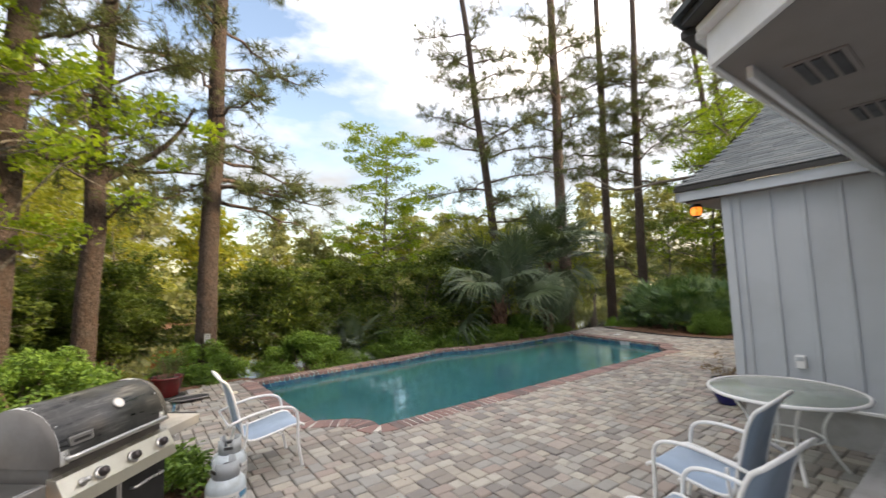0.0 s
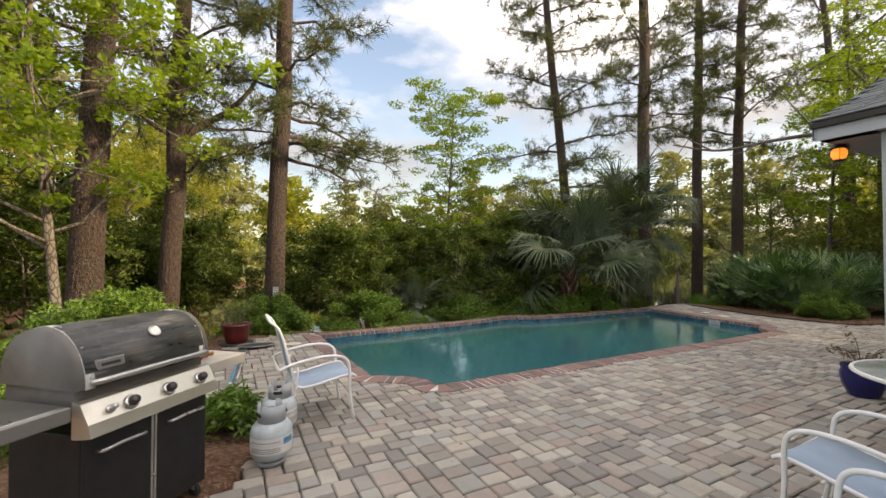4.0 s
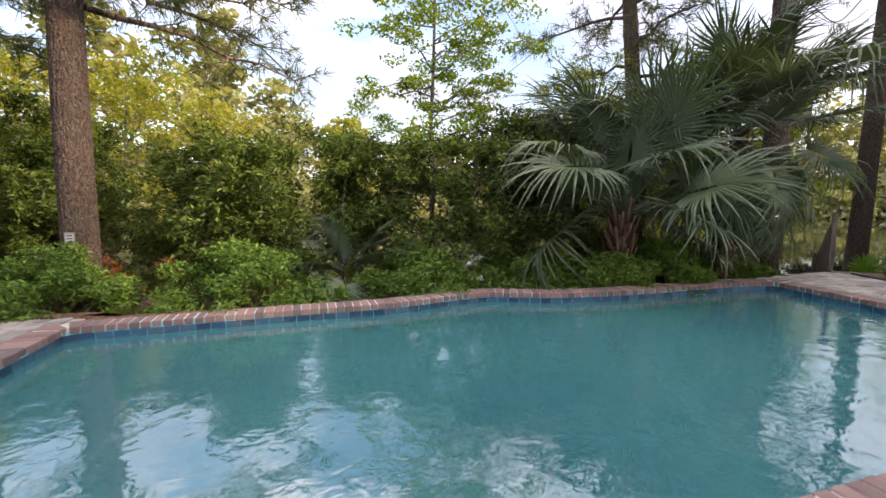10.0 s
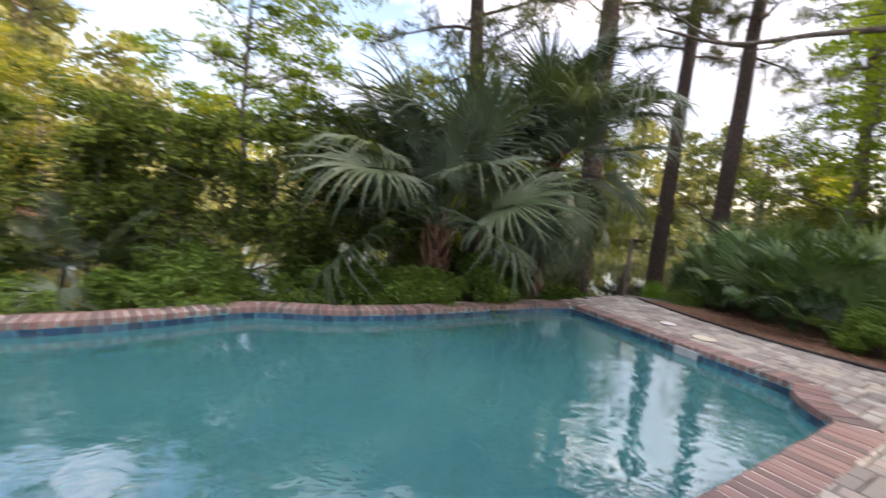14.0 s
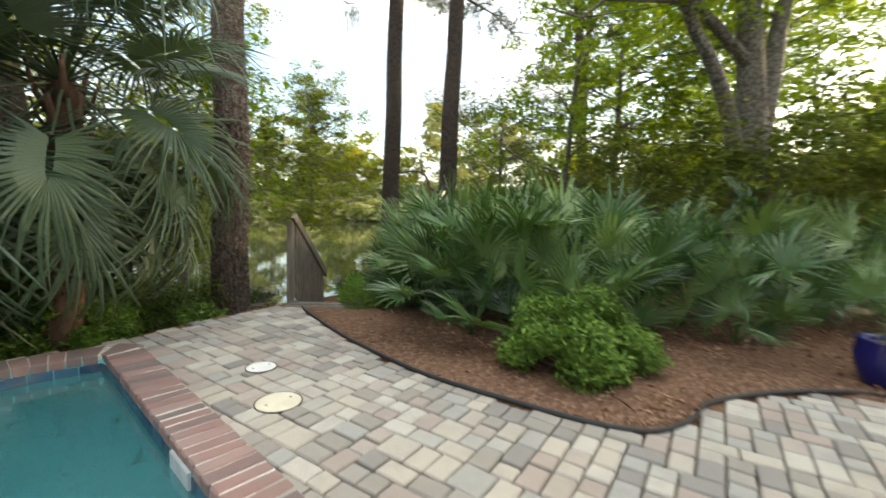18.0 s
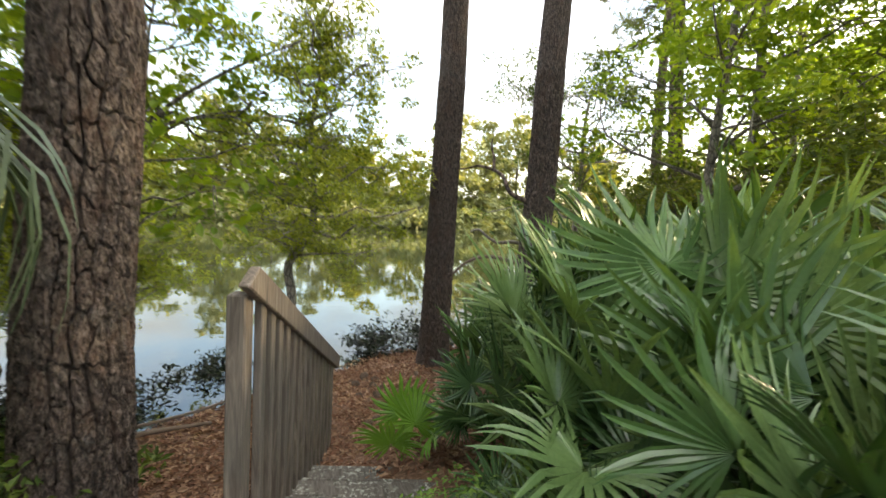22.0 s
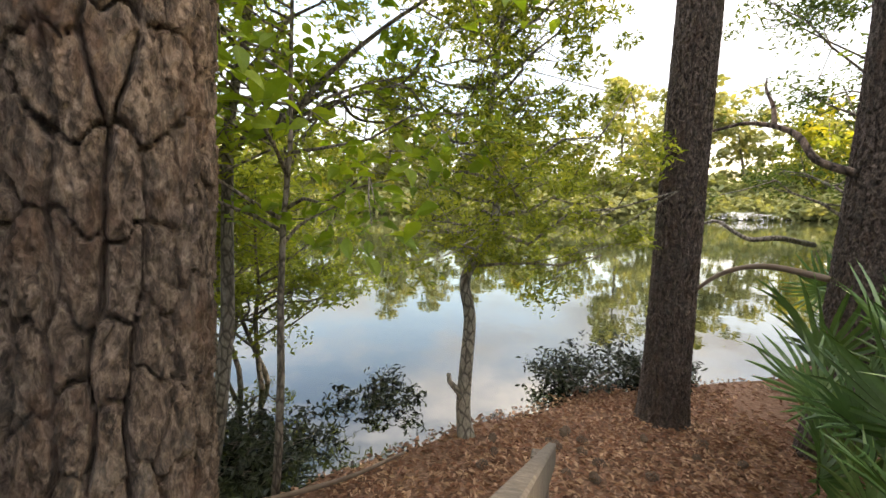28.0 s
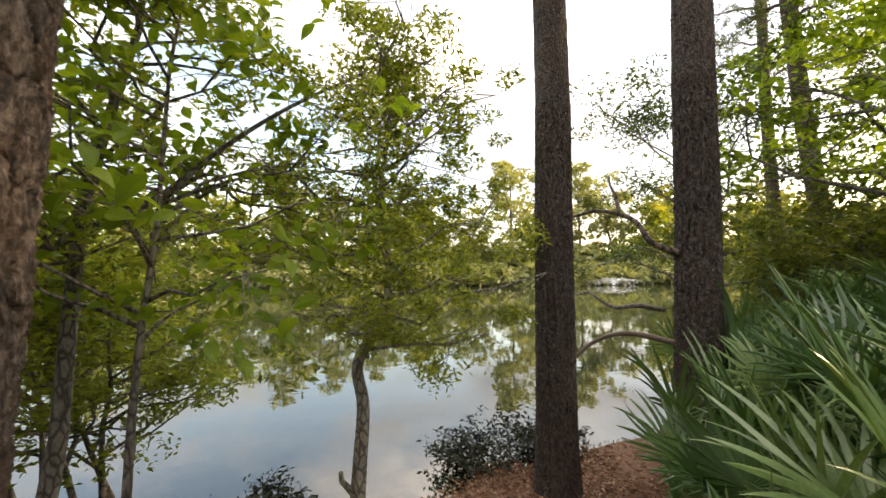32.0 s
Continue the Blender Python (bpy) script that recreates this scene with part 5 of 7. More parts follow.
broadleaf("maple_tree", -2.18, 14.63, "slender young tree with airy layers of light green leaves", "tree", 120, height=8.2, r=0.07, limbs=40, spread=2.4, low=0.34, per=85, clump=0.36, leaf=(0.09, 0.055), lmat=M_lime, bmat=M_greybark, flat=0.35, twigs=4)
broadleaf("sweetgum_tree", -7.0, 5.9, "young broadleaf tree with bright spring leaves", "tree", 121, height=7.5, r=0.08, limbs=34, spread=2.8, low=0.22, per=70, clump=0.4, leaf=(0.11, 0.075), lmat=M_lime, bmat=M_greybark, flat=0.5, twigs=4)
def pond_sapling():
    """Curved grey trunk with a cut stub and a dense crown of small olive leaves."""
    rng = np.random.default_rng(122)
    t = thing("sapling", pose(5.84, 19.5, gz(5.84, 19.5) - 0.08), "grey curved sapling with a cut stub at the water's edge", "tree")
    main = arc([(0.03, 0, 0), (-0.02, 0.02, 0.35), (0.0, 0.03, 0.8), (0.03, 0.05, 1.3), (-0.02, 0.1, 1.7), (0.22, 0.15, 2.1), (0.28, 0.2, 2.6), (0.2, 0.25, 3.3), (0.3, 0.3, 4.2), (0.25, 0.4, 5.0)], 4)
    rad = np.interp(np.linspace(0, 1, len(main)), [0, 0.08, 0.4, 1], [0.10, 0.075, 0.056, 0.012])
    wood_g, ends = [tube(main, rad, 10)], []
    stub = part("stub", tube([(-0.03, 0, 0.5), (-0.10, -0.03, 0.6), (-0.16, -0.05, 0.68), (-0.17, -0.05, 0.76)], [0.035, 0.03, 0.026, 0.022], 8), M_palebark, t, "dark cut stub", True)
    for b in range(46):
        h = 1.75 + 3.2 * (b + rng.uniform()) / 46
        o = np.array([np.interp(h, main[:, 2], main[:, k]) for k in range(3)])
        az, L = b * 2.4 + rng.uniform(-0.4, 0.4), rng.uniform(0.7, 1.65) * (1.1 - 0.12 * (h - 1.3))
        d = np.array([math.cos(az), math.sin(az), rng.uniform(-0.05, 0.6)])
        p = [o + d * L * q + rng.normal(0, 0.05 * L, 3) * (q > 0) for q in np.linspace(0, 1, 5)]
        limb = part("branch", tube(p, np.linspace(0.02, 0.005, 5), 5), M_palebark, t, "", True)
        for k in range(6):
            e = p[rng.integers(1, 5)] + rng.normal(size=3) * np.array([1, 1, 0.7]) * 0.26
            ends.append(e)
            part("twig", tube([p[2 + k % 3], e], [0.005, 0.003], 4), M_palebark, limb, "", True)
    part("trunk", join(*wood_g), M_palebark, t, "", True)
    part("crown", leaves(cloud(rng, np.array(ends), rng.uniform(0.12, 0.26, len(ends)), 84, 0.7, 0.3), 0.068, 0.027, rng, 0.6, 0.1), M_bay, t)


pond_sapling()
broadleaf("sapling", 4.35, 18.45, "thin stem with broad bright leaves by the water", "tree", 123, height=5.2, r=0.035, limbs=30, spread=1.6, low=0.40, per=16, clump=0.36, leaf=(0.145, 0.08), lmat=M_lime, bmat=M_greybark, flat=0.7, twigs=4, wob=0.03, split=True, shape=broad_leaves)
for _i, (_x, _y, _h) in enumerate([(2.9, 18.4, 5.2), (1.5, 18.2, 5.6), (0.4, 16.7, 5.2), (3.6, 18.8, 6.6)]):
    broadleaf("bay_tree", _x, _y, "evergreen tree with olive leaves reaching over the pond", "tree", 180 + _i, "evergreen trees over the pond", height=_h, r=0.07, limbs=26, spread=2.1, low=0.42, per=60, clump=0.3, leaf=(0.085, 0.033), lmat=M_bay, bmat=M_greybark, flat=0.6, twigs=4, split=True)
for _i, (_x, _y, _h) in enumerate([(3.1, 20.5, 3.3), (2.2, 21.0, 3.8), (1.0, 19.6, 3.6)]):
    broadleaf("overhanging_bush", _x, _y, "olive-leaved bush growing out of the shallows", "bush", 200 + _i, "bushes standing in the shallows", height=_h, r=0.04, limbs=16, spread=1.5, low=0.32, per=60, clump=0.3, leaf=(0.085, 0.033), lmat=M_bay, bmat=M_greybark, stems=3, flat=0.6)
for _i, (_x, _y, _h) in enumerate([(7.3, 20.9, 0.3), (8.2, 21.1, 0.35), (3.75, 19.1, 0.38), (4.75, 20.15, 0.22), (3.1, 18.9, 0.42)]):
    broadleaf("waterside_shrub", _x, _y, "loose shrub leaning over the water's edge, coloured as a dark backlit silhouette", "shrub", 190 + _i, "shrubs along the water's edge", height=_h, r=0.012, limbs=6, spread=0.6, low=0.12, per=12, clump=0.16, leaf=(0.085, 0.034), lmat=M_shade, bmat=M_greybark, stems=4, twigs=3, wob=0.03)
broadleaf("bay_tree", 12.3, 22.4, "dark evergreen tree reaching over the pond", "tree", 125, height=6.2, r=0.10, limbs=24, spread=2.6, low=0.3, per=70, clump=0.42, leaf=(0.1, 0.04), lmat=M_laurel, bmat=M_greybark, flat=0.6, twigs=4)
# woods to the right
def old_oak():
    """Heavy grey trunk that forks low, one limb leaning out, leaves high up."""
    rng = np.random.default_rng(126)
    x0, y0 = 13.95, 15.3
    t = thing("oak_tree", pose(x0, y0, gz(x0, y0) - 0.1), "old oak with forking grey trunks and fresh leaves", "tree")
    limbs = [(arc([(0, 0, 0), (-0.03, 0, 1.8), (-0.12, 0, 3.2), (-0.3, 0.1, 5.2), (-0.6, 0.2, 8.0), (-0.5, 0.4, 11.0)], 5), 0.36, 0.08),
             (arc([(-0.1, 0, 1.6), (-0.7, -0.05, 3.1), (-1.35, -0.1, 4.1), (-2.1, -0.1, 5.0), (-3.2, -0.3, 7.2), (-3.6, -0.4, 8.6)], 5), 0.17, 0.04),
             (arc([(0.05, 0, 2.6), (0.45, 0.1, 4.4), (0.75, 0.2, 5.6), (1.5, 0.3, 7.8), (1.9, 0.4, 10.0)], 5), 0.22, 0.05)]
    part("trunk", plates(limbs[0][0], np.linspace(0.36, 0.08, len(limbs[0][0])), 44, 200, 0.07, 0.2, 0.03, 126), M_greybark, t, "thick furrowed grey trunk", True)
    for p, r0, r1 in limbs[1:]:
        part("limb", tube(p, np.linspace(r0, r1, len(p)), 12), M_greybark, t, "", True)
    bare = arc([(-0.15, 0.0, 4.2), (-1.8, 0.1, 5.2), (-3.5, 0.2, 5.65), (-5.2, 0.35, 5.55), (-6.9, 0.5, 5.3), (-8.3, 0.7, 5.6)], 6)
    part("bare_limb", tube(bare, np.linspace(0.11, 0.022, len(bare)), 10), M_greybark, t, "long bare limb reaching over the palmettos", True)
    for q, d in ((14, (-0.5, 0.1, 0.7)), (20, (-0.6, -0.2, -0.35)), (25, (-0.7, 0.2, 0.5))):
        part("side_branch", tube([bare[q], bare[q] + np.array(d) * 0.8, bare[q] + np.array(d) * 1.6 + [0, 0.1, 0.15]], [0.035, 0.025, 0.012], 7), M_greybark, t, "", True)
    g, ends = [], []
    for b in range(44):
        p = limbs[b % 3][0]
        o = p[rng.integers(int(len(p) * 0.55), len(p))]
        az, L = rng.uniform(0, 2 * math.pi), rng.uniform(1.2, 3.2)
        d = np.array([math.cos(az), math.sin(az), rng.uniform(-0.1, 0.5)])
        q = [o + d * L * k / 4 + rng.normal(0, 0.06 * L, 3) * (k > 0) for k in range(5)]
        g.append(tube(q, np.linspace(0.05, 0.012, 5), 6))
        for k in range(5):
            e = q[rng.integers(2, 5)] + rng.normal(size=3) * np.array([1, 1, 0.5]) * 0.7
            ends.append(e)
            g.append(tube([q[3], e], [0.014, 0.006], 4))
    part("branch_wood", join(*g), M_greybark, t, "", True)
    part("crown", leaves(cloud(rng, np.array(ends), rng.uniform(0.35, 0.65, len(ends)), 70, 0.5, 0.3), 0.13, 0.07, rng, 0.5, 0.25), M_lime, t)


old_oak()
_woods = [broadleaf("woodland_tree", 12.7, 19.4, "woodland tree with layered yellow-green leaves", "tree", 127, "woodland trees", height=9.0, r=0.11, limbs=28, spread=3.0, low=0.25, per=55, clump=0.5, leaf=(0.15, 0.085), lmat=M_lime, bmat=M_greybark, flat=0.4, twigs=4, sides=4),
          broadleaf("woodland_tree", 17.5, 17.5, "woodland tree with layered yellow-green leaves", "tree", 128, "woodland trees", height=11.0, r=0.14, limbs=28, spread=3.4, low=0.2, per=60, clump=0.6, leaf=(0.17, 0.095), lmat=M_lime, bmat=M_greybark, flat=0.45, twigs=4)]
for _i, (_x, _y, _k) in enumerate([(16.5, 12.6, 0), (19.5, 14.5, 1), (21.5, 18.5, 0), (15.2, 20.6, 1), (20.0, 22.5, 1), (23.5, 12.0, 1), (24.5, 24.0, 0), (27.0, 18.0, 1), (18.6, 9.4, 0), (23.0, 7.0, 1), (29.0, 12.0, 1), (30.0, 27.0, 1)]):
    copy_thing(_woods[_k], pose(_x, _y, gz(_x, _y) - 0.1, 0, 0, 70 * _i))
_under = broadleaf("understory_bush", 13.0, 14.6, "woodland understory bush with dull green leaves", "bush", 129, "woodland bushes", height=3.0, r=0.03, sides=3, limbs=10, spread=1.5, low=0.08, per=34, clump=0.45, leaf=(0.145, 0.065), lmat=M_under, bmat=M_greybark, stems=3)
for _i, (_x, _y) in enumerate([(14.6, 12.9), (16.4, 14.6), (15.8, 17.6), (18.8, 16.2), (13.4, 17.2), (18.0, 12.0), (20.8, 13.0), (22.0, 16.0), (17.4, 20.0), (16.2, 10.8), (19.5, 19.0), (24, 20), (25, 15), (13.2, 21.6), (14.8, 22.0), (16.0, 23.4), (17.6, 23.0), (13.8, 19.8), (19.0, 25.5), (21.5, 25.0)]):
    copy_thing(_under, pose(_x, _y, gz(_x, _y) - 0.05, 0, 0, 50 * _i))
# sunlit trees beyond, left and over the water
_gold = [broadleaf("sunlit_tree", -20.0, 13.0, "tree with sunlit golden-green leaves", "tree", 130, "sunlit trees across the water", height=8.5, r=0.14, limbs=26, spread=3.4, low=0.12, per=55, clump=0.75, leaf=(0.23, 0.14), lmat=M_gold, bmat=M_greybark, flat=0.6, twigs=4)]
for _i, (_x, _y) in enumerate([(-18.5, 8.5), (-23.5, 16.5), (-25, 10), (-21, 20), (-26, 24), (-29, 17), (-24, 30), (-18.5, 4.0), (-30, 8), (-24, 2)]):
    copy_thing(_gold[0], pose(_x, _y, gz(_x, _y) - 0.1, 0, 0, 77 * _i))
_far = []
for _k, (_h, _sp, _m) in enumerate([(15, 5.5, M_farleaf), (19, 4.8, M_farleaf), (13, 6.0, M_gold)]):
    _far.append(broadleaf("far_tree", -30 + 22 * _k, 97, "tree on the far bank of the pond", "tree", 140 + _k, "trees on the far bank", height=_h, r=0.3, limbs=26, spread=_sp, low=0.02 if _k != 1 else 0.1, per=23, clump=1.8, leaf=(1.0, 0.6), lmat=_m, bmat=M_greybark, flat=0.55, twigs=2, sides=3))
_q = np.random.default_rng(77)
_spots = [(x, 93 - 0.12 * x + _q.uniform(0, 14)) for x in np.arange(-44, 112, 6.5)] + [(-38 + _q.uniform(-8, 4), y) for y in np.arange(32, 96, 7)] + [(44 + (y - 10) * 0.9 + _q.uniform(0, 8), y) for y in np.arange(4, 80, 8.0)]
for _i, (_x, _y) in enumerate(_spots):
    _s = float(_q.uniform(0.8, 1.15)) * (1.12 if _x > 8 and _y > 60 else 1.0)
    ob = copy_thing(_far[int(_q.integers(3))], pose(_x, _y, gz(_x, _y) - 0.2, 0, 0, 47 * _i))
    ob.scale = (_s, _s, _s)
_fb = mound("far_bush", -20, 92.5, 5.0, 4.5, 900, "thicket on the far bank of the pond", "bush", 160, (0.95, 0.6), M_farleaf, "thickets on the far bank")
for _i, _x in enumerate(np.arange(-36, 112, 5.5)):
    copy_thing(_fb, pose(_x, 88.6 - 0.12 * _x + _q.uniform(0, 1.5), -0.9, 0, 0, 61 * _i))
for _i, _x in enumerate(np.arange(-48, 112, 7.0)):
    ob = copy_thing(_fb, pose(_x, 96.5 - 0.12 * _x + _q.uniform(0, 2), -0.4, 0, 0, 83 * _i))
    ob.scale = (1.7, 1.5, 1.7)
for _i, _y in enumerate(np.arange(22, 90, 7.0)):
    copy_thing(_fb, pose(-21.5 - 0.12 * _y + _q.uniform(-2, 0.5), _y, -0.9, 0, 0, 61 * _i))

for _i, (_x, _y) in enumerate([(-8.6, 13.4), (-10.9, 12.6)]):
    mound("russet_shrub", _x, _y, 0.9, 1.3, 900, "bush with rusty orange leaves by the water", "bush", 170 + _i, (0.12, 0.07), M_rustleaf, "russet bushes by the water")

# ---- patio furniture and things ----
def sheet(rows, width, th):
    """A sling: a profile of (x, z) rows drawn out across y, with thickness."""
    p = np.asarray(rows, float)
    k = len(p)
    t = np.gradient(p, axis=0)
    t /= np.linalg.norm(t, axis=1, keepdims=True)
    nn = np.stack([-t[:, 1], t[:, 0]], 1) * th / 2
    v = []
    for y in (-width / 2, width / 2):
        for s in (1, -1):
            v += [(a, y, b) for a, b in p + s * nn]
    f = []
    for i in range(k - 1):
        f += [(i, i + 1, 2 * k + i + 1, 2 * k + i), (k + i + 1, k + i, 3 * k + i, 3 * k + i + 1), (i + 1, i, k + i, k + i + 1), (2 * k + i, 2 * k + i + 1, 3 * k + i + 1, 3 * k + i)]
    f += [(0, 2 * k, 3 * k, k), (k - 1, 2 * k - 1, 4 * k - 1, 3 * k - 1)]
    return np.array(v), f


SEAT = [(0.34, 0.405), (0.30, 0.43), (0.20, 0.425), (0.05, 0.395), (-0.10, 0.368), (-0.19, 0.37), (-0.235, 0.405), (-0.26, 0.46)]
BACK = [(-0.255, 0.465), (-0.28, 0.58), (-0.31, 0.70), (-0.338, 0.81), (-0.362, 0.88), (-0.398, 0.95), (-0.45, 0.995)]


def sling_chair(m, label):
    c = thing("patio_chair", m, label, "chair", "white sling chairs on the patio")
    h = 0.285
    prof = arc([(x, 0, z) for x, z in SEAT + BACK], 4)[:, [0, 2]]
    ks = 4 * (len(SEAT) - 1) + 2
    part("seat_sling", sheet(prof[:ks], 2 * h - 0.03, 0.006), M_sling, c, "pale blue-grey woven sling seat", True)
    part("back_sling", sheet(prof[ks - 1:], 2 * h - 0.03, 0.006), M_sling, c, "pale blue-grey woven sling back", True)
    for s in (-1, 1):
        y = s * h
        part("side_rail", tube([(x, y, z) for x, z in prof], 0.0125, 8), M_frame, c, "", True)
        arm = arc([(0.315, s * 0.30, 0.0), (0.275, s * 0.305, 0.25), (0.27, s * 0.31, 0.48), (0.24, s * 0.312, 0.585), (0.15, s * 0.315, 0.632), (0.0, s * 0.315, 0.640), (-0.18, s * 0.312, 0.615), (-0.32, s * 0.306, 0.578), (-0.38, s * 0.303, 0.555)], 5)
        a = part("arm", tube(arm, 0.0145, 9), M_frame, c, "curved white arm running down into the front leg", True)
        part("foot_cap", tube([(0.316, s * 0.30, 0.0), (0.313, s * 0.30, 0.03)], 0.0165, 9), M_frame, a, "", True)
        leg = arc([(-0.215, s * 0.296, 0.56), (-0.225, s * 0.296, 0.40), (-0.27, s * 0.297, 0.22), (-0.35, s * 0.30, 0.0)], 5)
        part("rear_leg", tube(leg, 0.018, 8, squash=0.62), M_frame, c, "", True)
    part("top_bar", tube([(-0.45, -h, 0.995), (-0.455, 0, 0.997), (-0.45, h, 0.995)], 0.0125, 8), M_frame, c, "", True)
    part("front_bar", tube([(0.335, -h, 0.407), (0.33, 0, 0.40), (0.335, h, 0.407)], 0.0125, 8), M_frame, c, "", True)
    part("seat_bar", tube([(0.10, -0.3, 0.375), (0.10, 0.3, 0.375)], 0.011, 8), M_frame, c, "", True)
    part("back_bar", tube([(-0.38, -0.303, 0.555), (-0.38, 0.303, 0.555)], 0.011, 8), M_frame, c, "", True)
    part("lower_bar", tube([(-0.268, -0.297, 0.235), (-0.268, 0.297, 0.235)], 0.010, 8), M_frame, c, "", True)
    return c


_ch = sling_chair(pose(-1.98, 4.53, 0.0, 0, 0, TURN_UV), "white patio chair with a blue-grey sling beside the pool")
_c1 = copy_thing(_ch, pose(1.94, 3.20, 0.0, 0, 0, TURN_UV + 90))
_c2 = copy_thing(_ch, pose(1.37, 2.40, 0.0, 0, 0, 121))
for _c in (_c1, _c2):
    _c["label"] = "white patio chair with a blue-grey sling near the glass table"


def glass_table(x, y):
    t = thing("patio_table", pose(x, y, 0, 0, 0, 20), "round white patio table with a frosted glass top", "table")
    part("glass_top", lathe([(0.0, 0.706), (0.59, 0.706), (0.592, 0.709), (0.59, 0.712), (0.0, 0.712)], 56), M_glass, t, "frosted green-tinted glass", True)
    part("rim", tube([(0.603 * math.cos(a), 0.603 * math.sin(a), 0.70) for a in np.linspace(0, 2 * math.pi, 56, endpoint=False)], 0.017, 9, True), M_frame, t, "", True)
    part("under_ring", tube([(0.36 * math.cos(a), 0.36 * math.sin(a), 0.66) for a in np.linspace(0, 2 * math.pi, 40, endpoint=False)], 0.011, 8, True), M_frame, t, "", True)
    part("low_ring", tube([(0.27 * math.cos(a), 0.27 * math.sin(a), 0.30) for a in np.linspace(0, 2 * math.pi, 40, endpoint=False)], 0.010, 8, True), M_frame, t, "", True)
    for k in range(4):
        a = math.pi / 4 + k * math.pi / 2
        ca, sa = math.cos(a), math.sin(a)
        pts = arc([(r * ca, r * sa, z) for r, z in ((0.50, 0.69), (0.40, 0.60), (0.29, 0.42), (0.285, 0.28), (0.36, 0.12), (0.44, 0.0))], 5)
        part("leg", tube(pts, 0.0155, 9, squash=0.8), M_frame, t, "curved white table leg", True)
        part("brace", tube([(0.36 * ca, 0.36 * sa, 0.66), (0.585 * ca, 0.585 * sa, 0.695)], 0.010, 7), M_frame, t, "", True)


glass_table(3.22, 4.08)


def gas_bottle(x, y, turn, label):
    t = thing("gas_bottle", pose(x, y, 0, 0, 0, turn), label, "gas bottle", "propane bottles by the grill")
    part("foot_ring", lathe([(0.098, 0.0), (0.103, 0.0), (0.103, 0.03), (0.095, 0.035)], 28), M_tank_grey, t, "", True)
    body = [(0.0, 0.028), (0.07, 0.032), (0.12, 0.05), (0.148, 0.085), (0.154, 0.13), (0.154, 0.24), (0.148, 0.275), (0.125, 0.31), (0.08, 0.333), (0.02, 0.34), (0.0, 0.34)]
    part("tank", lathe(body, 36), M_tank, t, "scuffed white steel tank", True)
    part("weld_seam", tube([(0.155 * math.cos(a), 0.155 * math.sin(a), 0.186) for a in np.linspace(0, 2 * math.pi, 36, endpoint=False)], 0.0025, 6, True), M_tank_grey, t, "", True)
    th = np.linspace(-2.55, 2.55, 30)
    v, f, k = [], [], 30
    for r, z in ((0.098, 0.325), (0.102, 0.325), (0.104, 0.455), (0.100, 0.455)):
        v += [(r * math.cos(a), r * math.sin(a), z - (0.05 if (z > 0.4 and abs(abs(a) - 1.5) < 0.35) else 0)) for a in th]
    for i in range(k - 1):
        for q in range(4):
            f.append((q * k + i, q * k + i + 1, ((q + 1) % 4) * k + i + 1, ((q + 1) % 4) * k + i))
    f += [(0, k, 2 * k, 3 * k), (k - 1, 4 * k - 1, 3 * k - 1, 2 * k - 1)]
    col = part("collar", (np.array(v), f), M_tank_grey, t, "grey steel guard collar", True)
    for a in (-1.5, 1.5):
        part("hand_hole", moved(cbox(0.012, 0.075, 0.028, 0.004), pose(0.102 * math.cos(a), 0.102 * math.sin(a), 0.385, 0, 0, math.degrees(a))), M_dark, col)
    vl = part("valve", join(lathe([(0.0, 0.335), (0.022, 0.335), (0.022, 0.37), (0.014, 0.375), (0.014, 0.405), (0.0, 0.405)], 14), tube([(0, 0, 0.385), (0.055, 0, 0.385)], 0.013, 10)), M_steel, t, "brass and steel valve", True)
    part("valve_knob", lathe([(0.0, 0.405), (0.026, 0.407), (0.028, 0.42), (0.0, 0.425)], 12), M_dark, vl, "", True)
    part("wrap_label", [(lambda n: (np.array([(0.1552 * math.cos(a), 0.1552 * math.sin(a), z) for z in (0.115, 0.232) for a in np.linspace(-1.6, 0.9, n)]), [(i, i + 1, n + i + 1, n + i) for i in range(n - 1)]))(22)][0], M_lidw, t, "torn white paper label", True)
    for z in (0.128, 0.142, 0.156, 0.200):
        part("print_line", (lambda n: (np.array([(0.1557 * math.cos(a), 0.1557 * math.sin(a), z + dz) for dz in (0, 0.006) for a in np.linspace(-1.45, 0.1, n)]), [(i, i + 1, n + i + 1, n + i) for i in range(n - 1)]))(16), M_castgrey, t, "grey printed line", True)
    part("print_bar", [(lambda n: (np.array([(0.1556 * math.cos(a), 0.1556 * math.sin(a), z) for z in (0.175, 0.222) for a in np.linspace(0.25, 0.85, n)]), [(i, i + 1, n + i + 1, n + i) for i in range(n - 1)]))(10)][0], M_poleblue, t, "blue printed band", True)


gas_bottle(-1.86, 3.55, -40, "white propane bottle with a grey collar and worn label")
gas_bottle(-2.10, 4.06, 20, "white propane bottle standing behind a patio chair")


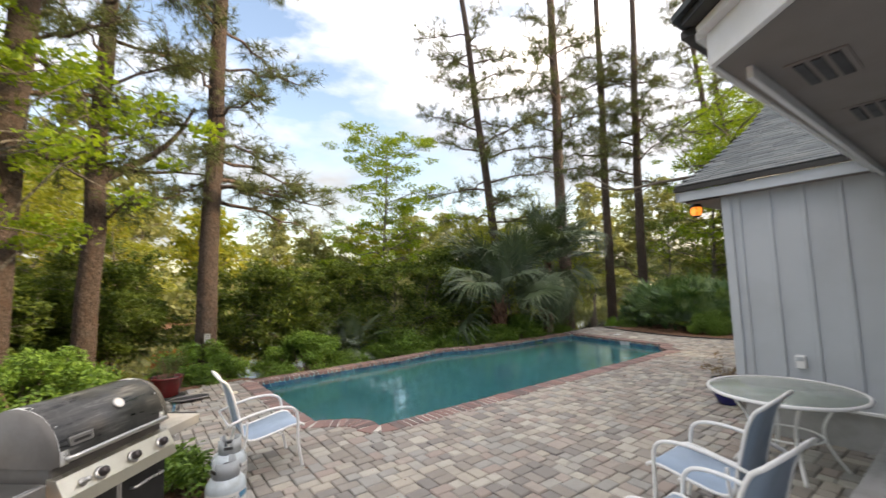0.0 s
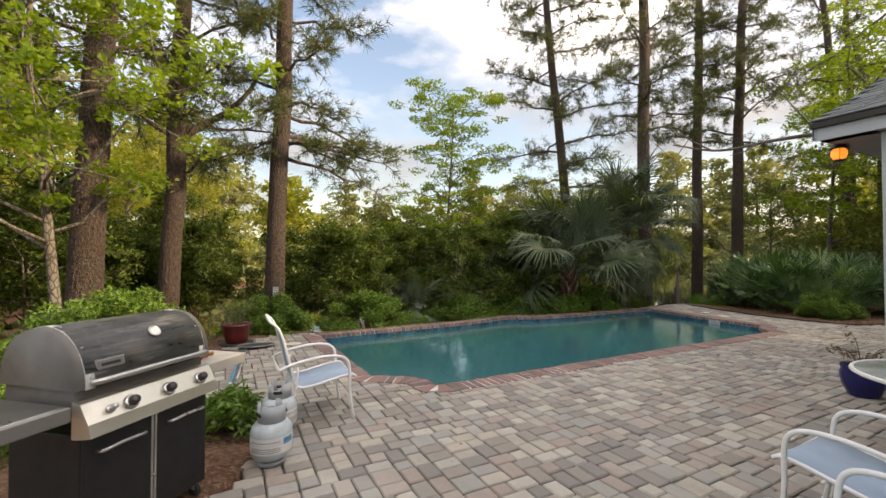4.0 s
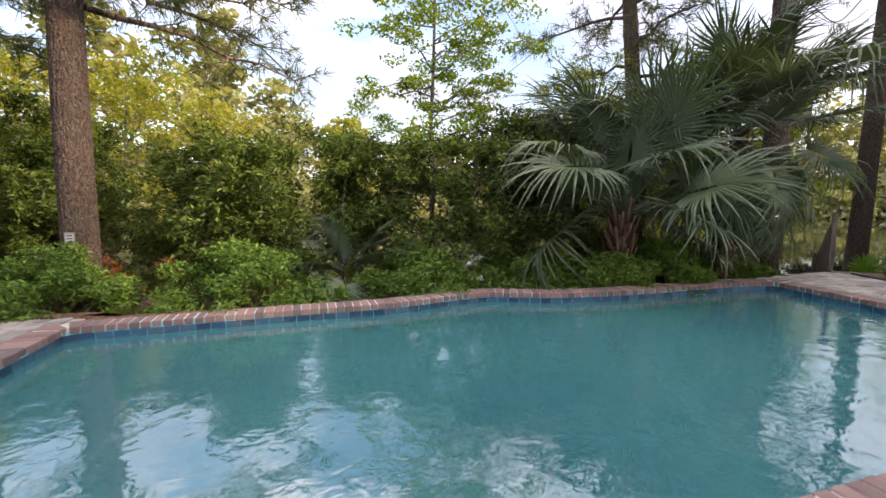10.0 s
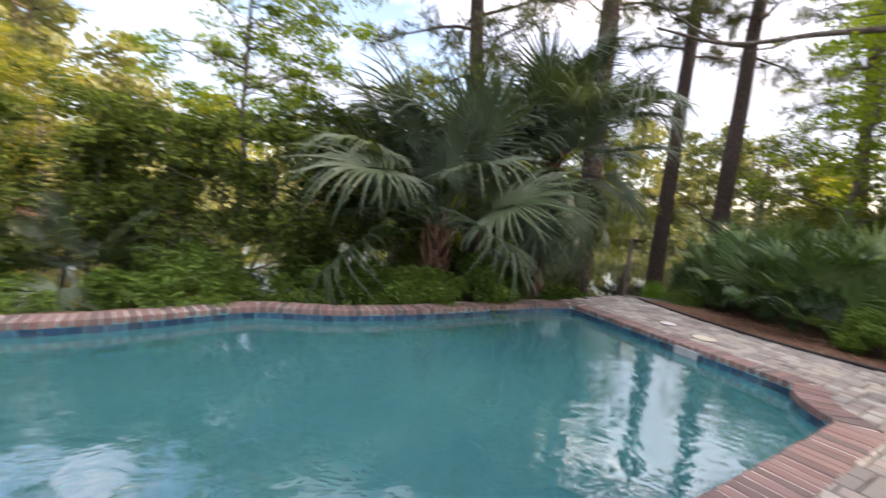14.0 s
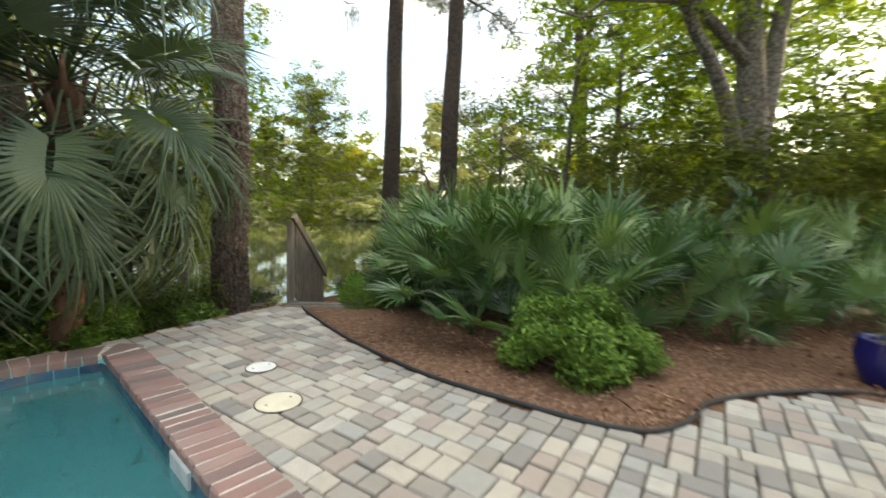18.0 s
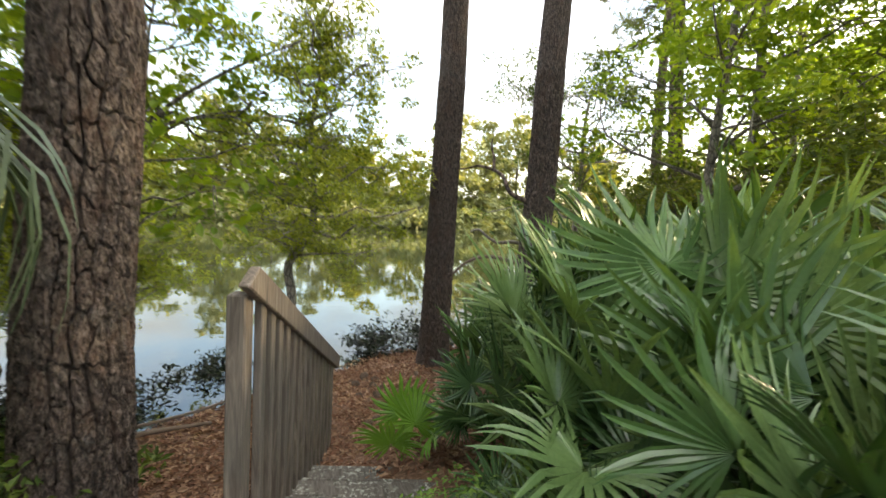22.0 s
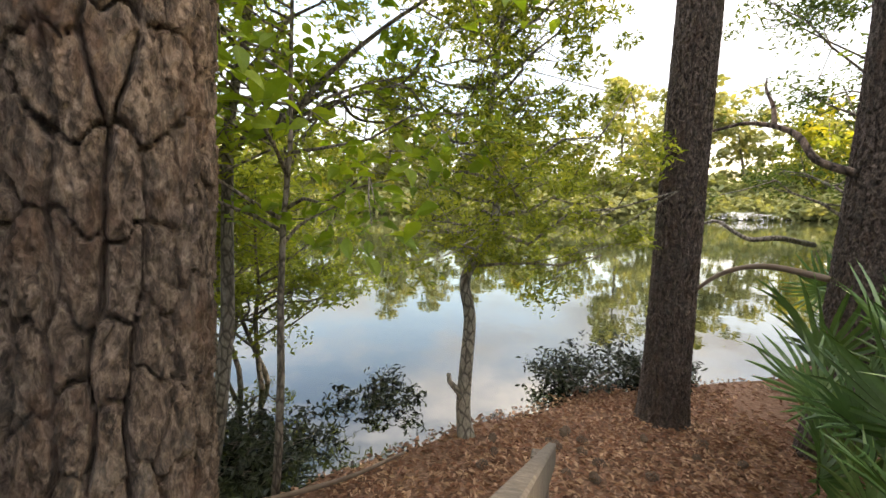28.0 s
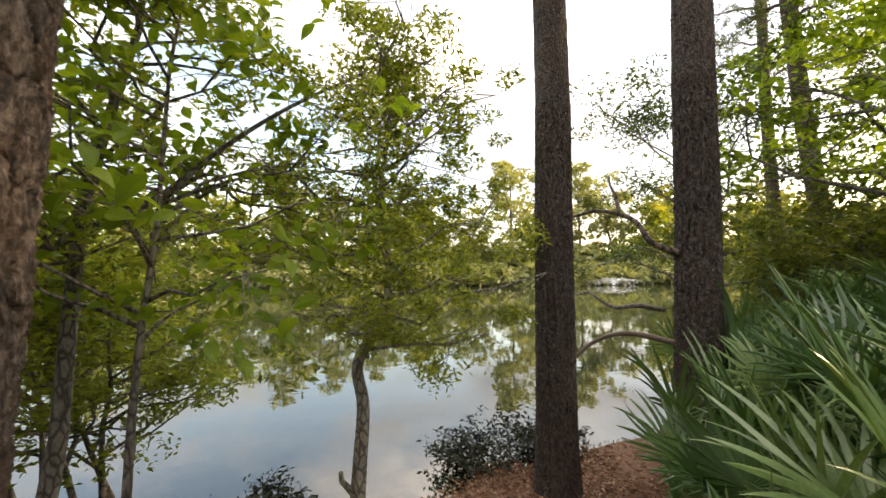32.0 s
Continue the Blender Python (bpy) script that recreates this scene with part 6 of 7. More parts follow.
def grill():
    """Front towards +x, long side along y."""
    t = thing("gas_grill", pose(-2.33, 2.72, 0, 0, 0, -5), "gas grill with a worn black lid and stainless steel trim", "grill")
    W = 0.40
    cart = part("cart", join(cbox(0.50, 2 * W - 0.04, 0.60, 0.006, (-0.03, 0, 0.39))), M_cart, t, "black enamelled cart")
    for s in (-1, 1):
        d = part("door", cbox(0.022, W - 0.03, 0.58, 0.006, (0.235, s * (W / 2 - 0.005), 0.39)), M_cart, t, "black cart door")
        part("door_edge", cbox(0.026, 0.014, 0.58, 0.003, (0.236, s * 0.010, 0.39)), M_steel, d)
        part("door_handle", tube(arc([(0.247, s * 0.08, 0.60), (0.285, s * 0.09, 0.605), (0.287, s * 0.2, 0.61), (0.285, s * 0.31, 0.605), (0.247, s * 0.32, 0.60)], 5), 0.009, 8), M_steel, d, "chrome bar handle", True)
    for s in (-1, 1):
        for x in (-0.24, 0.2):
            w = part("caster", moved(lathe([(0.0, -0.016), (0.036, -0.016), (0.042, -0.008), (0.042, 0.008), (0.036, 0.016), (0.0, 0.016)], 20), pose(x, s * 0.34, 0.042, 90, 0, 0)), M_rubber, t, "", True)
            part("fork", cbox(0.03, 0.044, 0.05, 0.005, (x, s * 0.34, 0.075)), M_castgrey, w)
    # sloping control panel
    pan = np.array([(0.22, 0.685), (0.315, 0.70), (0.30, 0.765), (0.245, 0.86), (0.19, 0.87), (0.19, 0.685)])
    v = [(x, y, z) for y in (-W, W) for x, z in pan]
    f = [tuple(range(6)), tuple(range(6, 12))[::-1]] + [(i, 6 + i, 6 + (i + 1) % 6, (i + 1) % 6) for i in range(6)]
    p = part("control_panel", (np.array(v), f), M_panel, t, "brushed stainless control panel")
    for y, r in ((-0.28, 0.018), (-0.17, 0.03), (0.06, 0.03), (0.29, 0.03)):
        m = pose(0.282, y, 0.805, 0, 60, 0)
        kb = part("knob_bezel", moved(lathe([(0.0, 0.0), (r * 1.25, 0.0), (r * 1.3, 0.006), (r, 0.012), (0.0, 0.012)], 24), m), M_steel, p, "", True)
        part("knob", moved(lathe([(0.0, 0.012), (r * 0.86, 0.012), (r * 0.9, 0.018), (r * 0.78, 0.044), (r * 0.5, 0.048), (0.0, 0.048)], 20), m), M_knob if r > 0.02 else M_steel, kb, "dark metallic control knob", True)
    part("firebox", cbox(0.50, 2 * W - 0.02, 0.14, 0.01, (-0.05, 0, 0.86)), M_firecast, t, "dark cast firebox")
    # lid: a swept quarter-round hood
    pr = arc([(0.235, 0, 0.925), (0.228, 0, 1.00), (0.19, 0, 1.10), (0.11, 0, 1.185), (0.0, 0, 1.225), (-0.12, 0, 1.215), (-0.22, 0, 1.16), (-0.285, 0, 1.06), (-0.30, 0, 0.93)], 4)[:, [0, 2]]
    lid = part("lid", sheet(pr, 2 * W - 0.06, 0.012), M_wornlid, t, "scratched black enamel lid with grease marks", True)
    for s in (-1, 1):
        k = len(pr)
        inner = (pr - [0, 1.0]) * 0.985 + [0, 1.0]
        y0, y1 = s * (W - 0.03), s * (W + 0.012)
        vv = [(x, y0, z) for x, z in pr * [1.02, 1] + [0.0, 0.006]] + [(x, y1, z) for x, z in inner]
        c0 = len(vv)
        vv.append((-0.03, y1, 0.93))
        ff = [(i, i + 1, k + i + 1, k + i) if s > 0 else (i + 1, i, k + i, k + i + 1) for i in range(k - 1)] + [(k + i, k + i + 1, c0) if s > 0 else (k + i + 1, k + i, c0) for i in range(k - 1)]
        e = part("lid_end", (np.array(vv), ff), M_firecast, lid, "grey cast lid end", True)
        part("lid_band", moved(sheet((pr[:-6] - [0, 1.0]) * 1.018 + [0, 1.0], 0.046, 0.004), pose(0, s * (W - 0.05), 0)), M_band, lid, "bright steel band with rivets", True)
        for q in (3, 9, 15):
            part("rivet", moved(lathe([(0.0, 0.008), (0.004, 0.007), (0.006, 0.0)], 10), pose(pr[q][0] * 1.03, s * (W - 0.05), 1.0 + (pr[q][1] - 1.0) * 1.03, 0, 60, 0)), M_steel, e, "", True)
    part("lid_handle", tube(arc([(0.235, -0.33, 0.955), (0.28, -0.325, 0.962), (0.286, 0, 0.965), (0.28, 0.325, 0.962), (0.235, 0.33, 0.955)], 6), 0.016, 12), M_steel, lid, "chrome lid handle", True)
    g = part("gauge", moved(lathe([(0.0, 0.0), (0.036, 0.0), (0.038, 0.008), (0.030, 0.012), (0.029, 0.009), (0.0, 0.009)], 26), pose(0.165, 0.06, 1.142, 0, 52, 0)), M_steel, lid, "round lid thermometer", True)
    part("dial", moved(lathe([(0.0, 0.0098), (0.028, 0.0096)], 24), pose(0.165, 0.06, 1.142, 0, 52, 0)), M_lidw, g)
    part("dial_hand", moved(cbox(0.003, 0.022, 0.0012, 0.0004, (0, 0.008, 0.0108)), pose(0.165, 0.06, 1.142, 0, 52, 30)), M_dark, g)
    part("badge", moved(cbox(0.058, 0.15, 0.006, 0.002), pose(0.224, -0.24, 1.03, 0, 78, 0)), M_steel, lid, "small grey maker's badge")
    part("badge_face", moved(cbox(0.044, 0.134, 0.003, 0.001), pose(0.2285, -0.24, 1.0305, 0, 78, 0)), M_castgrey, lid)
    part("badge_bar", moved(cbox(0.016, 0.10, 0.002, 0.0005), pose(0.2305, -0.24, 1.031, 0, 78, 0)), M_dark, lid)
    for s, L in ((1, 0.36), (-1, 0.50)):
        sh = part("side_shelf", cbox(0.46, L, 0.028, 0.008, (-0.03, s * (W + 0.02 + L / 2), 0.845)), M_shelf if s > 0 else M_steel, t, "flat side shelf")
        part("shelf_lip", cbox(0.03, L, 0.075, 0.006, (0.205, s * (W + 0.02 + L / 2), 0.82)), M_shelf if s > 0 else M_castgrey, sh)
        part("shelf_end", cbox(0.46, 0.035, 0.085, 0.012, (-0.03, s * (W + 0.03 + L), 0.82)), M_cart, sh, "black shelf end cap")
        part("shelf_bracket", cbox(0.3, 0.03, 0.06, 0.004, (-0.03, s * (W + 0.05), 0.80)), M_castgrey, sh)
    return t


grill()
_gb = thing("grill_brush", pose(-2.27, 3.27, 0.859, 0, 0, 62), "rusty brown wooden-handled brush lying on the grill shelf", "brush")
part("handle", tube(arc([(-0.07, 0, 0.016), (0, 0.005, 0.02), (0.06, 0.0, 0.018), (0.1, 0, 0.016)], 5), [0.012] * 5 + [0.015] * 5 + [0.011] * 6, 9), M_rust, _gb, "", True)
part("bristles", join(*[tube([(0.05 + 0.008 * (k % 6), -0.012 + 0.008 * (k // 6), 0.012), (0.05 + 0.009 * (k % 6), -0.013 + 0.009 * (k // 6), 0.001)], 0.002, 4) for k in range(24)]), M_dead, _gb)
solid("grill_rag", moved(join(cbox(0.09, 0.05, 0.025, 0.008), cbox(0.06, 0.04, 0.02, 0.006, (0.05, 0.03, 0.006)), cbox(0.05, 0.04, 0.02, 0.006, (-0.04, -0.03, 0.004))), pose(-2.24, 3.20, 0.872, 0, 0, 35)), paint("rust_cloth", (0.24, 0.07, 0.03), 0.9, vary=0.3), "crumpled rust-brown rag on the grill's side shelf", "rag", smooth=True)


def pot(name, x, y, z, prof, material, label, saucer=None):
    t = thing(name, pose(x, y, z), label, "plant pot")
    part("body", lathe(prof, 40), material, t, "", True)
    r = prof[-3][0] * 0.93
    part("soil", lathe([(0.0, prof[-3][1] - 0.05), (r, prof[-3][1] - 0.05)], 24), M_soilpot, t)
    return t


_bp = [(0.0, 0.0), (0.125, 0.0), (0.14, 0.02), (0.19, 0.14), (0.205, 0.24), (0.19, 0.31), (0.20, 0.335), (0.195, 0.35), (0.175, 0.345), (0.165, 0.28)]
p1 = pot("blue_pot", 3.98, 6.02, 0.0, _bp, M_cobalt, "cobalt blue glazed pot with a dried-out plant by the wall")
_rng = np.random.default_rng(8)
for k in range(9):
    a = k * 0.7 + _rng.uniform(-0.3, 0.3)
    L = _rng.uniform(0.25, 0.55)
    e = np.array([math.cos(a) * L * 0.75, math.sin(a) * L * 0.75, 0.30 + L * _rng.uniform(0.3, 0.9)])
    tw = part("dry_twig", tube(arc([(0.03 * math.cos(a), 0.03 * math.sin(a), 0.29), e * [0.4, 0.4, 0.55] + [0, 0, 0.2], e], 4), [0.006] * 4 + [0.004] * 4 + [0.0025], 6), M_twig, p1, "", True)
    c = np.linspace(0.45, 1, 12)[:, None] * (e - [0, 0, 0.3]) + [0, 0, 0.3] + _rng.normal(0, 0.025, (12, 3))
    part("dry_leaf", leaves(c, 0.07, 0.03, _rng, 0.6, 0.7), M_dead, tw)
_rp = [(0.0, 0.0), (0.17, 0.0), (0.18, 0.015), (0.225, 0.18), (0.245, 0.30), (0.265, 0.315), (0.262, 0.345), (0.235, 0.345), (0.225, 0.29)]
p2 = pot("red_pot", -4.97, 7.46, 0.03, _rp, M_red, "oxblood red glazed pot with thin grassy stems")
for k in range(34):
    a, L = k * 2.4, _rng.uniform(0.3, 0.6)
    d = np.array([math.cos(a), math.sin(a), 0]) * _rng.uniform(0.1, 0.45)
    part("grass_stem", tube(arc([d * 0.25 + [0, 0, 0.29], d * 0.6 + [0, 0, 0.3 + L * 0.6], d * 1.2 + [0, 0, 0.3 + L]], 4), [0.004, 0.004, 0.0035, 0.003, 0.003, 0.0025, 0.002, 0.0015, 0.001], 5), M_dead if k % 3 else M_saw, p2, "", True)
solid("pot_tray", moved(lathe([(0.0, 0.0), (0.27, 0.0), (0.29, 0.012), (0.285, 0.02), (0.0, 0.016)], 40), pose(-4.97, 7.46, 0.012)), M_rubber, "black saucer under the red pot", "saucer", smooth=True)
p3 = pot("blue_pot", 10.35, 11.62, 0.02, [(r * 1.05, h * 1.12) for r, h in _bp], M_cobalt, "cobalt blue glazed pot with a palmetto beside the edging")
fronds(p3, _rng, FAN_SAW, 8, (0, 0, 0.32), 20, 80, (0.42, 0.56))
fronds(p3, _rng, FAN_DEAD, 3, (0, 0, 0.36), 45, 75, (0.4, 0.5))


def pedestal():
    t = thing("stone_pedestal", pose(11.75, 11.75, 0.02), "small weathered stone birdbath pedestal by the palmettos", "pedestal")
    part("foot", cbox(0.24, 0.24, 0.06, 0.012, (0, 0, 0.03)), M_stone, t)
    part("column", lathe([(0.10, 0.06), (0.085, 0.09), (0.07, 0.2), (0.075, 0.32), (0.10, 0.40), (0.11, 0.42)], 20), M_stone, t, "", True)
    part("top_slab", cbox(0.34, 0.34, 0.045, 0.012, (0, 0, 0.44)), M_stone, t)


pedestal()

# pool pole and leaf net
_pl = thing("pool_pole", pose(0, 0, 0), "blue telescopic pool pole lying on the pavers", "pole")
_a, _b = np.array([-3.3, 4.98, 0.03]), np.array([-4.5, 6.95, 0.03])
part("outer_tube", tube([_a + (_b - _a) * 0.12, _b], 0.016, 10), M_poleblue, _pl, "", True)
part("grip", tube([_a, _a + (_b - _a) * 0.12], 0.019, 10), M_lidw, _pl, "white plastic grip", True)
_d = np.array([0.055, 0.03, 0.0])
part("inner_tube", tube([_a + (_b - _a) * 0.2 + _d, _b + _d], 0.012, 10), M_steel, _pl, "bare aluminium inner tube", True)
_nt = thing("leaf_net", pose(-4.42, 7.22, 0.015, 0, 0, 35), "black pool leaf net lying by the red pot", "pool net")
_o = [(0.30 * math.cos(a), 0.17 * math.sin(a), 0.035) for a in np.linspace(0, 2 * math.pi, 28, endpoint=False)]
part("hoop", tube(_o, 0.011, 8, True), M_castgrey, _nt, "grey plastic hoop", True)
part("net_bag", (lambda n: (np.array([(s * 0.30 * math.cos(a), s * 0.17 * math.sin(a), 0.032 - 0.024 * (1 - s * s)) for s in (1.0, 0.75, 0.45, 0.0) for a in np.linspace(0, 2 * math.pi, n, endpoint=False)]), [(k * n + i, k * n + (i + 1) % n, (k + 1) * n + (i + 1) % n, (k + 1) * n + i) for k in range(3) for i in range(n)]))(28), M_rubber, _nt, "black mesh bag", True)


def round_lid(x, y, r, material, label):
    t = thing("skimmer_cover", pose(x, y, 0.0, 0, 0, 30), label, "drain lid", "round covers set in the paving")
    part("disc", lathe([(r, 0.0), (r, 0.008), (r - 0.006, 0.012), (r * 0.7, 0.013), (0.0, 0.014)], 36), material, t, "", True)
    part("ring", tube([((r + 0.004) * math.cos(a), (r + 0.004) * math.sin(a), 0.006) for a in np.linspace(0, 2 * math.pi, 36, endpoint=False)], 0.005, 6, True), M_sand, t, "", True)
    for s in (-1, 1):
        part("finger_hole", lathe([(0.0, 0.0142), (0.010, 0.0142)], 12, (s * r * 0.6, 0, 0)), M_dark, t)


round_lid(-3.93, 7.60, 0.15, M_lid, "cream round skimmer lid set in the pavers")
round_lid(5.66, 12.68, 0.15, M_lid, "cream round skimmer lid beside the coping")
round_lid(5.50, 13.38, 0.115, M_lidw, "smaller white round drain lid in the pavers")
solid("skimmer_mouth", moved(cbox(0.30, 0.02, 0.10, 0.004), pose(5.185, 12.19, -0.085, 0, 0, -61)), M_tank_grey, "grey plastic skimmer opening in the tile band", "skimmer")

# sign on the pine, lantern by the eave
_sg = thing("trunk_sign", pose(-5.33, 9.33, 0.70, 0, 0, 30), "small grey-blue notice plate nailed to the pine trunk", "sign")
part("plate", cbox(0.13, 0.008, 0.22, 0.002, (0, -0.004, 0.1)), M_castgrey, _sg)
part("border", cbox(0.10, 0.002, 0.18, 0.0005, (0, -0.0085, 0.1)), M_tank_grey, _sg, "pale printed panel")
for _k in range(4):
    part("print_bar", cbox(0.07, 0.002, 0.014, 0.0005, (0, -0.0105, 0.045 + _k * 0.04)), M_dark, _sg)
_ln = thing("wall_lantern", pose(3.50, 5.62, 2.58, 0, 0, TURN_UV), "small copper lantern with an amber light under the eave", "lantern")
part("hook", tube(arc([(0, -0.30, 0.24), (0, -0.15, 0.33), (0, 0, 0.30), (0, 0, 0.25)], 5), 0.008, 7), M_dark, _ln, "", True)
part("cap", lathe([(0.0, 0.26), (0.03, 0.25), (0.085, 0.19), (0.085, 0.18), (0.0, 0.185)], 20), M_dark, _ln, "dark metal cap", True)
part("globe", lathe([(0.02, 0.06), (0.055, 0.08), (0.07, 0.12), (0.065, 0.16), (0.05, 0.182)], 20), M_amber, _ln, "glowing amber glass", True)
part("base", lathe([(0.0, 0.04), (0.045, 0.045), (0.05, 0.065), (0.0, 0.07)], 18), M_dark, _ln, "", True)
for _k in range(4):
    _a2 = _k * math.pi / 2 + 0.4
    part("cage_bar", tube([(0.05 * math.cos(_a2), 0.05 * math.sin(_a2), 0.06), (0.078 * math.cos(_a2), 0.078 * math.sin(_a2), 0.12), (0.075 * math.cos(_a2), 0.075 * math.sin(_a2), 0.185)], 0.003, 5), M_dark, _ln, "", True)

# ---- wooden stairs to the pond ----
def stairs():
    t = thing("wooden_stairs", pose(0, 0, 0), "weathered wooden stairs with one railing going down to the pond", "stairs")
    a, b = np.array([5.70, 15.88]), np.array([6.245, 17.82])
    d = (b - a) / np.linalg.norm(b - a)
    n = np.array([d[1], -d[0]])
    ang = math.degrees(math.atan2(d[1], d[0]))
    L = float(np.linalg.norm(b - a))
    at2 = lambda s, w, z: pose(*(a + d * s + n * w), z, 0, 0, ang)
    def plank(s, w, z, sx, sy, sz, name="tread", lab=""):
        part(name, moved(cbox(sx, sy, sz, 0.006), at2(s, w, z)), M_tread, t, lab)
    plank(-0.22, 0.52, -0.022, 0.14, 1.05, 0.044, "landing_plank")
    plank(-0.07, 0.52, -0.020, 0.14, 1.05, 0.044, "landing_plank")
    for k in range(3):
        s, z = 0.20 + 0.37 * k, -0.13 * (k + 1)
        plank(s + 0.02, 0.66, z - 0.02, 0.15, 1.32, 0.04, "tread", "grey lichened wooden tread")
        plank(s + 0.18, 0.66, z - 0.02, 0.15, 1.32, 0.04, "tread", "grey lichened wooden tread")
        plank(s - 0.06, 0.66, z + 0.03, 0.025, 1.32, 0.15, "riser")
    sl = math.degrees(math.atan2(-1.03, L))
    for w in (0.02, 1.30):
        m = at2(L / 2 - 0.05, w, -0.46) @ pose(0, 0, 0, 0, -sl * 0.74, 0)
        part("stringer", moved(cbox(L * 1.12, 0.04, 0.24, 0.005), m), M_wood, t)
    part("post", moved(cbox(0.09, 0.082, 1.45, 0.007), at2(0.0, 0.0, 0.415)), M_wood, t, "weathered square newel post")
    part("lower_post", moved(cbox(0.09, 0.09, 1.05, 0.007), at2(L - 0.10, 0.0, -0.36)), M_wood, t, "weathered square post")
    z0, z1 = 1.205, 0.12
    m = at2(L / 2 - 0.02, 0.06, (z0 + z1) / 2) @ pose(0, 0, 0, 0, math.degrees(math.atan2(z0 - z1, L)), 0)
    rv, rf = cbox(math.hypot(L + 0.12, z0 - z1), 0.048, 0.12, 0.006)
    rv = np.array(rv, float)
    rv[rv[:, 0] < 0, 0] += np.interp(rv[rv[:, 0] < 0, 2], [-0.06, 0.06], [-0.03, 0.05])     # raked upper end
    part("handrail", moved((rv, rf), m), M_wood, t, "thick sloping weathered handrail")
    for k in range(14):
        s = 0.12 + k * (L - 0.28) / 13.5
        zt = z0 + (z1 - z0) * s / L - 0.04
        part("baluster", moved(cbox(0.062, 0.036, 1.06, 0.004), at2(s, 0.045, zt - 0.53)), M_wood, t)


stairs()

# ---- edging, mulch and litter ----
solid("lawn_edging", tube(np.c_[arc([(*p, 0) for p in EDGING], 6)[:, :2], np.full(6 * (len(EDGING) - 1) + 1, 0.012)], 0.015, 8, squash=1.4), M_rubber, "black plastic edging between pavers and mulch", "edging", kind="structure", smooth=True)


def mulch_strip(name, line, width, side, z_in=0.0):
    """Mulch heaped against an edge and thinning away from it."""
    p = np.asarray(line, float)
    t = np.gradient(p, axis=0)
    t /= np.linalg.norm(t, axis=1, keepdims=True)
    n = np.stack([t[:, 1], -t[:, 0]], 1) * side
    rows = [(0.0, z_in - 0.05), (0.015, z_in + 0.004), (0.12, z_in + 0.022), (0.35, z_in + 0.035), (0.65 * width, z_in + 0.028), (width, -0.06)]
    v, k = [], len(p)
    for w, z in rows:
        q = p + n * w
        g = ground_z(q[:, 0], q[:, 1])
        bl = w / width
        zz = (z + 0.012 * np.sin(q[:, 0] * 9) * np.cos(q[:, 1] * 8)) * (1 - bl) + (g + (0.0 if bl < 1 else -0.06) + 0.02 * (bl < 1)) * bl
        v.append(np.c_[q, zz])
    f = [(r * k + i, r * k + i + 1, (r + 1) * k + i + 1, (r + 1) * k + i) for r in range(len(rows) - 1) for i in range(k - 1)]
    if side > 0:
        f = [q[::-1] for q in f]
    solid(name, (np.concatenate(v), f), M_ground, "brown pine straw mulch heaped along the paving", "mulch", kind="structure", smooth=True)


_el = arc([(*p, 0) for p in EDGING], 6)[:, :2]
mulch_strip("mulch_bed", _el, 1.3, -1)
mulch_strip("mulch_bed", dense([(4.28, 14.62), (5.28, 15.58), (5.9, 15.66)], 0.1), 0.5, -1)
_i0 = int(np.argmin(np.hypot(*(pool_out - [4.2, 14.4]).T)))
_i1 = int(np.argmin(np.hypot(*(pool_out - [-3.98, 8.7]).T)))
mulch_strip("mulch_bed", pool_out[min(_i0, _i1):max(_i0, _i1)] - nor[min(_i0, _i1):max(_i0, _i1)] * 0.01, 0.8, 1)
mulch_strip("mulch_bed", arc([(-4.15, 8.72, 0), (-4.55, 8.58, 0), (-4.95, 8.0, 0), (-4.95, 7.1, 0), (-4.6, 6.2, 0), (-4.2, 5.6, 0), (-3.6, 4.95, 0), (-3.0, 4.5, 0), (-2.4, 4.25, 0), (-2.08, 3.75, 0), (-2.0, 3.2, 0), (-2.3, 2.2, 0)], 8)[:, :2], 1.0, 1)

mulch_strip("mulch_bed", dense([(-3.6, 9.0), (-4.0, 8.75), (-4.3, 8.70), (-4.62, 8.62)], 0.1), 0.6, 1)


def litter():
    rng = np.random.default_rng(17)
    n = 60000
    x, y = rng.uniform(-9, 13, n), rng.uniform(3, 21.5, n)
    keep = ~inside(x, y, PATIO) & ~inside(x, y, [(5.7, 15.6), (6.75, 15.3), (7.15, 16.55), (6.1, 16.9)]) & ~inside(x, y, pool_out) & (bank(x, y) > 0.05) & ~inside(x, y, [uv(5.8, 2.1), uv(14, 2.1), uv(14, -9), uv(5.8, -9)])
    x, y = x[keep], y[keep]
    c = np.c_[x, y, ground_z(x, y) + rng.uniform(0.004, 0.022, len(x))]
    near = (y > 15.6) & (x > 3.5) & (x < 9)
    c2 = np.repeat(c[near], 5, 0) + np.c_[rng.normal(0, 0.12, (5 * near.sum(), 2)), rng.uniform(0, 0.012, 5 * near.sum())]
    c2[:, 2] = ground_z(c2[:, 0], c2[:, 1]) + rng.uniform(0.004, 0.03, len(c2))
    c2 = c2[bank(c2[:, 0], c2[:, 1]) > 0.03]
    solid("leaf_litter", leaves(np.concatenate([c, c2]), 0.07, 0.03, rng, 0.15, 0.0, 0.3), M_litter, "fallen dry brown leaves and pine straw", "leaf litter", kind="stuff")


litter()
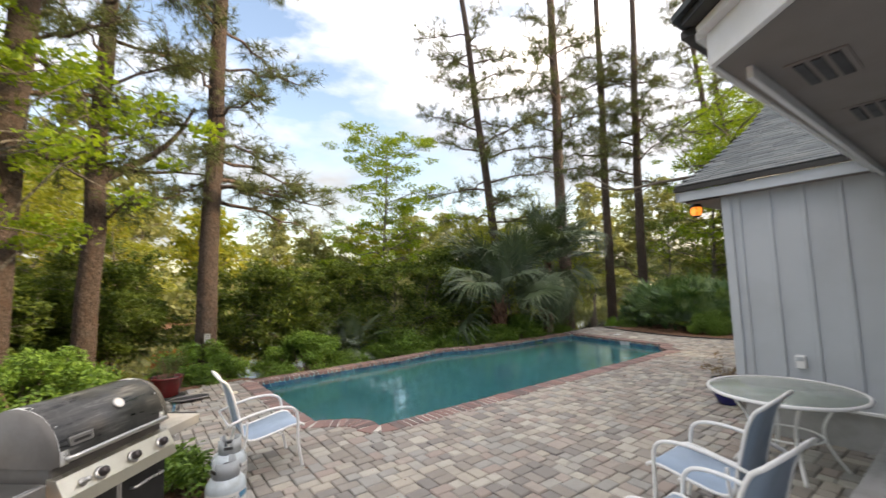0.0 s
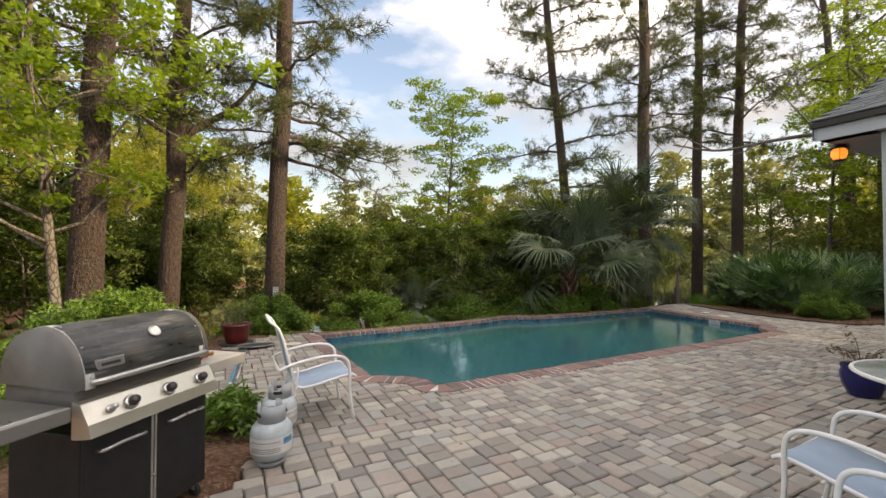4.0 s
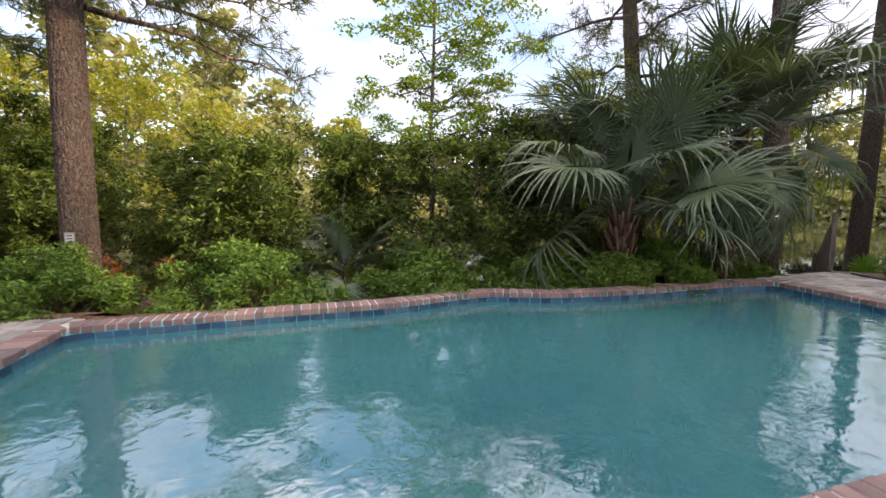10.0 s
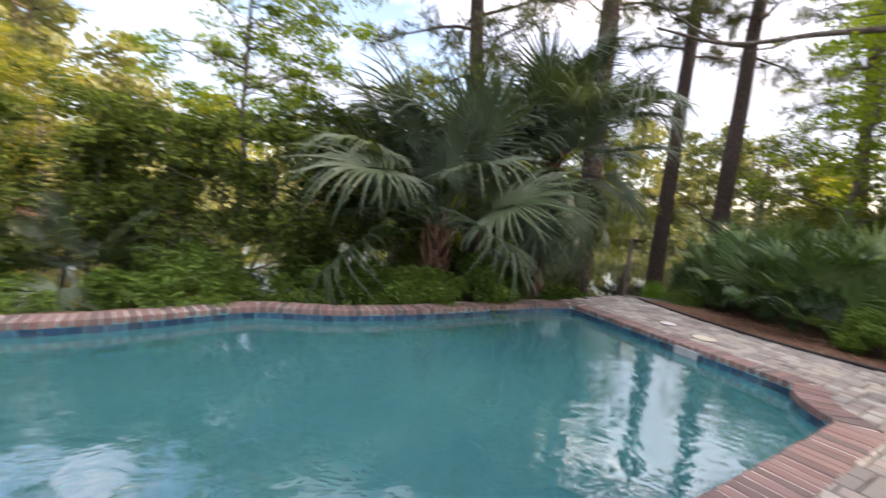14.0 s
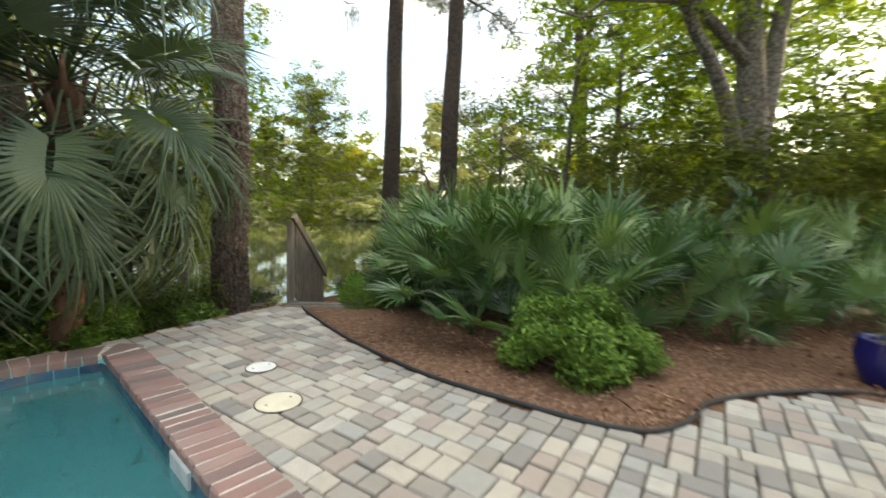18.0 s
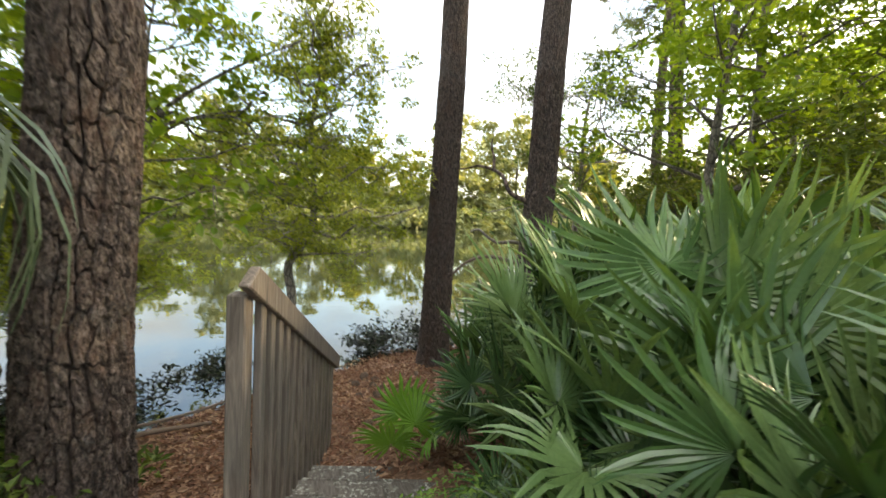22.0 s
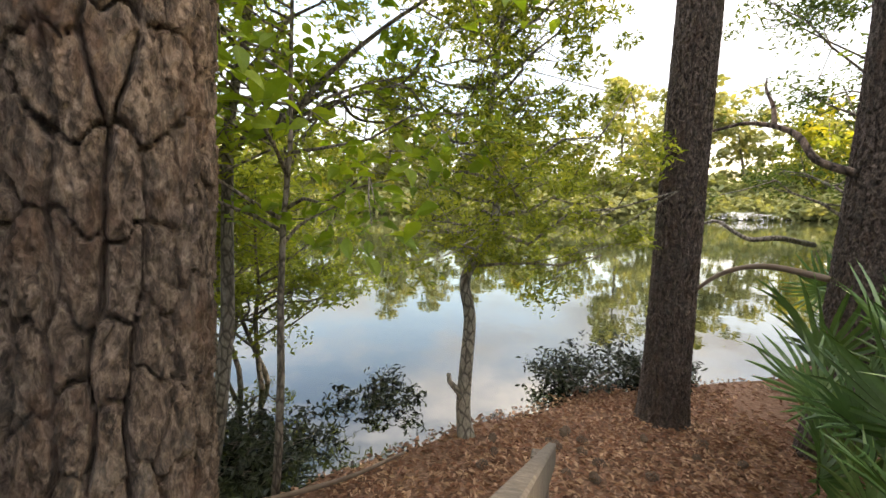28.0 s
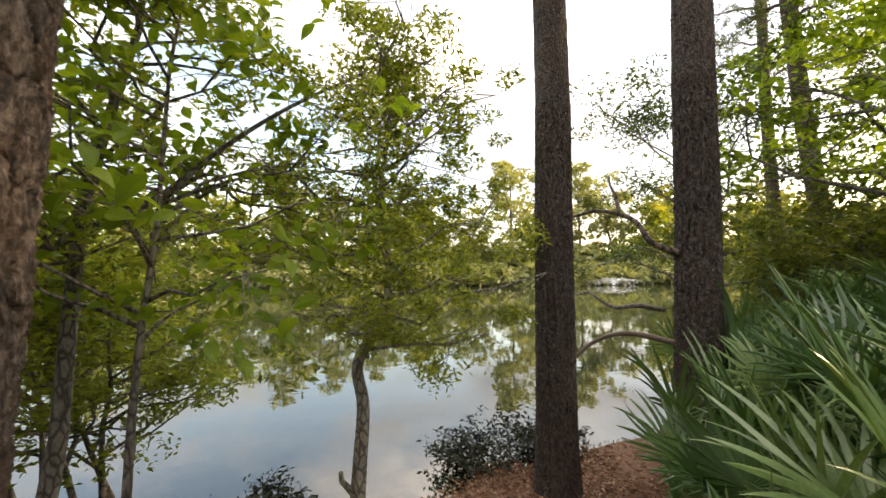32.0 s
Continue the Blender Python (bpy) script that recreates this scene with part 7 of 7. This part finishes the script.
# a few stray leaves on the pavers
_rng = np.random.default_rng(19)
for _k in range(26):
    _u, _v = _rng.uniform(0.5, 11.5), _rng.uniform(1.0, 4.5)
    _x, _y = uv(_u, _v)
    solid("fallen_leaf", leaves([(0, 0, 0)], 0.045, 0.02, _rng, 0.05, 0.0, 0.3), M_litter, "small dry leaf lying on the pavers", "leaf", "stray leaves on the patio", at=pose(_x, _y, 0.009, 0, 0, _rng.uniform(0, 360)))


def pine_cone(x, y, s):
    g = []
    for k in range(40):
        a, h = k * 2.4, k / 40
        r = 0.03 * math.sin(math.pi * (0.12 + 0.85 * h)) + 0.004
        g.append(moved(cbox(0.020, 0.016, 0.005, 0.0015, (r, 0, 0)), pose(0, 0, 0.09 * h - 0.01, 0, -28, math.degrees(a))))
    solid("pine_cone", moved(join(*g), pose(0, 0, 0.018, 84, 0, 0) @ Matrix.Diagonal((s, s, s, 1))), M_twig, "open brown pine cone lying in the litter", "pine cone", "pine cones on the bank", at=pose(x, y, gz(x, y) + 0.008, 0, 0, x * 500 % 360))


for _k in range(22):
    pine_cone(float(_rng.uniform(5.6, 8.4)), float(_rng.uniform(17.9, 19.6)), float(_rng.uniform(0.8, 1.2)))


def branch(name, pts, r0, r1, label, mt=None):
    p = arc(pts, 5)
    return solid(name, tube(p, np.linspace(r0, r1, len(p)), 8), mt or M_twig, label, "branch", smooth=True)


branch("fallen_stick", [(4.25, 18.0, -0.50), (4.9, 18.5, -0.60), (5.3, 18.95, -0.66)], 0.022, 0.012, "bleached fallen stick on the bank")
branch("fallen_stick", [(4.35, 17.75, -0.45), (4.75, 18.05, -0.52), (5.2, 18.2, -0.56)], 0.03, 0.018, "bleached fallen stick on the bank")
branch("fallen_branch", [(9.15, 21.5, 1.27), (9.29, 21.4, 1.31), (9.45, 21.3, 1.18), (9.62, 21.2, 1.08), (9.9, 21.1, 1.11), (10.6, 21.4, 1.0)], 0.018, 0.04, "bleached bare branch reaching over the shallows", M_greybark)
branch("low_branch", [(8.0, 20.1, 0.35), (8.22, 19.9, 0.65), (8.38, 19.8, 0.83), (8.57, 19.7, 0.93), (8.73, 19.5, 0.96), (8.98, 19.15, 0.9)], 0.016, 0.032, "bent bare branch growing low over the bank")
branch("dead_branch", [(8.98, 19.12, 1.80), (8.8, 19.3, 1.93), (8.78, 19.5, 2.16), (8.7, 19.7, 2.28), (8.55, 19.9, 2.34), (8.41, 20.1, 2.31), (8.1, 20.3, 2.28)], 0.036, 0.012, "crooked dark branch of the leaning pine", M_pinebark)
branch("dead_branch", [(8.71, 19.7, 2.27), (8.75, 19.8, 2.48), (8.74, 19.9, 2.66), (8.80, 20.0, 2.8)], 0.026, 0.008, "crooked dark branch of the leaning pine", M_pinebark)
branch("leaning_limb", [(3.3, 18.6, 1.5), (4.0, 18.75, 1.95), (4.38, 18.9, 2.22), (4.77, 19.0, 2.63), (5.26, 19.1, 3.04), (5.9, 19.3, 3.5)], 0.035, 0.012, "curved brown limb reaching over the water", M_greybark)
branch("leaning_limb", [(4.35, 18.95, 2.2), (4.6, 19.3, 2.5), (4.77, 19.5, 2.3), (5.19, 19.5, 2.24), (5.6, 19.7, 2.1)], 0.022, 0.006, "curved brown limb reaching over the water", M_greybark)


def moss(x, y, z, h, n, seed):
    """A hanging beard of grey strands under a twig."""
    rng = np.random.default_rng(seed)
    t = thing("spanish_moss", pose(x, y, z), "grey beard of moss hanging from a thin twig", "moss", "hanging moss")
    for k in range(n):
        p = np.array([rng.normal(0, 0.10), rng.normal(0, 0.06), 0.0])
        L = h * rng.uniform(0.35, 1.0)
        pts = [p]
        for q in range(5):
            p = p + np.array([rng.normal(0, 0.025), rng.normal(0, 0.025), -L / 5])
            pts.append(p)
        part("strand", tube(pts, [0.006, 0.007, 0.006, 0.005, 0.004, 0.002], 4), M_moss, t, "", True)
    part("twig", tube(arc([(-0.5, 0.1, 0.35), (-0.15, 0, 0.05), (0.25, 0, 0.02), (0.6, 0.1, 0.3)], 4), 0.008, 5), M_twig, t, "", True)


branch("thin_bough", [(8.05, 19.85, 7.3), (7.4, 19.6, 6.35), (6.9, 19.5, 5.85), (6.4, 19.5, 6.3), (5.85, 19.5, 6.78), (5.3, 19.6, 6.9)], 0.02, 0.006, "thin drooping pine bough hung with moss")
for _k, (_x, _z, _h) in enumerate([(5.85, 6.75, 0.9), (6.95, 5.8, 0.85)]):
    moss(_x, 19.5, _z, _h, 26, 300 + _k)


def fountain(x, y):
    rng = np.random.default_rng(310)
    t = thing("pond_fountain", pose(x, y, POND_Z), "white spray of a fountain far out on the pond", "fountain")
    part("nozzle", lathe([(0.0, 0.12), (0.35, 0.1), (0.4, -0.1), (0.0, -0.12)], 16), M_dark, t, "dark floating nozzle")
    n = 800
    a, s, r = rng.uniform(0, 2 * math.pi, n), rng.uniform(0, 1, n), rng.choice([3.0, 5.5], n) * rng.uniform(0.85, 1.1, n)
    c = np.c_[r * s * np.cos(a), r * s * np.sin(a), 0.05 + 1.1 * 4 * s * (1 - s) * np.where(r > 4, 0.8, 1.0) + rng.normal(0, 0.08, n)]
    part("spray", leaves(c, 0.16, 0.10, rng, 0.9, 0.0), M_spray, t, "white falling drops")["kind"] = "stuff"


fountain(46.9, 77.9)

# ---- pieces of pool and patio ----
coping = thing("pool_coping", pose(0, 0, 0), "red-brown brick coping round the pool with pale mortar joints", "coping", kind="structure")
_n = len(pool_in)
_v = np.concatenate([np.c_[pool_in + nor * 0.012, np.full(_n, 0.004)], np.c_[pool_out - nor * 0.012, np.full(_n, 0.004)], np.c_[pool_in + nor * 0.012, np.full(_n, -0.06)], np.c_[pool_out - nor * 0.012, np.full(_n, -0.06)]])
_f = []
for i in range(_n):
    j = (i + 1) % _n
    _f += [(i, _n + i, _n + j, j), (2 * _n + i, i, j, 2 * _n + j), (_n + i, 3 * _n + i, 3 * _n + j, _n + j)]
part("mortar_bed", (_v, _f), M_mortar, coping)
_brick = [to_mesh("brick", cbox(0.093, 0.29, 0.075, 0.009), M_coping, False), to_mesh("brick", cbox(0.091, 0.285, 0.075, 0.012), M_coping, False), to_mesh("brick", cbox(0.095, 0.292, 0.075, 0.007), M_coping, False)]
_rng = np.random.default_rng(11)
for i in range(_n):
    c = pool_in[i] + nor[i] * 0.140
    _mi, _mo = (pool_in[i] + pool_in[i - 1]) / 2, (pool_out[i] + pool_out[i - 1]) / 2
    _ni, _no = (pool_in[i] + pool_in[(i + 1) % _n]) / 2, (pool_out[i] + pool_out[(i + 1) % _n]) / 2
    _wi, _wo = float((_ni - _mi) @ tan[i]), float((_no - _mo) @ tan[i])
    if _wo < 0.02:
        continue
    if abs(_wo - _wi) > 0.008:                     # on the bends the bricks are cut to a wedge
        _g = cbox(1, 0.29, 0.075, 0.007)
        _q = _g[0].copy()
        _q[:, 0] *= np.interp(-_q[:, 1], [-0.145, 0.145], [_wi - 0.010, _wo - 0.011])
        ob = new("brick", to_mesh("brick", (_q, _g[1]), M_coping, False))
    else:
        ob = new("brick", _brick[_rng.integers(3)])
    ob.matrix_basis = pose(c[0], c[1], -0.026 + _rng.uniform(-0.003, 0.004), _rng.uniform(-1, 1), _rng.uniform(-1.2, 1.2), math.degrees(math.atan2(tan[i][1], tan[i][0])) + _rng.uniform(-1.2, 1.2))
    ob.parent = coping
band = thing("pool_tile_band", pose(0, 0, 0), "dark blue glazed tiles along the waterline", "tiles", kind="structure")
_nt = int(seg[-1] / 0.155)
_st = np.arange(_nt) * seg[-1] / _nt
_tl = np.stack([np.interp(_st, seg, np.r_[pool_line[:, k], pool_line[:1, k]]) for k in (0, 1)], 1)
_tile = to_mesh("tile", cbox(0.148, 0.008, 0.148, 0.0015), M_tile, False)
for i in range(_nt):
    d = _tl[(i + 1) % _nt] - _tl[i]
    c = (_tl[(i + 1) % _nt] + _tl[i]) / 2
    ob = new("tile", _tile)
    ob.matrix_basis = pose(c[0] - d[1] * 0.01, c[1] + d[0] * 0.01, -0.137, 0, 0, math.degrees(math.atan2(d[1], d[0])))
    ob.parent = band


def lay_pavers():
    """Two sizes of tumbled paver, square and oblong, laid in a mixed bond along the pool's axes."""
    rng = np.random.default_rng(3)
    g, nu, nv = 0.069, 300, 196
    u0, v0 = -2.9, 0.62
    taken = np.zeros((nv + 4, nu + 4), bool)
    cx, cy = pool_in.mean(0)
    hole = pool_out - nor * 0.10
    home = thing("patio_paving", pose(0, 0, 0), "tumbled grey, tan and rose concrete pavers in a mixed bond", "paving", kind="structure")
    shapes = {}
    for a, b in ((2, 2), (3, 2), (2, 3), (3, 3)):
        for k, bev in enumerate((0.009, 0.011, 0.007)):
            shapes[a, b, k] = to_mesh("paver", cbox(a * g - 0.010, b * g - 0.010, 0.055, bev), M_paver, False)
    rest, ends = [], np.zeros(nu + 4, int)
    near = []
    for r in range(nv):
        c = 0
        while c < nu:
            if taken[r, c]:
                c += 1
                continue
            w = 0
            while c + w < nu and not taken[r, c + w]:
                w += 1
            a = 2 if w in (2, 4) else 3 if w == 3 else int(rng.integers(2, 4)) if w > 4 else w
            b = int(rng.integers(2, 4))
            if a == 3 and b == 3 and rng.random() < 0.7:
                b = 2
            if c and rng.random() < 0.65:              # end level with the neighbour, so that the joints break
                e = ends[c - 1] - r
                if e in (2, 3) and not (a == 3 and e == 3 and rng.random() < 0.5):
                    b = e
            ends[c:c + a] = r + b
            taken[r:r + b, c:c + a] = True
            if a in (2, 3):
                u, v = u0 + (c + a / 2) * g, v0 + (r + b / 2) * g
                near.append((a, b, *uv(u, v)))
            c += a
    arr = np.array([(x, y) for _, _, x, y in near])
    ok = inside(arr[:, 0], arr[:, 1], PATIO) & ~inside(arr[:, 0], arr[:, 1], hole)
    order = []
    for (a, b, x, y), k in zip(near, ok):
        if not k:
            continue
        u, v = np.dot((x, y), U), np.dot((x, y), V)
        kerb = min(abs(v - 4.3) + abs(u - 1.8) * 0.45, abs(u - 11.9) * 1.3 + abs(v - 6.2) * 0.4)   # by the pool's front and far end
        order.append((kerb, a, b, x, y))
    order.sort()
    for i, (_, a, b, x, y) in enumerate(order):
        m = pose(x, y, -0.028 + rng.normal(0, 0.003), rng.normal(0, 0.8), rng.normal(0, 0.8), TURN_UV + rng.normal(0, 1.2))
        k = int(rng.integers(3))
        if i < 300:
            ob = new("paver", shapes[a, b, k])
            ob.matrix_basis, ob.parent = m, home
        else:
            rest.append(moved(cbox(a * g - 0.010, b * g - 0.010, 0.055, (0.009, 0.011, 0.007)[k]), m))
    part("more_pavers", join(*rest), M_paver_far, home)["kind"] = "stuff"


lay_pavers()
